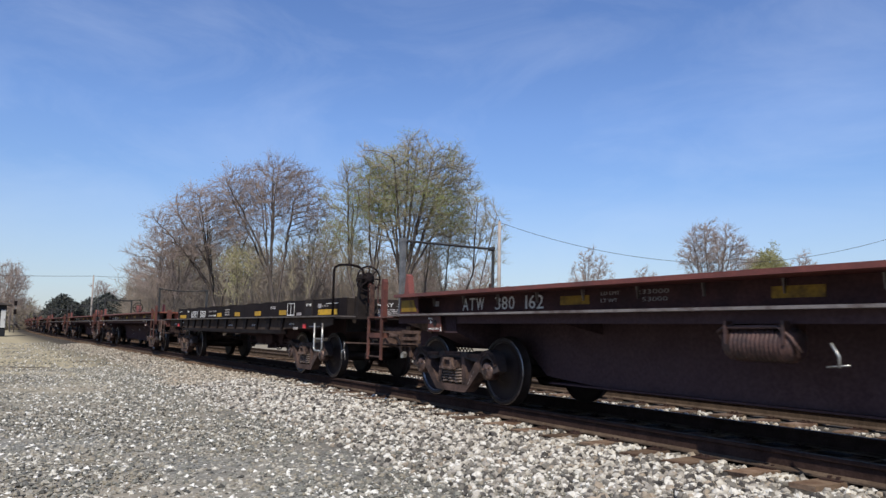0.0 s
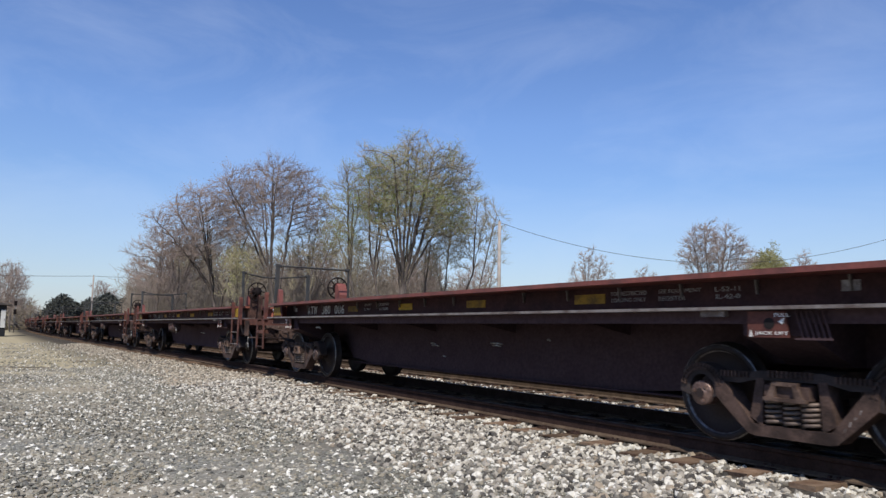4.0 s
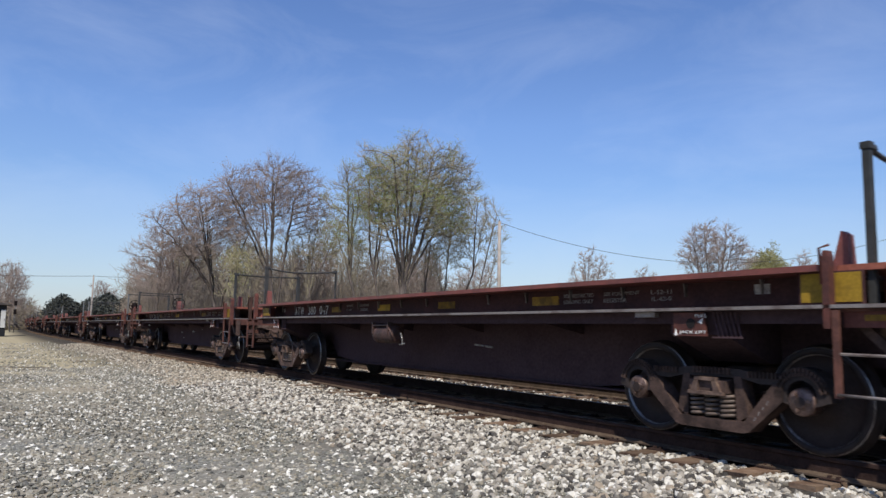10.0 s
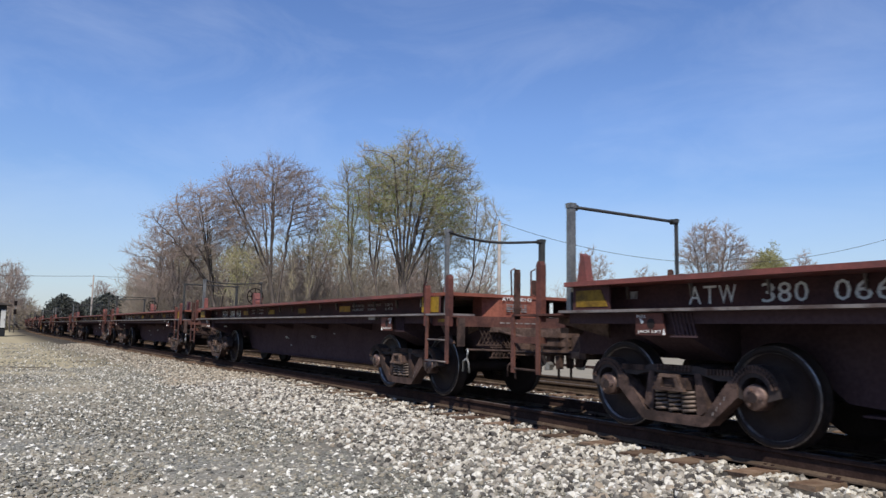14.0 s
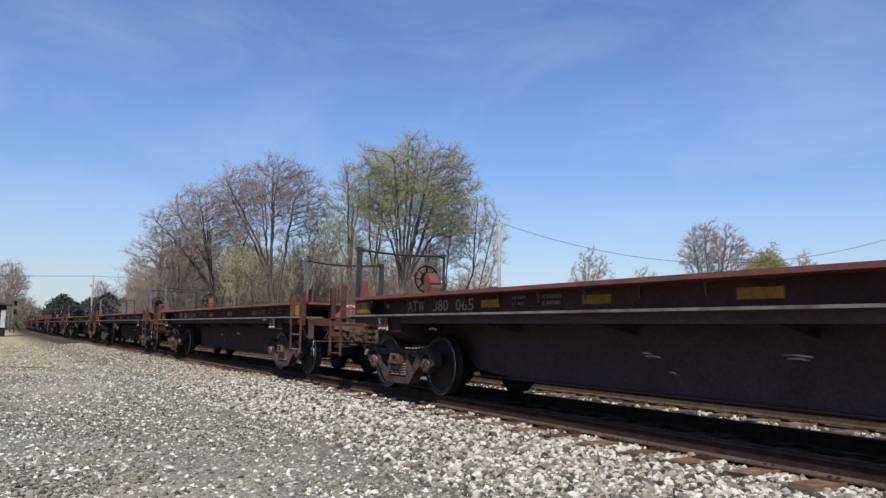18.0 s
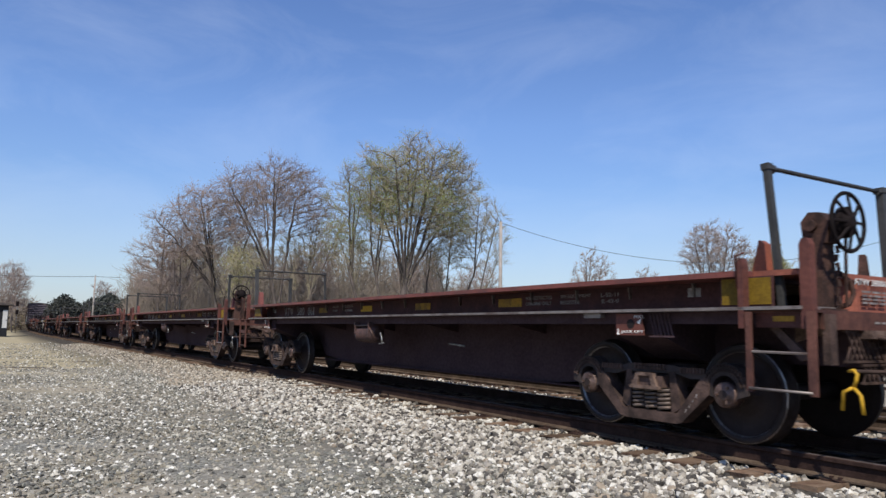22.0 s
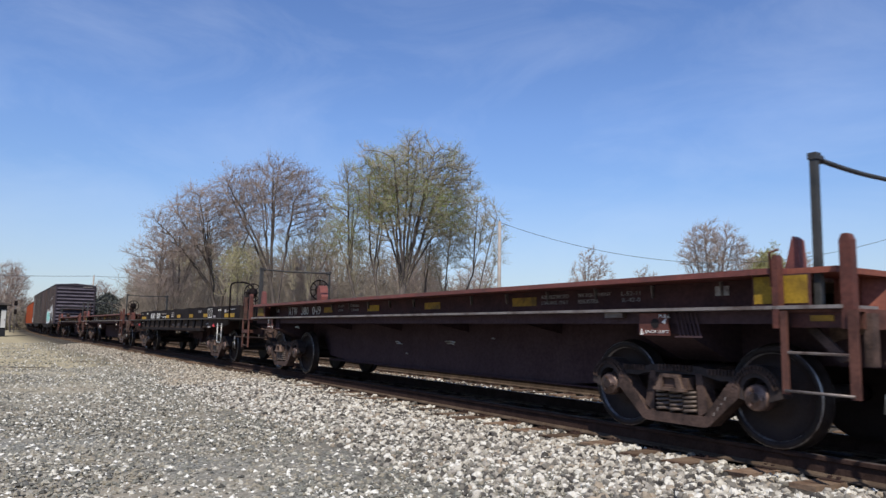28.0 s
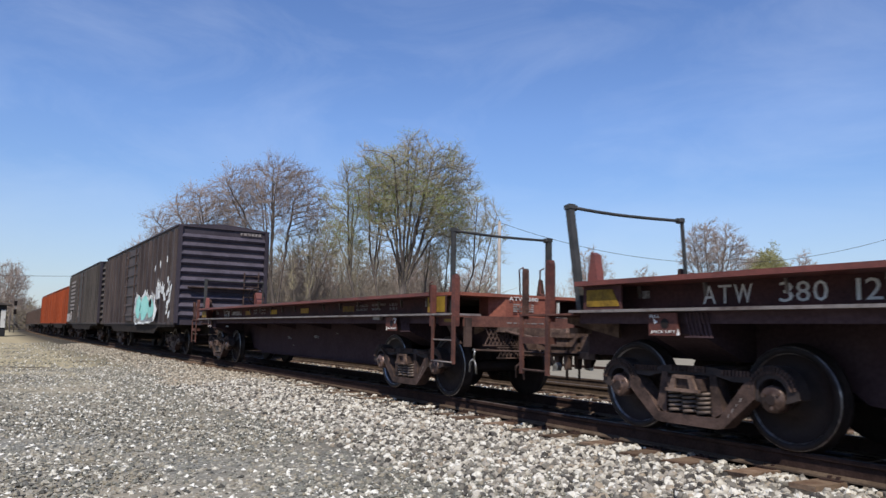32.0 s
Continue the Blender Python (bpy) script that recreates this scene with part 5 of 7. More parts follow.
        for k, (cx, cz, rx, rz) in enumerate(((1.3, 1.72, 0.55, 0.45), (2.5, 1.7, 0.9, 0.48), (3.8, 1.66, 0.55, 0.4))):
            bm = bmesh.new()
            plate(bm, blob(cx + 0.75, cz, rx, rz, 20 + k), y - 0.010, y - 0.006)
            part("spray_paint", bm, M_GRAFT, car, "pale teal graffiti fill")
        bm = bmesh.new()
        plate(bm, blob(4.45, 1.85, 0.28, 0.16, 31), y - 0.016, y - 0.012)
        part("spray_paint", bm, M_BLACK, car, "black graffiti line")
        bars(0.55, 1.3, top - 0.2, top - 0.05, 1, half + 0.075, M_DULL, car, 21, "x")
        for k, (x, z) in enumerate(((half - 1.0, 3.35), (half - 2.1, 3.25), (half - 3.0, 3.15), (half - 0.7, 2.6))):
            bm = bmesh.new()
            plate(bm, blob(x, z, 0.09, 0.13, 40 + k), y - 0.004, y)
            part("spray_paint", bm, M_GRAFW, car, "white paint patch")
    for x0, x1, z0, z1, m in bands:
        bm = bmesh.new()
        box(bm, x0, x1, -w - 0.112, -w - 0.104, z0, z1)
        part("paint_patch", bm, m, car)
    return car


def gondola():
    car = thing("gondola", "brown open-top gondola car", "rail car", "gondola cars of the train")
    half, top = 7.9, 2.65
    bm = bmesh.new()
    for s in (-1, 1):
        box(bm, -half, half, min(s * 1.38, s * 1.45), max(s * 1.38, s * 1.45), 1.0, top)
        box(bm, min(s * half, s * (half - 0.06)), max(s * half, s * (half - 0.06)), -1.38, 1.38, 1.0, top)
    box(bm, -half, half, -1.38, 1.38, 0.95, 1.08)
    part("body", bm, M_GOND, car)
    bm = bmesh.new()
    for s in (-1, 1):
        box(bm, -half, half, min(s * 1.36, s * 1.52), max(s * 1.36, s * 1.52), top, top + 0.1)
    part("top_rail", bm, M_GOND, car)
    bmr = bmesh.new()
    box(bmr, -0.06, 0.06, -1.56, -1.44, 1.0, top)
    me = mesh_of("side_post", bmr, M_GOND)
    for i in range(13):
        for s in (0, 180):
            part("side_post", me, None, car, "", pose(-7.6 + i * 15.2 / 12, 0, 0, 0, 0, s))
    for s in (-1, 1):
        truck(car, s * 5.9)
        part("coupler", ME_COUPLER, None, car, "", pose(s * (half + 0.5), 0, 0, 0, 0, 0 if s > 0 else 180))
    return car


# ---- the train, front to tail ----
# number, kind, grey post, bar sag, post lean
FLATS = [("162", "R", True, 0.0, 0), ("5013", "B", 0, 0, 0), ("154", "L", False, 0.06, 0), ("086", "L", False, 0.0, 0), ("197", "R", False, 0.10, -6),
         ("001", "R", False, 0.0, 0), ("045", "L", False, 0.07, 0), ("047", "R", False, 0.10, 0), ("010", "L", False, 0.03, 0), ("066", "R", True, 0.0, 0),
         ("143", "L", True, 0.09, 0), ("012", "L", False, 0.0, 0), ("065", "L", False, 0.05, 0), ("072", "L", True, 0.06, 0), ("096", "R", True, 0.0, -4),
         ("061", "R", False, 0.0, -7), ("092", "R", False, 0.0, 0), ("", "L", False, 0.0, 0), ("008", "L", False, 0.03, 0), ("049", "L", False, 0.03, 0),
         ("5019", "B", 0, 0, 0), ("127", "R", False, 0.03, -9), ("", "L", False, 0.02, 0)]
TRAIN = []  # car and its distance behind the first car's middle
bare = {}
for i, (num, kind, grey, sag, lean) in enumerate(FLATS):
    if kind == "B":
        car = black_flat_car(num)
    else:
        if kind not in bare:
            bare[kind] = red_flat_car(kind)
        car = copy_thing(bare[kind], Matrix())
        dress(car, num, grey, sag, lean, num == "061", kind == "R")
    TRAIN.append((car, 17.03 * i + (0.1 if i == 1 else 0.0), 5.71))
for p in bare.values():
    for o in (*p.children_recursive, p):
        bpy.data.objects.remove(o)
back = 17.03 * 22 + HUB + 0.5
for make, half, gap in ((lambda: box_car(7.95, 4.46, M_BOXSIDE, M_BOXDARK, "dark ribbed boxcar with teal and white graffiti", 19, True, True, (), M_BOXEND), 7.95, 1.2),
                   (lambda: box_car(7.35, 4.5, M_BOXGREY, M_BOXDARK, "dark brown boxcar with worn side panels", 25, True, False, tuple((-5.6, -3.2, 2.0 + k * 0.26, 2.15 + k * 0.26, M_DULL) for k in range(8)) + ((-7.2, -5.4, 1.2, 1.75, M_DIM), (-5.0, -4.4, 1.3, 1.9, M_DIM), (-1.0, -0.4, 1.5, 2.2, M_DULL))), 7.35, 2.7),
                   (lambda: box_car(6.6, 3.8, M_ORANGE, M_ORANGE, "bright orange covered freight car", 11, False), 6.6, 1.3),
                   (lambda: box_car(6.0, 3.8, M_ORANGE, M_ORANGE, "bright orange covered freight car", 11, False), 6.0, 1.3),
                   (gondola, 7.9, 1.2), (gondola, 7.9, 1.2), (gondola, 7.9, 1.2)):
    TRAIN.append((make(), back + half + gap - 0.6, half - 2.2))
    back += 2 * half + gap


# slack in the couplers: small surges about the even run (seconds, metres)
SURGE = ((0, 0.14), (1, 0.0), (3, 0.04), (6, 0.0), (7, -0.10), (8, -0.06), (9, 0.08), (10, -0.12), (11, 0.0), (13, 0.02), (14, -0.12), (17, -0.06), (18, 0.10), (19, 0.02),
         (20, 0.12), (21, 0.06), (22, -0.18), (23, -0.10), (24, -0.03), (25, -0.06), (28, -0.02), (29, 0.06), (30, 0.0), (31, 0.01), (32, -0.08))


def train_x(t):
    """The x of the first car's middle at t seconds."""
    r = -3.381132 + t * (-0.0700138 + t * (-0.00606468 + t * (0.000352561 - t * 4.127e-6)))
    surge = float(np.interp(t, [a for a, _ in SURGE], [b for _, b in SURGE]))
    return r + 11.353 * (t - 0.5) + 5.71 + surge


def on_track(x, base):
    a, b = (x - base, TRACK_Y + bend(x - base)), (x + base, TRACK_Y + bend(x + base))
    return pose((a[0] + b[0]) / 2, (a[1] + b[1]) / 2, 0, 0, 0, math.degrees(math.atan2(b[1] - a[1], b[0] - a[0])))


# ---- ground ----
def height(y):
    """Cross-section of the ground, y measured from the bend's offset: yard, ballast shoulder, two tracks, lot."""
    ys = [-4000, 2.2, 3.6, 5.15, 13.2, 14.2, 17, 4000]
    zs = [-0.42, -0.42, -0.36, -0.215, -0.215, -0.33, -0.36, -0.36]
    return np.interp(y, ys, zs)


def ground_material():
    m = bpy.data.materials.new("yard_gravel_and_grass")
    m.use_nodes = True
    n, l = m.node_tree.nodes, m.node_tree.links
    p = n["Principled BSDF"]
    tc = n.new("ShaderNodeTexCoord")
    def noise_at(scale, detail=6):
        k = n.new("ShaderNodeTexNoise")
        k.inputs["Scale"].default_value, k.inputs["Detail"].default_value, k.inputs["Roughness"].default_value = scale, detail, 0.65
        l.new(tc.outputs["Object"], k.inputs["Vector"])
        return k
    def ramp(src, a, b):
        k = n.new("ShaderNodeMapRange")
        k.inputs["From Min"].default_value, k.inputs["From Max"].default_value = a, b
        l.new(src, k.inputs["Value"])
        return k.outputs[0]
    def mixed(f, c1, c2):
        k = n.new("ShaderNodeMixRGB")
        for s, v in (("Fac", f), ("Color1", c1), ("Color2", c2)):
            if isinstance(v, tuple):
                k.inputs[s].default_value = (*v, 1)
            else:
                l.new(v, k.inputs[s])
        return k.outputs[0]
    sep = n.new("ShaderNodeSeparateXYZ")
    l.new(tc.outputs["UV"], sep.inputs[0])
    patchy, grain, mid = noise_at(0.35), noise_at(22), noise_at(2.2)
    vor = n.new("ShaderNodeTexVoronoi")
    vor.inputs["Scale"].default_value = 30
    l.new(tc.outputs["Object"], vor.inputs["Vector"])
    stone = mixed(ramp(vor.outputs["Color"], 0.1, 0.95), (0.070, 0.070, 0.062), (0.330, 0.318, 0.277))
    dirt = mixed(ramp(mid.outputs[0], 0.35, 0.65), (0.240, 0.206, 0.157), (0.330, 0.293, 0.231))
    yard = mixed(ramp(patchy.outputs[0], 0.42, 0.62), stone, dirt)
    # ballast bed darkened: the shade between its stones is in this colour
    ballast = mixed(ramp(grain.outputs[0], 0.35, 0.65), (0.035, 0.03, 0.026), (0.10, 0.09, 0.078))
    lot = mixed(ramp(mid.outputs[0], 0.3, 0.7), (0.235, 0.212, 0.168), (0.295, 0.265, 0.212))
    grass = mixed(ramp(mid.outputs[0], 0.3, 0.7), (0.124, 0.117, 0.055), (0.190, 0.164, 0.088))
    # bands along the track by the sheet's second coordinate
    wob = n.new("ShaderNodeMath")
    wob.operation = "MULTIPLY_ADD"
    l.new(mid.outputs[0], wob.inputs[0])
    wob.inputs[1].default_value = 1.2
    l.new(sep.outputs["Y"], wob.inputs[2])
    away = n.new("ShaderNodeMath")
    away.operation = "MULTIPLY_ADD"
    l.new(patchy.outputs[0], away.inputs[0])
    away.inputs[1].default_value = 16.0
    l.new(sep.outputs["X"], away.inputs[2])
    worn = mixed(ramp(mid.outputs[0], 0.35, 0.65), (0.297, 0.252, 0.153), (0.412, 0.359, 0.247))
    yard = mixed(ramp(away.outputs[0], -4.0, -17.0), yard, worn)
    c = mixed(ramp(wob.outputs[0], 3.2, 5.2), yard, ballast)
    c = mixed(ramp(wob.outputs[0], 13.6, 14.4), c, lot)
    c = mixed(ramp(wob.outputs[0], 46, 52), c, grass)
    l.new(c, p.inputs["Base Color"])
    p.inputs["Roughness"].default_value = 1.0
    p.inputs["Specular IOR Level"].default_value = 0.0
    b = n.new("ShaderNodeBump")
    b.inputs["Strength"].default_value, b.inputs["Distance"].default_value = 0.3, 0.05
    l.new(mid.outputs[0], b.inputs["Height"])
    l.new(b.outputs[0], p.inputs["Normal"])
    return m


gx = np.concatenate([-np.geomspace(3500, 62, 60), np.arange(-60, 12, 0.75), np.geomspace(12, 3500, 40)])
gy = np.concatenate([-np.geomspace(3500, 12, 24), np.arange(-11, 2, 1.0), np.arange(2, 6, 0.25), np.arange(6, 18, 0.5), np.geomspace(18, 3500, 40)])
GX, GY = np.meshgrid(gx, gy, indexing="ij")
bump = np.array([[noise.noise((x * 0.35, y * 0.35, 0.0)) + 0.4 * noise.noise((x * 1.3, y * 1.3, 3.0)) for y in gy] for x in gx])
near = np.clip(1.4 - np.abs(GX) / 200, 0, 1) * np.where(GY < 5.0, 1.0, np.where(GY < 13, 0.25, 0.8))
verts = np.stack([GX, GY + bend_np(GX), height(GY) + bump * 0.035 * near], -1).reshape(-1, 3)
a, b = len(gx), len(gy)
idx = np.arange(a * b).reshape(a, b)
faces = np.stack([idx[:-1, :-1], idx[1:, :-1], idx[1:, 1:], idx[:-1, 1:]], -1).reshape(-1, 4)
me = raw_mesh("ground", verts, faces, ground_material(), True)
uv = me.uv_layers.new(name="plan")
flat_uv = np.stack([GX, GY], -1).reshape(-1, 2)[faces.ravel()]
uv.data.foreach_set("uv", flat_uv.astype(np.float32).ravel())
tagged(new("ground", me), "pale gravel yard and ballast beside the tracks", "ground", kind="structure")

# loose stones
PHI = (1 + 5 ** 0.5) / 2
ICO = np.array([(-1, PHI, 0), (1, PHI, 0), (-1, -PHI, 0), (1, -PHI, 0), (0, -1, PHI), (0, 1, PHI), (0, -1, -PHI), (0, 1, -PHI), (PHI, 0, -1), (PHI, 0, 1), (-PHI, 0, -1), (-PHI, 0, 1)]) / 1.9
ICOF = np.array([(0, 11, 5), (0, 5, 1), (0, 1, 7), (0, 7, 10), (0, 10, 11), (1, 5, 9), (5, 11, 4), (11, 10, 2), (10, 7, 6), (7, 1, 8), (3, 9, 4), (3, 4, 2), (3, 2, 6), (3, 6, 8), (3, 8, 9), (4, 9, 5), (2, 4, 11), (6, 2, 10), (8, 6, 7), (9, 8, 1)])


OCT = np.array([(1, 0, 0), (-1, 0, 0), (0, 1, 0), (0, -1, 0), (0, 0, 1), (0, 0, -1)]) * 1.15
OCTF = np.array([(0, 2, 4), (2, 1, 4), (1, 3, 4), (3, 0, 4), (2, 0, 5), (1, 2, 5), (3, 1, 5), (0, 3, 5)])


def stones(name, label, pts, size, material, lift, seed, shape_v=ICO, shape_f=ICOF, flatness=0.9, squash=0.95):
    rng = np.random.default_rng(seed)
    n, k = len(pts), len(shape_v)
    shape = shape_v[None] * (1 + rng.uniform(-0.28, 0.28, (n, k, 1)))
    shape = shape * rng.uniform(0.65, 1.3, (n, 1, 3)) * np.array((1, 1, flatness))
    ang = rng.uniform(0, math.tau, n)
    tilt = rng.uniform(-1.5, 1.5, n)
    c, s = np.cos(ang), np.sin(ang)
    ct, st = np.cos(tilt), np.sin(tilt)
    R = np.zeros((n, 3, 3))
    R[:, 0, 0], R[:, 0, 1], R[:, 1, 0], R[:, 1, 1], R[:, 2, 2] = c, -s, s, c, 1
    T = np.zeros((n, 3, 3))
    T[:, 0, 0], T[:, 1, 1], T[:, 1, 2], T[:, 2, 1], T[:, 2, 2] = 1, ct, -st, st, ct
    v = np.einsum("nij,nkj->nki", R @ T, shape) * size[:, None, None]
    v[:, :, 2] *= squash
    v = v + pts[:, None, :]
    v[:, :, 2] += lift * size[:, None]
    f = (shape_f[None] + k * np.arange(n)[:, None, None]).reshape(-1, 3)
    return tagged(new(name, raw_mesh(name, v.reshape(-1, 3), f, material)), label, name.replace("_", " "), kind="stuff")


def strew(n, x0, x1, y0, y1, rng, power=1.0):
    """Points over a stretch of the sheet, denser towards x1."""
    x = x1 - (x1 - x0) * rng.random(n) ** power
    y = rng.uniform(y0, y1, n)
    return np.stack([x, y + bend_np(x), height(y)], 1)


M_STONE = stones_mat("ballast_stone", [(0.0, (0.438, 0.402, 0.339)), (0.18, (0.307, 0.277, 0.234)), (0.36, (0.168, 0.153, 0.130)), (0.52, (0.584, 0.551, 0.482)), (0.72, (0.091, 0.082, 0.073)), (0.86, (0.292, 0.241, 0.182)), (0.94, (0.055, 0.050, 0.045))])
M_DUSTY = stones_mat("dusty_ballast_stone", [(0.0, (0.363, 0.318, 0.247)), (0.25, (0.272, 0.235, 0.182)), (0.5, (0.182, 0.157, 0.124)), (0.68, (0.495, 0.450, 0.372)), (0.82, (0.107, 0.095, 0.078)), (0.92, (0.330, 0.264, 0.194))])
M_PEBBLE = stones_mat("yard_pebble", [(0.0, (0.313, 0.289, 0.240)), (0.2, (0.182, 0.177, 0.148)), (0.42, (0.255, 0.227, 0.173)), (0.60, (0.140, 0.136, 0.120)), (0.72, (0.478, 0.450, 0.380)), (0.82, (0.082, 0.078, 0.068)), (0.91, (0.677, 0.652, 0.585))])
rng = np.random.default_rng(3)
near_b = strew(33500, -19, -1.5, 3.4, 5.95, rng, 1.3)
far_b = strew(8000, -52, -19, 3.8, 5.6, rng, 1.6)
mid_b = strew(6000, -24, -1.5, 7.8, 9.5, rng, 1.2)
edge = np.concatenate([near_b, far_b, mid_b])
thin = rng.random(len(edge)) < np.clip((edge[:, 1] - bend_np(edge[:, 0]) - 3.2) / 1.5, 0.15, 1)
edge = edge[thin]
edge = edge[~((edge[:, 1] - bend_np(edge[:, 0]) > 5.36) & (np.abs((edge[:, 0] + 1.0 + 0.305) % 0.61 - 0.305) < 0.17))]
far_b = edge[edge[:, 0] < -17]
edge = edge[edge[:, 0] >= -17]
side = np.concatenate([strew(6000, -1.5, 14, 3.6, 5.5, rng, 1.0), strew(2500, -1.5, 14, 7.8, 9.5, rng, 1.0)])
stones("ballast_gravel", "white and grey crushed ballast beside the camera", side, 0.02 + 0.026 * rng.random(len(side)) ** 1.6, M_STONE, 0.45, 14, OCT, OCTF)
stones("ballast_stones", "white and grey crushed ballast stones along the rails", edge, 0.016 + 0.025 * rng.random(len(edge)) ** 1.7, M_STONE, 0.42, 4)
stones("ballast_shoulder", "dusty tan and grey ballast along the far rails", far_b, 0.02 + 0.026 * rng.random(len(far_b)) ** 1.7, M_DUSTY, 0.35, 24, OCT, OCTF)
yd = np.concatenate([strew(88000, -26, -4.0, -0.5, 4.6, rng, 1.3), strew(9000, -60, -26, -1, 4.2, rng, 1.3), strew(5000, -16, -4.0, -6.0, -0.5, rng, 1.0), strew(6000, -4.0, 13, -6.0, 4.6, rng, 1.0)])
patch = np.array([noise.noise((p[0] * 0.45, p[1] * 0.8, 5.0)) + 0.6 * noise.noise((p[0] * 1.6, p[1] * 1.6, 9.0)) for p in yd])
yd = yd[rng.random(len(yd)) < np.clip(0.78 + 0.9 * patch + 0.12 * (yd[:, 1] - 1.0), 0.45, 1)]
stones("yard_gravel", "grey and white loose gravel strewn over the yard", yd, (0.008 + 0.024 * rng.random(len(yd)) ** 2.4) * np.where(yd[:, 0] < -26, 1.3, 1.0), M_PEBBLE, 0.3, 5, OCT, OCTF, squash=0.75)


# ---- tracks ----
def rail_mesh(yc, x0, x1, step, side):
    prof = [(-0.07, -0.175), (0.07, -0.175), (0.07, -0.16), (0.012, -0.14), (0.01, -0.045), (0.036, -0.035), (0.036, -0.006), (0.028, 0.0), (-0.028, 0.0), (-0.036, -0.006), (-0.036, -0.035), (-0.01, -0.045), (-0.012, -0.14), (-0.07, -0.16)]
    xs = np.concatenate([np.arange(x0, -120, 12.0), np.arange(-120, x1, step), [x1]])
    k = len(prof)
    v = np.zeros((len(xs), k, 3))
    for j, (dy, dz) in enumerate(prof):
        v[:, j, 0], v[:, j, 1], v[:, j, 2] = xs, yc + dy + bend_np(xs), dz
    i = np.arange(len(xs) * k).reshape(len(xs), k)
    f = np.stack([i[:-1], i[1:], np.roll(i[1:], -1, 1), np.roll(i[:-1], -1, 1)], -1).reshape(-1, 4)
    me = raw_mesh("rail", v.reshape(-1, 3), f[:, ::-1], [side, M_RAILTOP, M_RAILFOOT])
    mi = np.tile(np.array([1 if j == 7 else 2 if j in (1, 2, 12, 13) else 0 for j in range(k)]), len(xs) - 1)
    me.polygons.foreach_set("material_index", mi.astype(np.int32))
    return me


def tie_meshes():
    out = []
    for s in range(4):
        r = random.Random(s)
        bm = bmesh.new()
        box(bm, -0.115, 0.115, -1.3, 1.3, -0.36, -0.178)
        bevelled(bm, 0.012)
        for v in bm.verts:
            v.co += Vector((r.uniform(-0.025, 0.025), r.uniform(-0.05, 0.05), r.uniform(-0.012, 0.003)))
        out.append(mesh_of("tie", bm, M_TIE))
    return out


TIES = tie_meshes()
bm = bmesh.new()
box(bm, -0.09, 0.09, -0.17, 0.17, -0.178, -0.168)
for s in (-1, 1):
    box(bm, -0.05, -0.025, s * 0.1 - 0.015, s * 0.1 + 0.015, -0.168, -0.145)
    box(bm, 0.025, 0.05, s * 0.1 - 0.015, s * 0.1 + 0.015, -0.168, -0.145)
ME_TIEPLATE = mesh_of("tie_plate", bm, M_RAIL)


def railway(yc, label, x0, x1, singles, side):
    tr = thing("railway_track", label, "track", kind="structure")
    for s in (-1, 1):
        part("rail", rail_mesh(yc + s * 0.753, x0, x1, 6.0, side), None, tr, "rusty steel rail with a worn head")
    r = random.Random(int(yc))
    n = 0
    while n < singles:
        x = -1.0 - n * 0.61 + r.uniform(-0.05, 0.05)
        t = part("tie", TIES[n % 4], None, tr, "", pose(x, yc + bend(x) + r.uniform(-0.1, 0.1), r.uniform(-0.012, 0.0), r.uniform(-0.6, 0.6), 0, r.uniform(-3, 3)))
        if n < 40:
            for s in (-1, 1):
                part("tie_plate", ME_TIEPLATE, None, t, "", Matrix.Translation((0, s * 0.753, 0)))
        n += 1
    bm = bmesh.new()
    for x in np.concatenate([np.arange(0, x1, 0.61), np.arange(-1.0 - singles * 0.61, max(x0, -420), -0.61)]):
        box(bm, x - 0.11, x + 0.11, yc + bend(x) - 1.3, yc + bend(x) + 1.3, -0.36, -0.178)
    far = part("far_ties", bm, M_TIE, tr)
    tagged(far, kind="stuff")
    return tr


railway(TRACK_Y, "main track with rusty rails on weathered wooden ties", -900, 420, 170, M_RAIL)
railway(10.55, "second rusty track on weathered ties", -900, 420, 90, M_RAILTAN)
bm = bmesh.new()
for i in range(60):
    x = 60 - i * 6.0
    box(bm, x - 6.0, x, 20.2, 20.3, -0.4, -0.27)
solid("lot_kerb", bm, M_RAIL, "low dark edge rail along the pale lot", "kerb", kind="structure")


# ---- trees ----
def tubes(segs, sides):
    p0, p1 = np.array([s[0] for s in segs]), np.array([s[1] for s in segs])
    r0, r1 = np.array([s[2] for s in segs]), np.array([s[3] for s in segs])
    d = p1 - p0
    d /= np.maximum(np.linalg.norm(d, axis=1, keepdims=True), 1e-6)
    ref = np.where(np.abs(d[:, 2:3]) < 0.9, np.array([[0, 0, 1.0]]), np.array([[1.0, 0, 0]]))
    u = np.cross(d, ref)
    u /= np.linalg.norm(u, axis=1, keepdims=True)
    w = np.cross(d, u)
    ang = np.arange(sides) * math.tau / sides
    ring = np.cos(ang)[None, :, None] * u[:, None] + np.sin(ang)[None, :, None] * w[:, None]
    v = np.concatenate([p0[:, None] + ring * r0[:, None, None], p1[:, None] + ring * r1[:, None, None]], 1)
    k = np.arange(sides)
    f = np.stack([k, (k + 1) % sides, (k + 1) % sides + sides, k + sides], 1)
    return v.reshape(-1, 3), (f[None] + (2 * sides) * np.arange(len(segs))[:, None, None]).reshape(-1, 4)


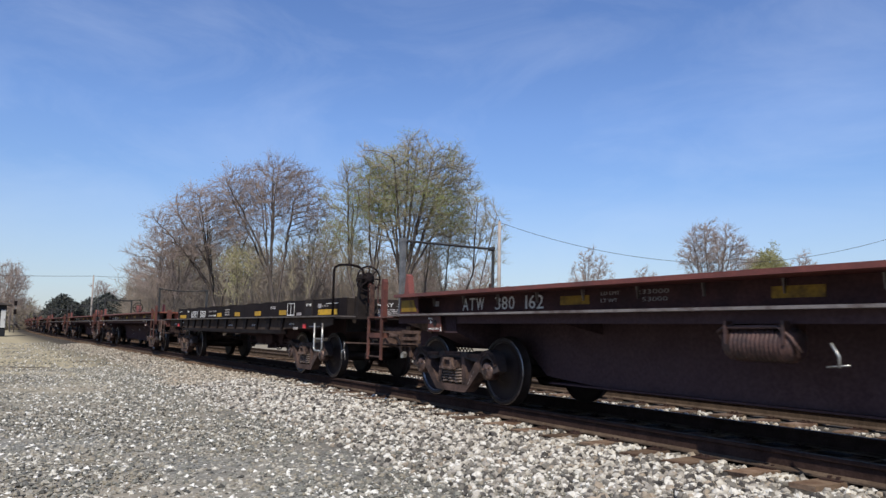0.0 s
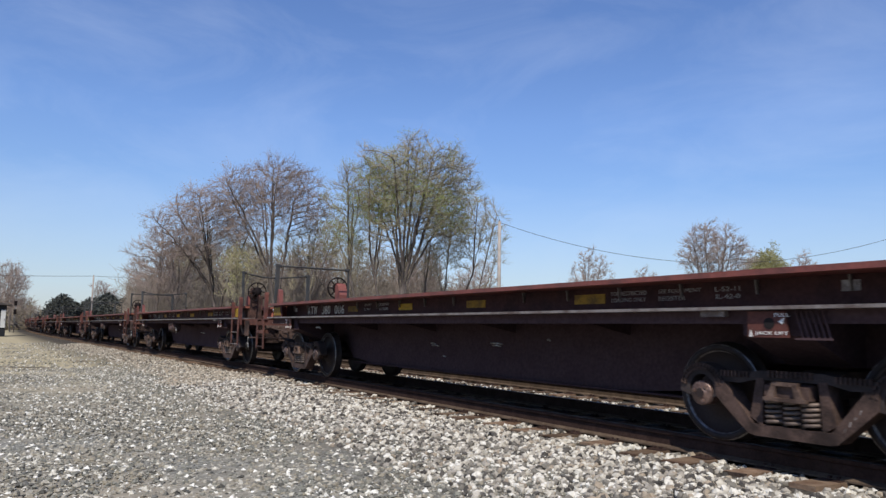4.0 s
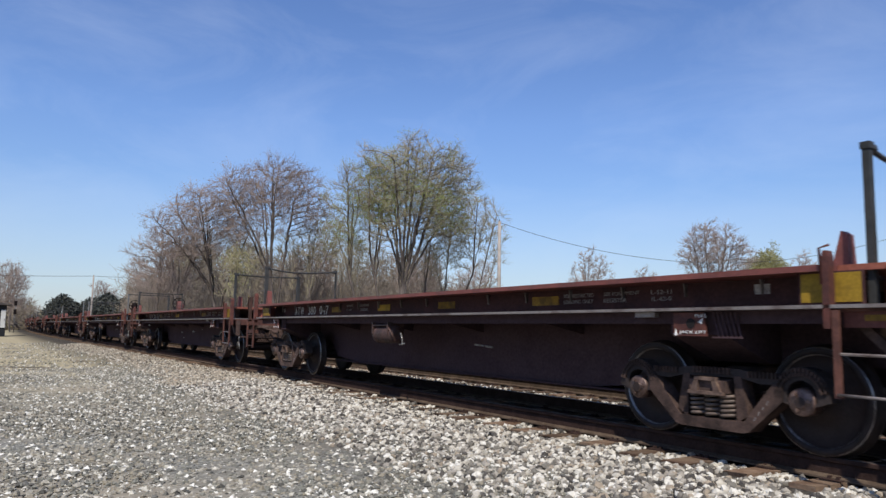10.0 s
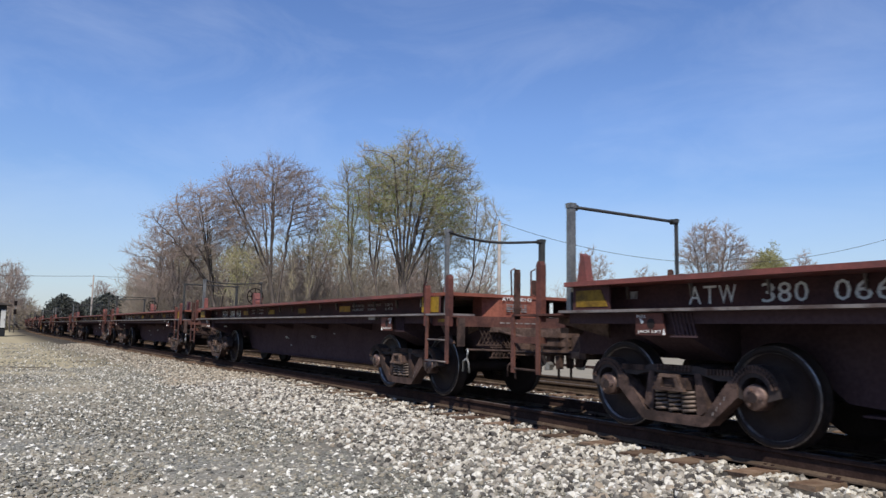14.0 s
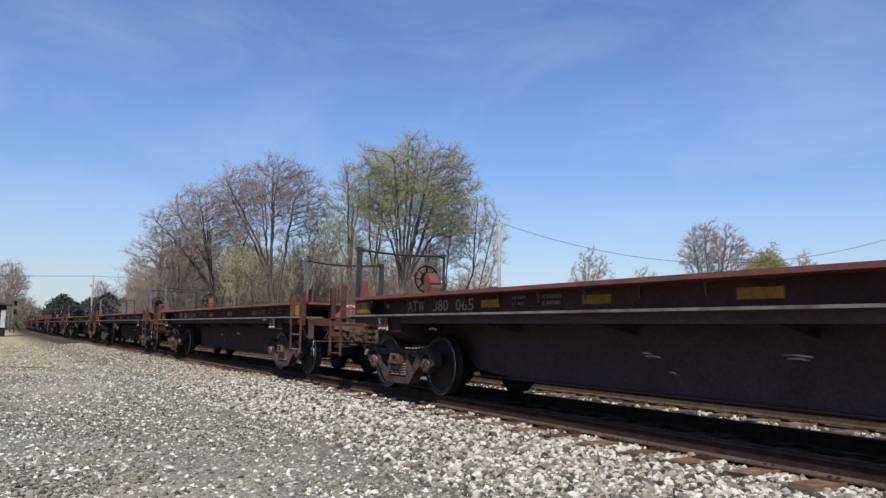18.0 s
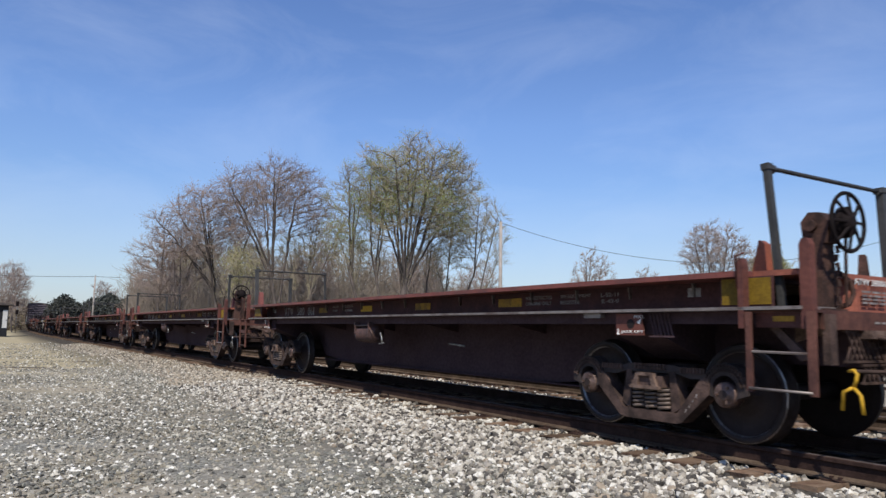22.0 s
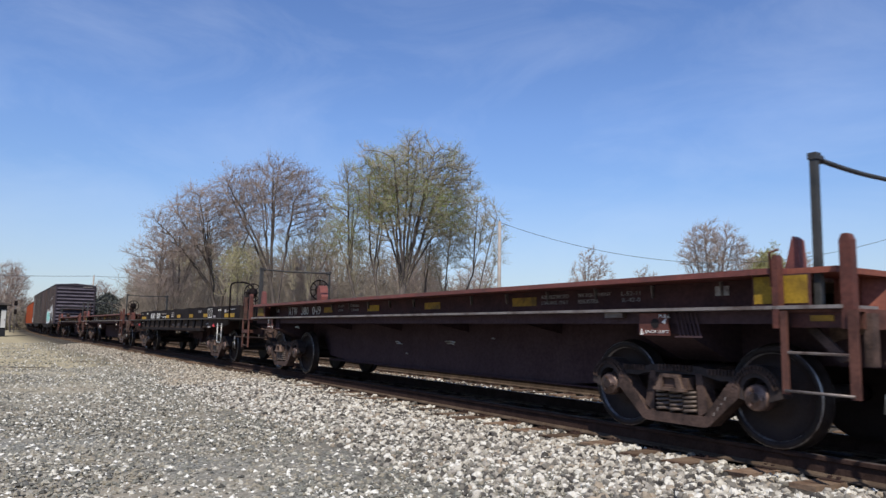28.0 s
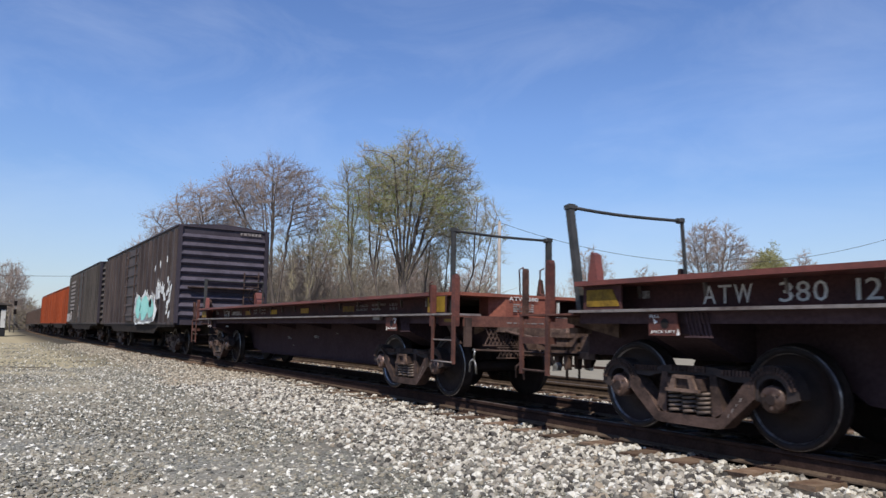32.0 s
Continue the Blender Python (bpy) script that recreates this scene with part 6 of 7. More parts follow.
def colonise(seed, lobes, stems, step=0.42, per_m3=8.0, kill=0.42, reach=3.0, boughs=9):
    """Grow a branching skeleton from the boles into the crown's lobes: node places, parents and thicknesses.
    lobes: (x, z, half width, half height); stems: (foot x, head x, head y, head z)."""
    rg = np.random.default_rng(seed)
    goal = []
    for lx, lz, rx, rz in lobes:
        n = int(per_m3 * 4.19 * rx * rx * 0.85 * rz)
        d = rg.normal(size=(n, 3))
        d /= np.linalg.norm(d, axis=1, keepdims=True)
        rough = np.array([1 + 0.55 * noise.noise(Vector(k) * 2.3 + Vector((seed, lx, lz))) for k in d])
        d *= (rg.random(n) ** 0.42 * rough)[:, None]
        goal.append(d * (rx, rx * 0.85, rz) + (lx, 0, lz))
    goal = np.concatenate(goal)
    pos, parent = [], []
    for x0, x1, y1, z1 in stems:
        n, last = max(4, int(z1 / step)), -1
        bend1 = rg.normal(0, 0.16, 2)
        for i in range(n + 1):
            f = i / n
            sway = math.sin(f * math.pi) * bend1
            pos.append(np.array((x0 + (x1 - x0) * f ** 1.35 + sway[0], y1 * f + sway[1], -0.4 + (z1 + 0.4) * f)))
            parent.append(last)
            last = len(pos) - 1
    # scaffold boughs curve up and outwards from the boles' heads
    weight = np.array([rx * rx * rz for _, _, rx, rz in lobes])
    roots = [i for i in range(len(pos)) if pos[i][2] > 0.62 * max(st[3] for st in stems)]
    for b in range(boughs):
        lx, lz, rx, rz = lobes[b % len(lobes)] if b < len(lobes) else lobes[rg.choice(len(lobes), p=weight / weight.sum())]
        k = rg.normal(size=3)
        k /= np.linalg.norm(k)
        end = np.array((lx, 0, lz)) + k * (rx * 0.72, rx * 0.7, rz * 0.55) + (0, 0, rz * 0.3)
        near_by = sorted(roots, key=lambda i: abs(pos[i][0] - end[0]) + rg.random() * 1.6)
        last = near_by[0]
        start = pos[last]
        span = np.linalg.norm(end - start)
        ctrl = start + (end - start) * 0.42 * (1, 1, 0.5) + (0, 0, span * 0.26)
        n = max(3, int(span / step))
        for i in range(1, n + 1):
            f = i / n
            p = start * (1 - f) ** 2 + ctrl * 2 * f * (1 - f) + end * f * f
            pos.append(p + rg.normal(0, 0.03, 3))
            parent.append(last)
            last = len(pos) - 1
    kids = collections.Counter(parent)
    near = np.full(len(goal), 1e9)
    who = np.zeros(len(goal), dtype=int)
    alive = np.ones(len(goal), dtype=bool)
    fresh = list(range(len(pos)))
    for turn in range(110):
        p = np.array([pos[i] for i in fresh])
        dist = np.linalg.norm(goal[:, None] - p[None], axis=2)
        k = dist.argmin(1)
        best = dist[np.arange(len(goal)), k]
        better = best < near
        near, who = np.where(better, best, near), np.where(better, np.array(fresh)[k], who)
        alive &= near > kill
        act = alive & (near < reach)
        if not act.any():
            act = alive
        if not act.any():
            break
        pull = collections.defaultdict(lambda: np.zeros(3))
        for j in np.nonzero(act)[0]:
            pull[who[j]] += (goal[j] - pos[who[j]]) / near[j]
        fresh = []
        for i, v in pull.items():
            if kids[i] >= 3:
                alive[(who == i) & act] = False
                continue
            v = v / max(np.linalg.norm(v), 1e-6)
            back = pos[i] - pos[parent[i]] if parent[i] >= 0 else np.array((0, 0, step))
            v = v + 0.35 * back / max(np.linalg.norm(back), 1e-6) + (0, 0, 0.3) + rg.normal(0, 0.12, 3)
            pos.append(pos[i] + v / np.linalg.norm(v) * step)
            parent.append(i)
            kids[i] += 1
            fresh.append(len(pos) - 1)
        if not fresh or len(pos) > 12000:
            break
    pos = np.array(pos)
    thick = np.zeros(len(pos))
    for i in range(len(pos) - 1, -1, -1):
        thick[i] = max(thick[i], 0.011 ** 2.3)
        if parent[i] >= 0:
            thick[parent[i]] += thick[i]
    return pos, parent, thick ** (1 / 2.3)


def grow(seed, lobes, stems, cut=0.017, sprays=9, reachy=0.85, girth=1.35, **more):
    """Boughs, twigs and twig tips of a tree."""
    pos, parent, thick = colonise(seed, lobes, stems, **more)
    rg = np.random.default_rng(seed + 500)
    limbs, twigs, tips = [], [], []
    for i, q in enumerate(parent):
        if q < 0:
            continue
        ra, rb = thick[q] * girth, thick[i] * girth
        ra = min(ra, rb * 1.35)
        (limbs if rb > cut else twigs).append((tuple(pos[q]), tuple(pos[i]), ra, rb))
        if thick[i] < 0.034:
            d = pos[i] - pos[q]
            d /= np.linalg.norm(d)
            for k in range(sprays):
                e = d * 0.9 + rg.normal(0, 0.42, 3) + (0, 0, 0.3)
                e *= reachy * rg.uniform(0.35, 1.1) / np.linalg.norm(e)
                mid = pos[i] + e * 0.5 + rg.normal(0, 0.05, 3)
                end = pos[i] + e + rg.normal(0, 0.1, 3)
                twigs += [(tuple(pos[i]), tuple(mid), 0.0085, 0.0075), (tuple(mid), tuple(end), 0.0075, 0.005)]
                tips.append(tuple(end))
    return limbs, twigs, tips


def flakes(pts, per, size, jitter, seed):
    """Small leaf cards round points, each a bent pair of triangles."""
    rg = np.random.default_rng(seed)
    p = np.repeat(np.array(pts), per, axis=0)
    n = len(p)
    p = p + rg.normal(0, jitter, (n, 3))
    a, b = rg.normal(size=(n, 3)), rg.normal(size=(n, 3))
    a /= np.linalg.norm(a, axis=1, keepdims=True)
    b -= (a * b).sum(1, keepdims=True) * a
    b /= np.linalg.norm(b, axis=1, keepdims=True)
    s = size * rg.uniform(0.6, 1.3, (n, 1))
    v = np.stack([p - a * s, p + b * s * 0.5, p + a * s, p - b * s * 0.5], 1).reshape(-1, 3)
    return v, np.arange(4 * n).reshape(n, 4)


def tree(label, m, seed, lobes, stems, twig, leaf=None, per=1, leafsize=0.05, group="", low=0.0, clump=0.0, bark=None, **more):
    t = thing("tree", label, "tree", group, m)
    limbs, twigs, tips = grow(seed, lobes, stems, **more)
    boles = [q for q in limbs if q[3] > 0.1]
    if boles:
        part("trunk", raw_mesh("trunk", *tubes(boles, 7), bark or M_BARK, True), None, t)
    boughs = [q for q in limbs if q[3] <= 0.1]
    if boughs:
        tagged(part("bough", raw_mesh("bough", *tubes(boughs, 4), bark or M_BARK, True), None, t), kind="stuff")
    tagged(part("crown", raw_mesh("crown", *tubes(twigs, 3), twig), None, t), kind="stuff")
    if leaf:
        tips = [p for p in tips if p[2] > low]
        if clump:
            tips = [p for p in tips if noise.noise(Vector(p) * 0.4 + Vector((seed, 0, 0))) + 0.35 * noise.noise(Vector(p) * 1.7) > 0.55 - clump]
        tagged(part("foliage", raw_mesh("foliage", *flakes(tips, per, leafsize, 0.16, seed), leaf), None, t), kind="stuff")
    return t


def bearing(u):
    """Direction on the ground of a fraction u (0 to 1) across the view."""
    half = math.tan(radians(63.48) / 2)
    a = radians(-58.15) + math.atan((2 * u - 1) * half / math.cos(radians(6.5)))
    return math.sin(a), math.cos(a)


def spot(u, dist, z=-0.36, turn=None):
    """A place on the ground; without turn, local x runs across the line of sight."""
    d = bearing(u)
    return pose(d[0] * dist, d[1] * dist, z, 0, 0, -math.degrees(math.atan2(d[0], d[1])) if turn is None else turn)


def across(x):
    return x / 1568.0


G = "bare spring trees beyond the tracks"
# the tall leafing pair: a stout bole and one that leans away from it, then the many-stemmed tree beside them
tree("tall spreading tree with first olive-green leaves", spot(across(708), 56), 5,
     [(1.3, 12.2, 4.3, 3.9), (3.7, 13.0, 2.3, 2.6), (0.5, 15.0, 1.4, 1.7), (-0.5, 10.2, 2.4, 2.4), (3.2, 9.8, 2.0, 1.8)],
     [(0.0, 0.35, 0.2, 5.0)], M_TWIGG, M_BUD, 2, 0.05, G, 9.0, 0.6, boughs=13, girth=1.6)
tree("leaning tree with fresh yellow-green twigs", spot(across(684), 57), 62,
     [(-2.1, 11.6, 2.7, 2.9), (-3.3, 8.6, 1.9, 1.9), (-0.8, 13.3, 2.0, 1.9)],
     [(0.0, -1.3, 0.3, 7.4), (-1.6, -3.0, -0.4, 6.0)], M_TWIGG, M_BUD, 2, 0.055, G, 7.0, 0.7)
tree("broad many-stemmed tree with pale olive twigs", spot(across(775), 60), 21,
     [(3.2, 10.2, 2.4, 2.6), (1.0, 8.9, 2.6, 2.8), (4.3, 8.2, 1.5, 2.2), (-0.6, 7.2, 1.8, 2.0)],
     [(-0.6, -1.2, 0.3, 5.0), (0.2, 0.8, -0.4, 5.5), (0.9, 3.0, 0.5, 6.2), (1.3, 4.2, -0.2, 5.4)], M_TWIGG, M_BUD, 1, 0.05, G, 9.0, 0.5, girth=1.0)
tree("bare broad tree with dark limbs and reddish twigs", spot(across(498), 58), 9,
     [(-0.3, 11.8, 3.2, 2.6), (-3.2, 11.5, 2.5, 2.1), (2.1, 10.6, 1.9, 2.2), (0.2, 13.4, 1.8, 1.1), (-2.1, 9.2, 2.3, 1.5)],
     [(0.0, 0.1, 0.1, 5.2), (-0.1, -1.0, -0.4, 6.2)], M_TWIG, M_BUDR, 1, 0.05, G, 8.0)
tree("bare grey tree with dark forked limbs", spot(across(386), 60), 14,
     [(-1.7, 10.0, 2.7, 2.1), (-3.8, 8.9, 1.8, 1.7), (0.3, 9.8, 2.1, 2.1), (-1.8, 7.6, 2.9, 1.4), (1.6, 8.4, 1.5, 1.6)],
     [(0.0, -0.4, 0.2, 4.6), (0.05, 0.6, -0.3, 4.9)], M_TWIG, M_BUDR, 1, 0.05, G, 6.0)
c3 = tree("slim bare tree with grey twigs", spot(across(302), 62), 31,
          [(-0.8, 6.6, 2.2, 2.2), (0.9, 7.2, 1.9, 2.4), (0.1, 4.4, 2.3, 1.5)],
          [(-0.3, -0.9, 0.1, 3.4), (0.2, 0.8, -0.2, 3.8)], M_TWIG, None, group=G, bark=M_HAZEBARK)
c4 = tree("forked bare tree with thin pale twigs", spot(across(534), 59), 77,
          [(1.2, 8.2, 1.9, 1.9), (-1.0, 7.8, 1.5, 1.5), (2.6, 9.0, 1.4, 1.6)],
          [(0.0, 0.9, 0.2, 5.2), (-0.05, -0.7, 0.0, 5.0)], M_TWIGG, None, group=G, girth=1.0, bark=M_HAZEBARK)
tree("young tree in fresh yellow-green leaf", spot(across(424), 57), 53, [(0.0, 5.7, 1.3, 1.3), (-0.4, 4.4, 0.9, 0.9)], [(0.0, 0.0, 0.0, 3.6)], M_TWIGG, M_SHRUB, 2, 0.07, G, clump=0.8)
copy_thing(c3, spot(across(560), 66, turn=130))
copy_thing(c4, spot(across(618), 70, turn=60))
copy_thing(c4, spot(across(446), 72, turn=200))
copy_thing(c4, spot(across(338), 70, turn=20) @ Matrix.Scale(0.95, 4))
copy_thing(c3, spot(across(290), 74, turn=75) @ Matrix.Scale(0.92, 4))
copy_thing(c3, spot(across(842), 74, turn=30) @ Matrix.Scale(0.9, 4))
copy_thing(c3, spot(across(742), 72, turn=10))
# the row farther off to the right
sp = tree("slender bare poplar with dark twigs", spot(across(1047), 84), 41, [(0.0, 7.9, 1.5, 3.4), (-1.4, 6.8, 1.2, 2.6), (1.5, 7.2, 1.1, 2.9)],
          [(-0.1, -0.5, 0.1, 4.2), (0.1, 0.4, -0.1, 4.6)], M_TWIG, None, group=G, reachy=0.6, sprays=15)
tree("bare round tree with dark limbs", spot(across(1262), 80), 43, [(-0.3, 10.0, 2.5, 3.1), (-1.9, 9.4, 1.5, 2.6), (2.2, 9.2, 1.8, 2.3)],
     [(0.0, -0.5, 0.2, 5.4), (0.1, 0.7, -0.3, 5.6), (-0.1, -1.2, 0.1, 5.8)], M_TWIG, None, group=G, cut=0.014, sprays=16, girth=1.15)
tree("rounded tree in fresh yellow-green leaf", spot(across(1360), 84), 47, [(0.0, 8.2, 1.7, 2.2), (-1.0, 7.2, 1.4, 1.9), (0.9, 7.3, 1.3, 1.9)],
     [(0.0, 0.0, 0.1, 4.6)], M_TWIGG, M_SHRUB, 9, 0.085, G, clump=1.2)
copy_thing(sp, spot(across(1142), 96, turn=50) @ Matrix.Scale(0.9, 4))
copy_thing(sp, spot(across(1425), 92, turn=120))
copy_thing(c3, spot(across(1310), 104, turn=90) @ Matrix.Scale(0.95, 4))
# far left
copy_thing(c3, spot(across(32), 140, turn=10) @ Matrix.Scale(1.12, 4))
copy_thing(c3, spot(across(8), 132, turn=70) @ Matrix.Scale(1.15, 4))
copy_thing(c3, spot(across(190), 150, turn=310))


def thicket():
    """Brush under and behind the trees."""
    r = np.random.default_rng(8)
    segs = []
    for k in range(740):
        u = r.uniform(248, 890)
        d = bearing(across(u))
        dist = r.uniform(60, 92)
        h = r.uniform(2.5, 7.0) * (0.75 if u > 820 else 1.0)
        bx, by = d[0] * dist, d[1] * dist
        for s in range(5):
            a, lean = r.uniform(0, math.tau), r.uniform(0.05, 0.35)
            p = np.array([bx + r.normal(0, 0.3), by + r.normal(0, 0.3), -0.4])
            q = p + np.array([math.cos(a) * lean * h, math.sin(a) * lean * h, h * r.uniform(0.7, 1.0)])
            m = (p + q) / 2 + r.normal(0, 0.12, 3)
            segs += [(tuple(p), tuple(m), 0.03, 0.02), (tuple(m), tuple(q), 0.02, 0.008)]
            for t in range(11):
                f = r.uniform(0.25, 1.0)
                o = p + (q - p) * f
                e = o + np.array([r.normal(0, 0.5), r.normal(0, 0.5), r.uniform(0.2, 0.9)])
                segs.append((tuple(o), tuple(e), 0.012, 0.006))
    return tagged(new("thicket", raw_mesh("thicket", *tubes(segs, 3), M_BRUSH)), "grey-brown leafless brush under the trees", "brush", kind="stuff")


thicket()


def far_woods():
    """A dense belt of leafless wood behind the trees, fading into one mass."""
    r = np.random.default_rng(18)
    segs = []
    for k in range(1500):
        u = r.uniform(236, 872)
        d = bearing(across(u))
        dist = r.uniform(92, 125)
        h = r.uniform(6.0, 12.5) * (0.68 if u > 780 or u < 300 else 1.0)
        o = np.array([d[0] * dist, d[1] * dist, -0.4])
        q = o + np.array([r.normal(0, 0.5), r.normal(0, 0.5), h])
        segs.append((tuple(o), tuple(q), 0.045, 0.02))
        for t in range(30):
            f = r.uniform(0.08, 1.0)
            a = o + (q - o) * f
            e = a + np.array([r.normal(0, 0.9), r.normal(0, 0.9), r.uniform(0.2, 1.4)])
            segs.append((tuple(a), tuple(e), 0.045, 0.018))
    return tagged(new("far_woods", raw_mesh("far_woods", *tubes(segs, 3), M_BRUSH)), "grey-brown belt of leafless woodland", "woods", kind="stuff")


far_woods()


def far_brush():
    """Thin pale brush beyond the second track, reaching out of view."""
    r = np.random.default_rng(38)
    segs = []
    for k in range(420):
        u, dist = r.uniform(960, 1640), r.uniform(92, 115)
        d = bearing(across(u))
        h = r.uniform(5.0, 7.6) + (1.6 if u > 1290 else 0.0) * r.random()
        o = np.array([d[0] * dist, d[1] * dist, -0.4])
        q = o + np.array([r.normal(0, 0.6), r.normal(0, 0.6), h])
        segs.append((tuple(o), tuple(q), 0.035, 0.012))
        for t in range(24):
            a = o + (q - o) * r.uniform(0.3, 1.0)
            e = a + np.array([r.normal(0, 0.6), r.normal(0, 0.6), r.uniform(0.3, 1.3)])
            segs.append((tuple(a), tuple(e), 0.014, 0.007))
    return tagged(new("far_brush", raw_mesh("brush", *tubes(segs, 3), M_TWIG)), "thin pale leafless brush beyond the tracks", "brush", kind="stuff")


far_brush()


def far_bushes():
    """Grey-green bushes and low woods where the line runs out of sight."""
    r = np.random.default_rng(28)
    segs, pts = [], []
    for k in range(330):
        u, dist = r.uniform(-40, 100), r.uniform(165, 230)
        d = bearing(across(u))
        h = r.uniform(3.0, 7.5) * (1.0 if u < 66 else 0.6)
        o = np.array([d[0] * dist, d[1] * dist, -0.5])
        q = o + np.array([r.normal(0, 0.6), r.normal(0, 0.6), h])
        segs.append((tuple(o), tuple(q), 0.09, 0.04))
        for t in range(24):
            a = o + (q - o) * r.uniform(0.05, 1.0)
            e = a + np.array([r.normal(0, 1.0), r.normal(0, 1.0), r.uniform(0.1, 1.3)])
            segs.append((tuple(a), tuple(e), 0.06, 0.025))
            if h < 5.5:
                pts.append(tuple(e))
    t = thing("far_bushes", "grey and green bushes where the line fades", "bushes", kind="stuff")
    part("branches", raw_mesh("branches", *tubes(segs, 3), M_BRUSH), None, t)
    part("foliage", raw_mesh("foliage", *flakes(pts[::3], 2, 0.16, 0.4, 5), M_SHRUB), None, t)


far_bushes()


def conifer(m, seed, h, w, label):
    """A dense dark evergreen, its outline broken by many small sprays."""
    t = thing("conifer", label, "tree", "dark evergreens beside the line", m)
    r = np.random.default_rng(seed)
    bm = bmesh.new()
    rod(bm, (0, 0, -0.3), (0, 0, h * 0.8), 0.16, 7, 0.04)
    part("trunk", bm, M_BARK, t)
    z = r.random(900) ** 0.8
    prof = np.sin(np.clip(z * 0.9 + 0.12, 0, 1) * math.pi) ** 0.6
    a = r.uniform(0, math.tau, 900)
    rad = w * prof * r.uniform(0.55, 1.08, 900)
    c = np.stack([np.cos(a) * rad, np.sin(a) * rad, 0.25 * h + z * h * 0.75], 1)
    part("crown", raw_mesh("crown", *flakes(c, 9, 0.2, 0.22, seed), M_CEDAR), None, t)
    return t


cf = conifer(spot(across(120), 130), 1, 5.7, 2.5, "dark rounded evergreen tree")
copy_thing(cf, spot(across(143), 134, turn=40) @ Matrix.Scale(0.8, 4))
copy_thing(cf, spot(across(170), 132, turn=90) @ Matrix.Scale(0.95, 4))
copy_thing(cf, spot(across(197), 128, turn=150) @ Matrix.Scale(1.06, 4))
copy_thing(cf, spot(across(226), 126, turn=220) @ Matrix.Scale(0.95, 4))


# ---- poles and wires ----
def utility_pole(m, h, label):
    t = thing("utility_pole", label, "pole", "", m)
    bm = bmesh.new()
    rod(bm, (0, 0, -0.5), (0, 0, h), 0.16, 10, 0.11)
    part("pole", bm, M_WOODP, t)
    bm = bmesh.new()
    rod(bm, (0, 0, h - 0.02), (0, 0, h + 0.16), 0.05, 8, 0.03)
    part("insulator", bm, M_WIRE, t)
    return t


def wire(p, q, sag, r=0.018, label="thin dark overhead cable"):
    bm = bmesh.new()
    p, q = Vector(p), Vector(q)
    pts = [p.lerp(q, k / 24) + Vector((0, 0, -sag * 4 * (k / 24) * (1 - k / 24))) for k in range(25)]
    pipe(bm, pts, r, 5)
    return solid("overhead_cable", bm, M_WIRE, label, "cable", "overhead cables")


def point(u, v, dist):
    """A place dist metres away in plan, seen u across and v down the view."""
    half = math.tan(radians(63.48) / 2)
    m = view(-58.15, 6.557, 1.042).to_3x3()
    w = m @ Vector(((2 * u / 1568 - 1) * half, (882 - 2 * v) / 1568 * half, -1))
    return Vector(EYE) + w * (dist / math.hypot(w.x, w.y))


top = point(884, 392, 51)
utility_pole(Matrix.Translation((top.x, top.y, -0.36)), top.z + 0.36, "weathered wooden utility pole behind the train")
wire(point(884, 394, 51), point(1640, 400, 66), 2.9)
top2 = point(166, 488, 125)
utility_pole(Matrix.Translation((top2.x, top2.y, -0.4)), top2.z + 0.4, "thin distant utility pole")
wire(point(166, 489, 125), point(-420, 464, 115), 0.5, 0.03)
wire(point(166, 489, 125), point(700, 500, 125), 0.4, 0.03)


# ---- far left: signal and parked van ----
def signal():
    p = point(28, 537, 125)
    t = thing("rail_signal", "black two-head railway signal on a mast", "signal", "", Matrix.Translation((p.x, p.y, -0.42)) @ pose(0, 0, 0, 0, 0, 90))
    bm = bmesh.new()
    rod(bm, (0, 0, 0), (0, 0, p.z + 1.0), 0.05, 8)
    part("mast", bm, M_GALV, t)
    for dz in (0.42, -0.85):
        bm = bmesh.new()
        box(bm, -0.2, 0.2, -0.2, 0.0, p.z + dz - 0.36, p.z + dz + 0.36)
        bevelled(bm, 0.05)
        hd = part("signal_head", bm, M_BLACK, t)
        bm = bmesh.new()
        rod(bm, (0, -0.2, p.z + dz), (0, -0.36, p.z + dz + 0.02), 0.14, 10)
        part("hood", bm, M_BLACK, hd)
    return t


signal()


def trackside_shed():
    t = thing("trackside_shed", "dark trackside shed with a grey roof and white door", "shed", "", pose(-90, 0, -0.42, 0, 0, 0))
    bm = bmesh.new()
    box(bm, -4.0, 0, -2.6, 1.08, 0, 3.35)
    bevelled(bm, 0.04)
    wall = part("wall", bm, M_VAN, t)
    for k in range(6):
        b2 = bmesh.new()
        box(b2, 0, 0.03, -2.5 + k * 0.6, -2.44 + k * 0.6, 0.1, 3.3)
        part("batten", b2, M_VAN, wall)
    bm = bmesh.new()
    plate(bm, [(-3.0, 3.36), (1.5, 3.36), (1.5, 3.50), (-0.7, 3.75), (-3.0, 3.50)], -4.4, 0.5, "x")
    part("roof", bm, M_BOXGREY, t, "grey roof with a deep overhang")
    bm = bmesh.new()
    box(bm, 0.035, 0.08, 0.58, 1.02, 0.95, 2.85)
    bevelled(bm, 0.01)
    door = part("door", bm, M_BLDG, t, "white door")
    bm = bmesh.new()
    box(bm, 0.08, 0.1, 0.9, 0.96, 1.7, 1.85)
    part("handle", bm, M_CAST, door)
    return t


trackside_shed()


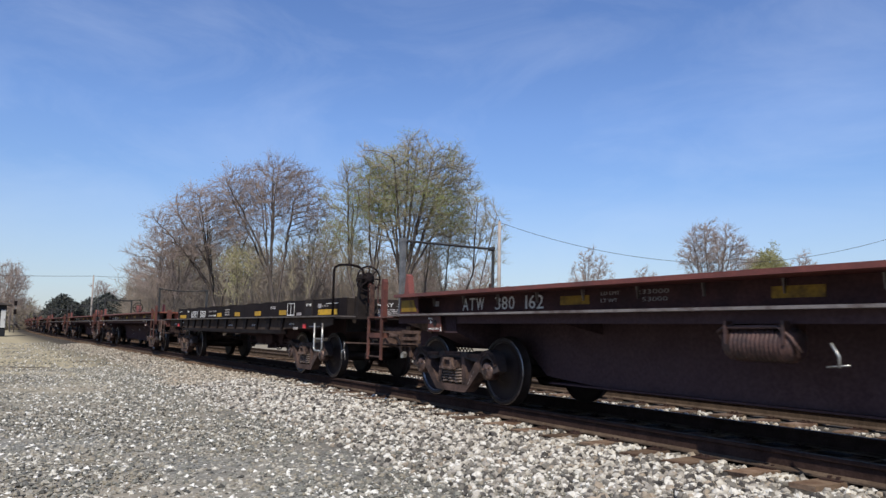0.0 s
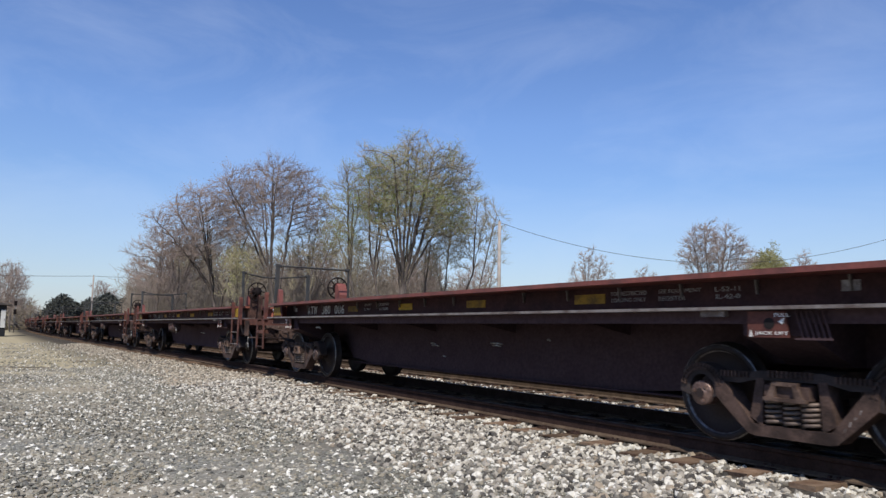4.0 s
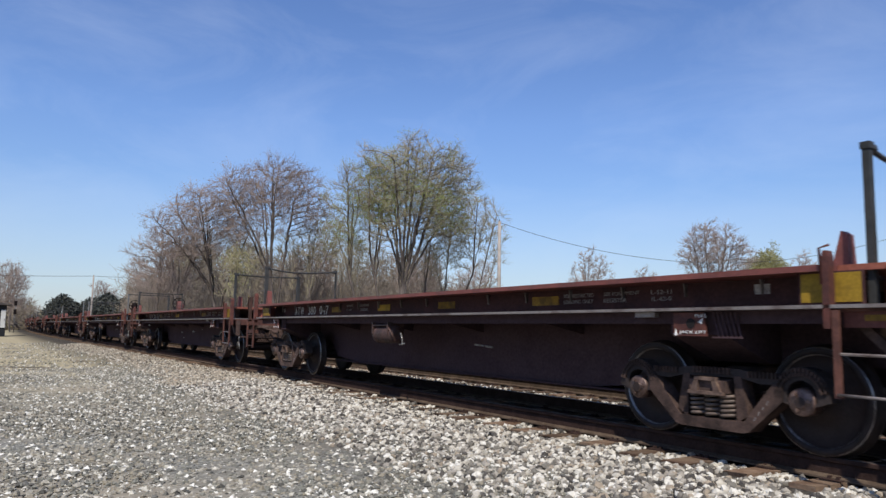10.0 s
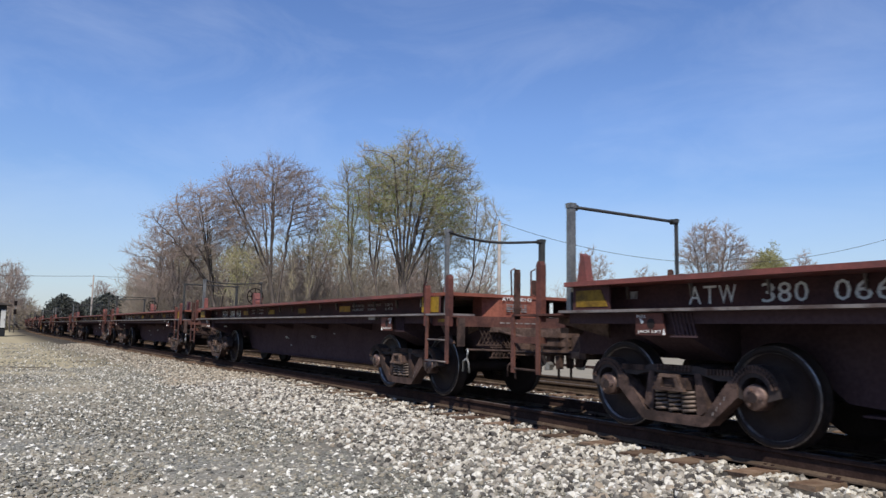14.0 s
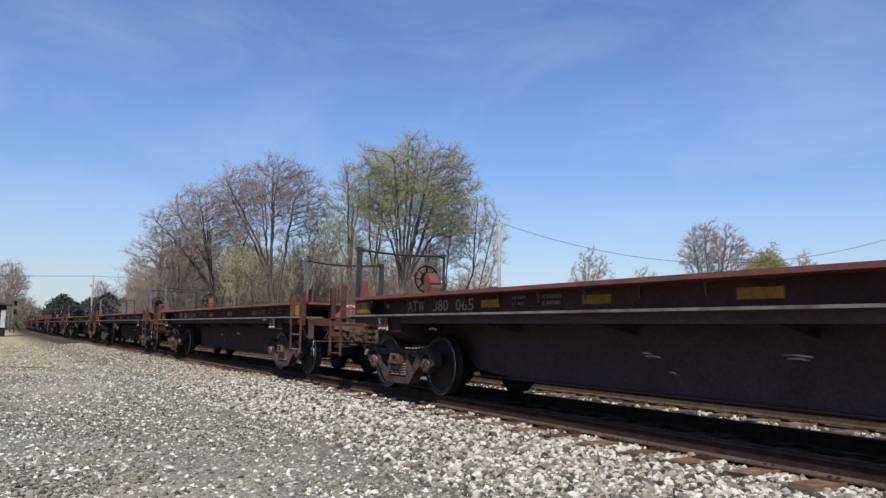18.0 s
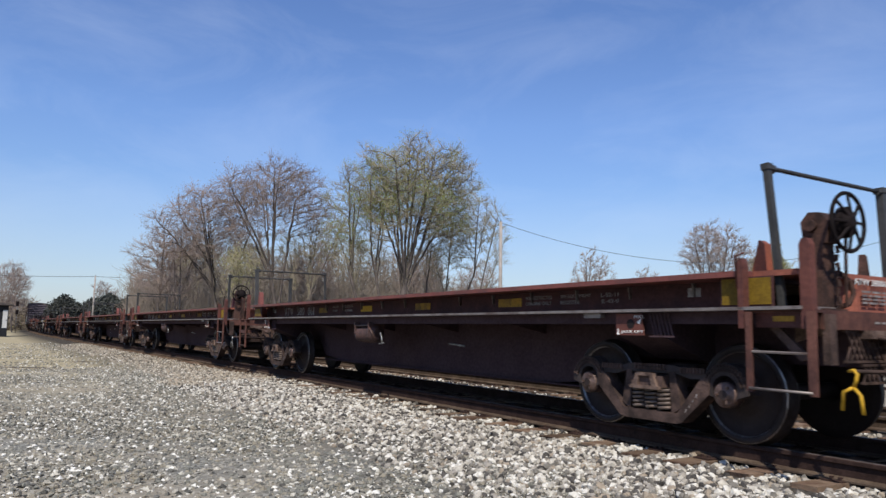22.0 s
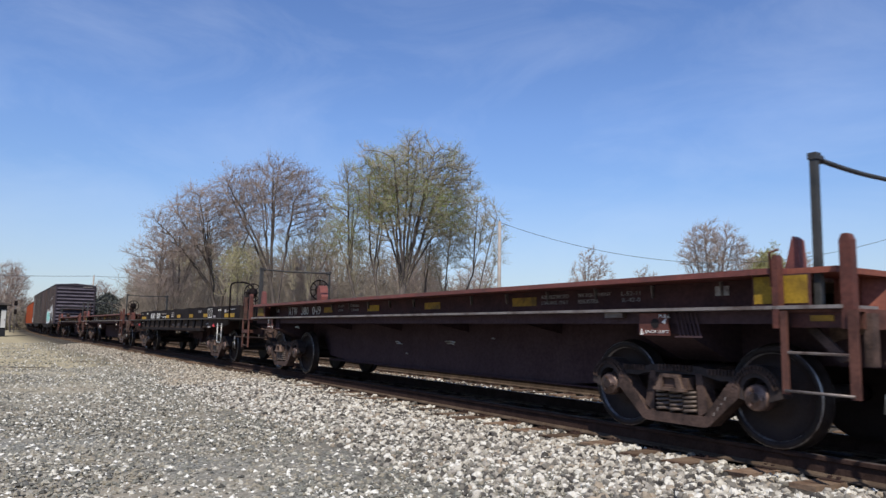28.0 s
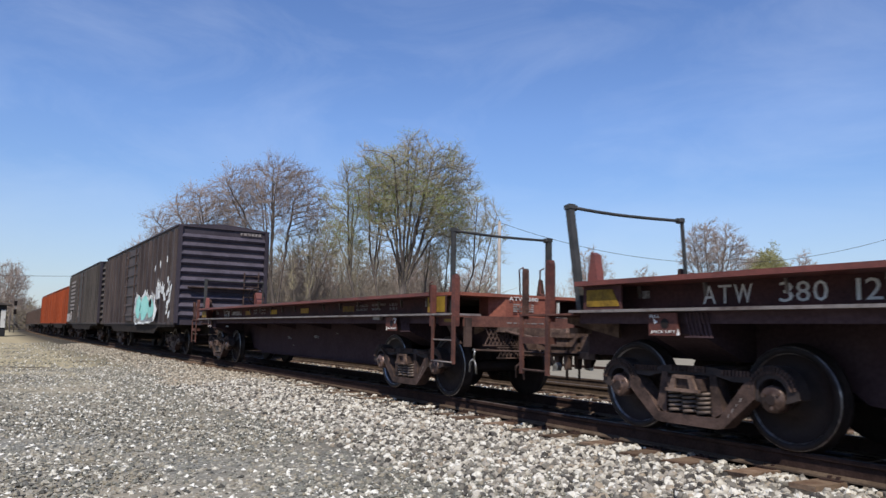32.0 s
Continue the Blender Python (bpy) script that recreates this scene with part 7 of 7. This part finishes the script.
def far_shed():
    """A long low building with a white roof edge, seen through the gaps."""
    a, b = point(1040, 528, 92), point(1700, 520, 75)
    d = Vector((b.x - a.x, b.y - a.y, 0))
    t = thing("low_building", "long low building with a white roof edge", "building", "", Matrix.Translation((a.x, a.y, -0.36)) @ pose(0, 0, 0, 0, 0, math.degrees(math.atan2(d.y, d.x))))
    L, h = d.length, a.z + 0.36
    bm = bmesh.new()
    box(bm, 0, L, 0, 9, 0, h - 0.55)
    part("wall", bm, M_BOXGREY, t)
    bm = bmesh.new()
    plate(bm, [(-0.4, h - 0.55), (9.4, h - 0.55), (9.4, h - 0.2), (4.5, h + 0.25), (-0.4, h - 0.05)], -0.4, L + 0.4, "x")
    part("roof", bm, M_BLDG, t, "white roof")
    return t


far_shed()


# ---- fallen sticks on the gravel ----
def stick(u, v, length, turn, seed):
    """A dead stick lying on the yard."""
    half = math.tan(radians(63.48) / 2)
    w = view(-58.15, 6.557, 1.042).to_3x3() @ Vector(((2 * u / 1568 - 1) * half, (882 - 2 * v) / 1568 * half, -1))
    k = (0.987 + 0.37) / -w.z
    r, bm = random.Random(seed), bmesh.new()
    pts = [(length * (i / 6 - 0.5), r.gauss(0, length * 0.03), 0.02 + abs(r.gauss(0, 0.012))) for i in range(7)]
    pipe(bm, pts, 0.012, 5)
    rod(bm, pts[3], (pts[3][0] + length * 0.2, pts[3][1] + length * 0.12, 0.05), 0.008, 5, 0.004)
    solid("stick", bm, M_BARK, "dark dead stick lying on gravel", "stick", "sticks on the gravel", m=pose(w.x * k, w.y * k, -0.385, 0, 0, turn))


for u, v, length, turn, seed in ((40, 651, 1.6, 60, 1), (346, 656, 0.6, 50, 2), (905, 746, 0.35, 40, 3), (140, 640, 0.9, 35, 4)):
    stick(u, v, length, turn, seed)


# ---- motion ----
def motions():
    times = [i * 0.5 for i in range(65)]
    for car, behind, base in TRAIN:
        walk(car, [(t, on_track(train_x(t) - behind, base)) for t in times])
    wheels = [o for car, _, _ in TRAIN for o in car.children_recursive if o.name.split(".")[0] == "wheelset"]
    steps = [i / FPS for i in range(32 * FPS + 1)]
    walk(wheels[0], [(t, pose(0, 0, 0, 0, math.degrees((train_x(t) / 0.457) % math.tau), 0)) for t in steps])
    action, slot = wheels[0].animation_data.action, wheels[0].animation_data.action_slot
    for w in wheels[1:]:
        w.rotation_mode = "QUATERNION"
        w.animation_data_create().action = action
        w.animation_data.action_slot = slot


motions()
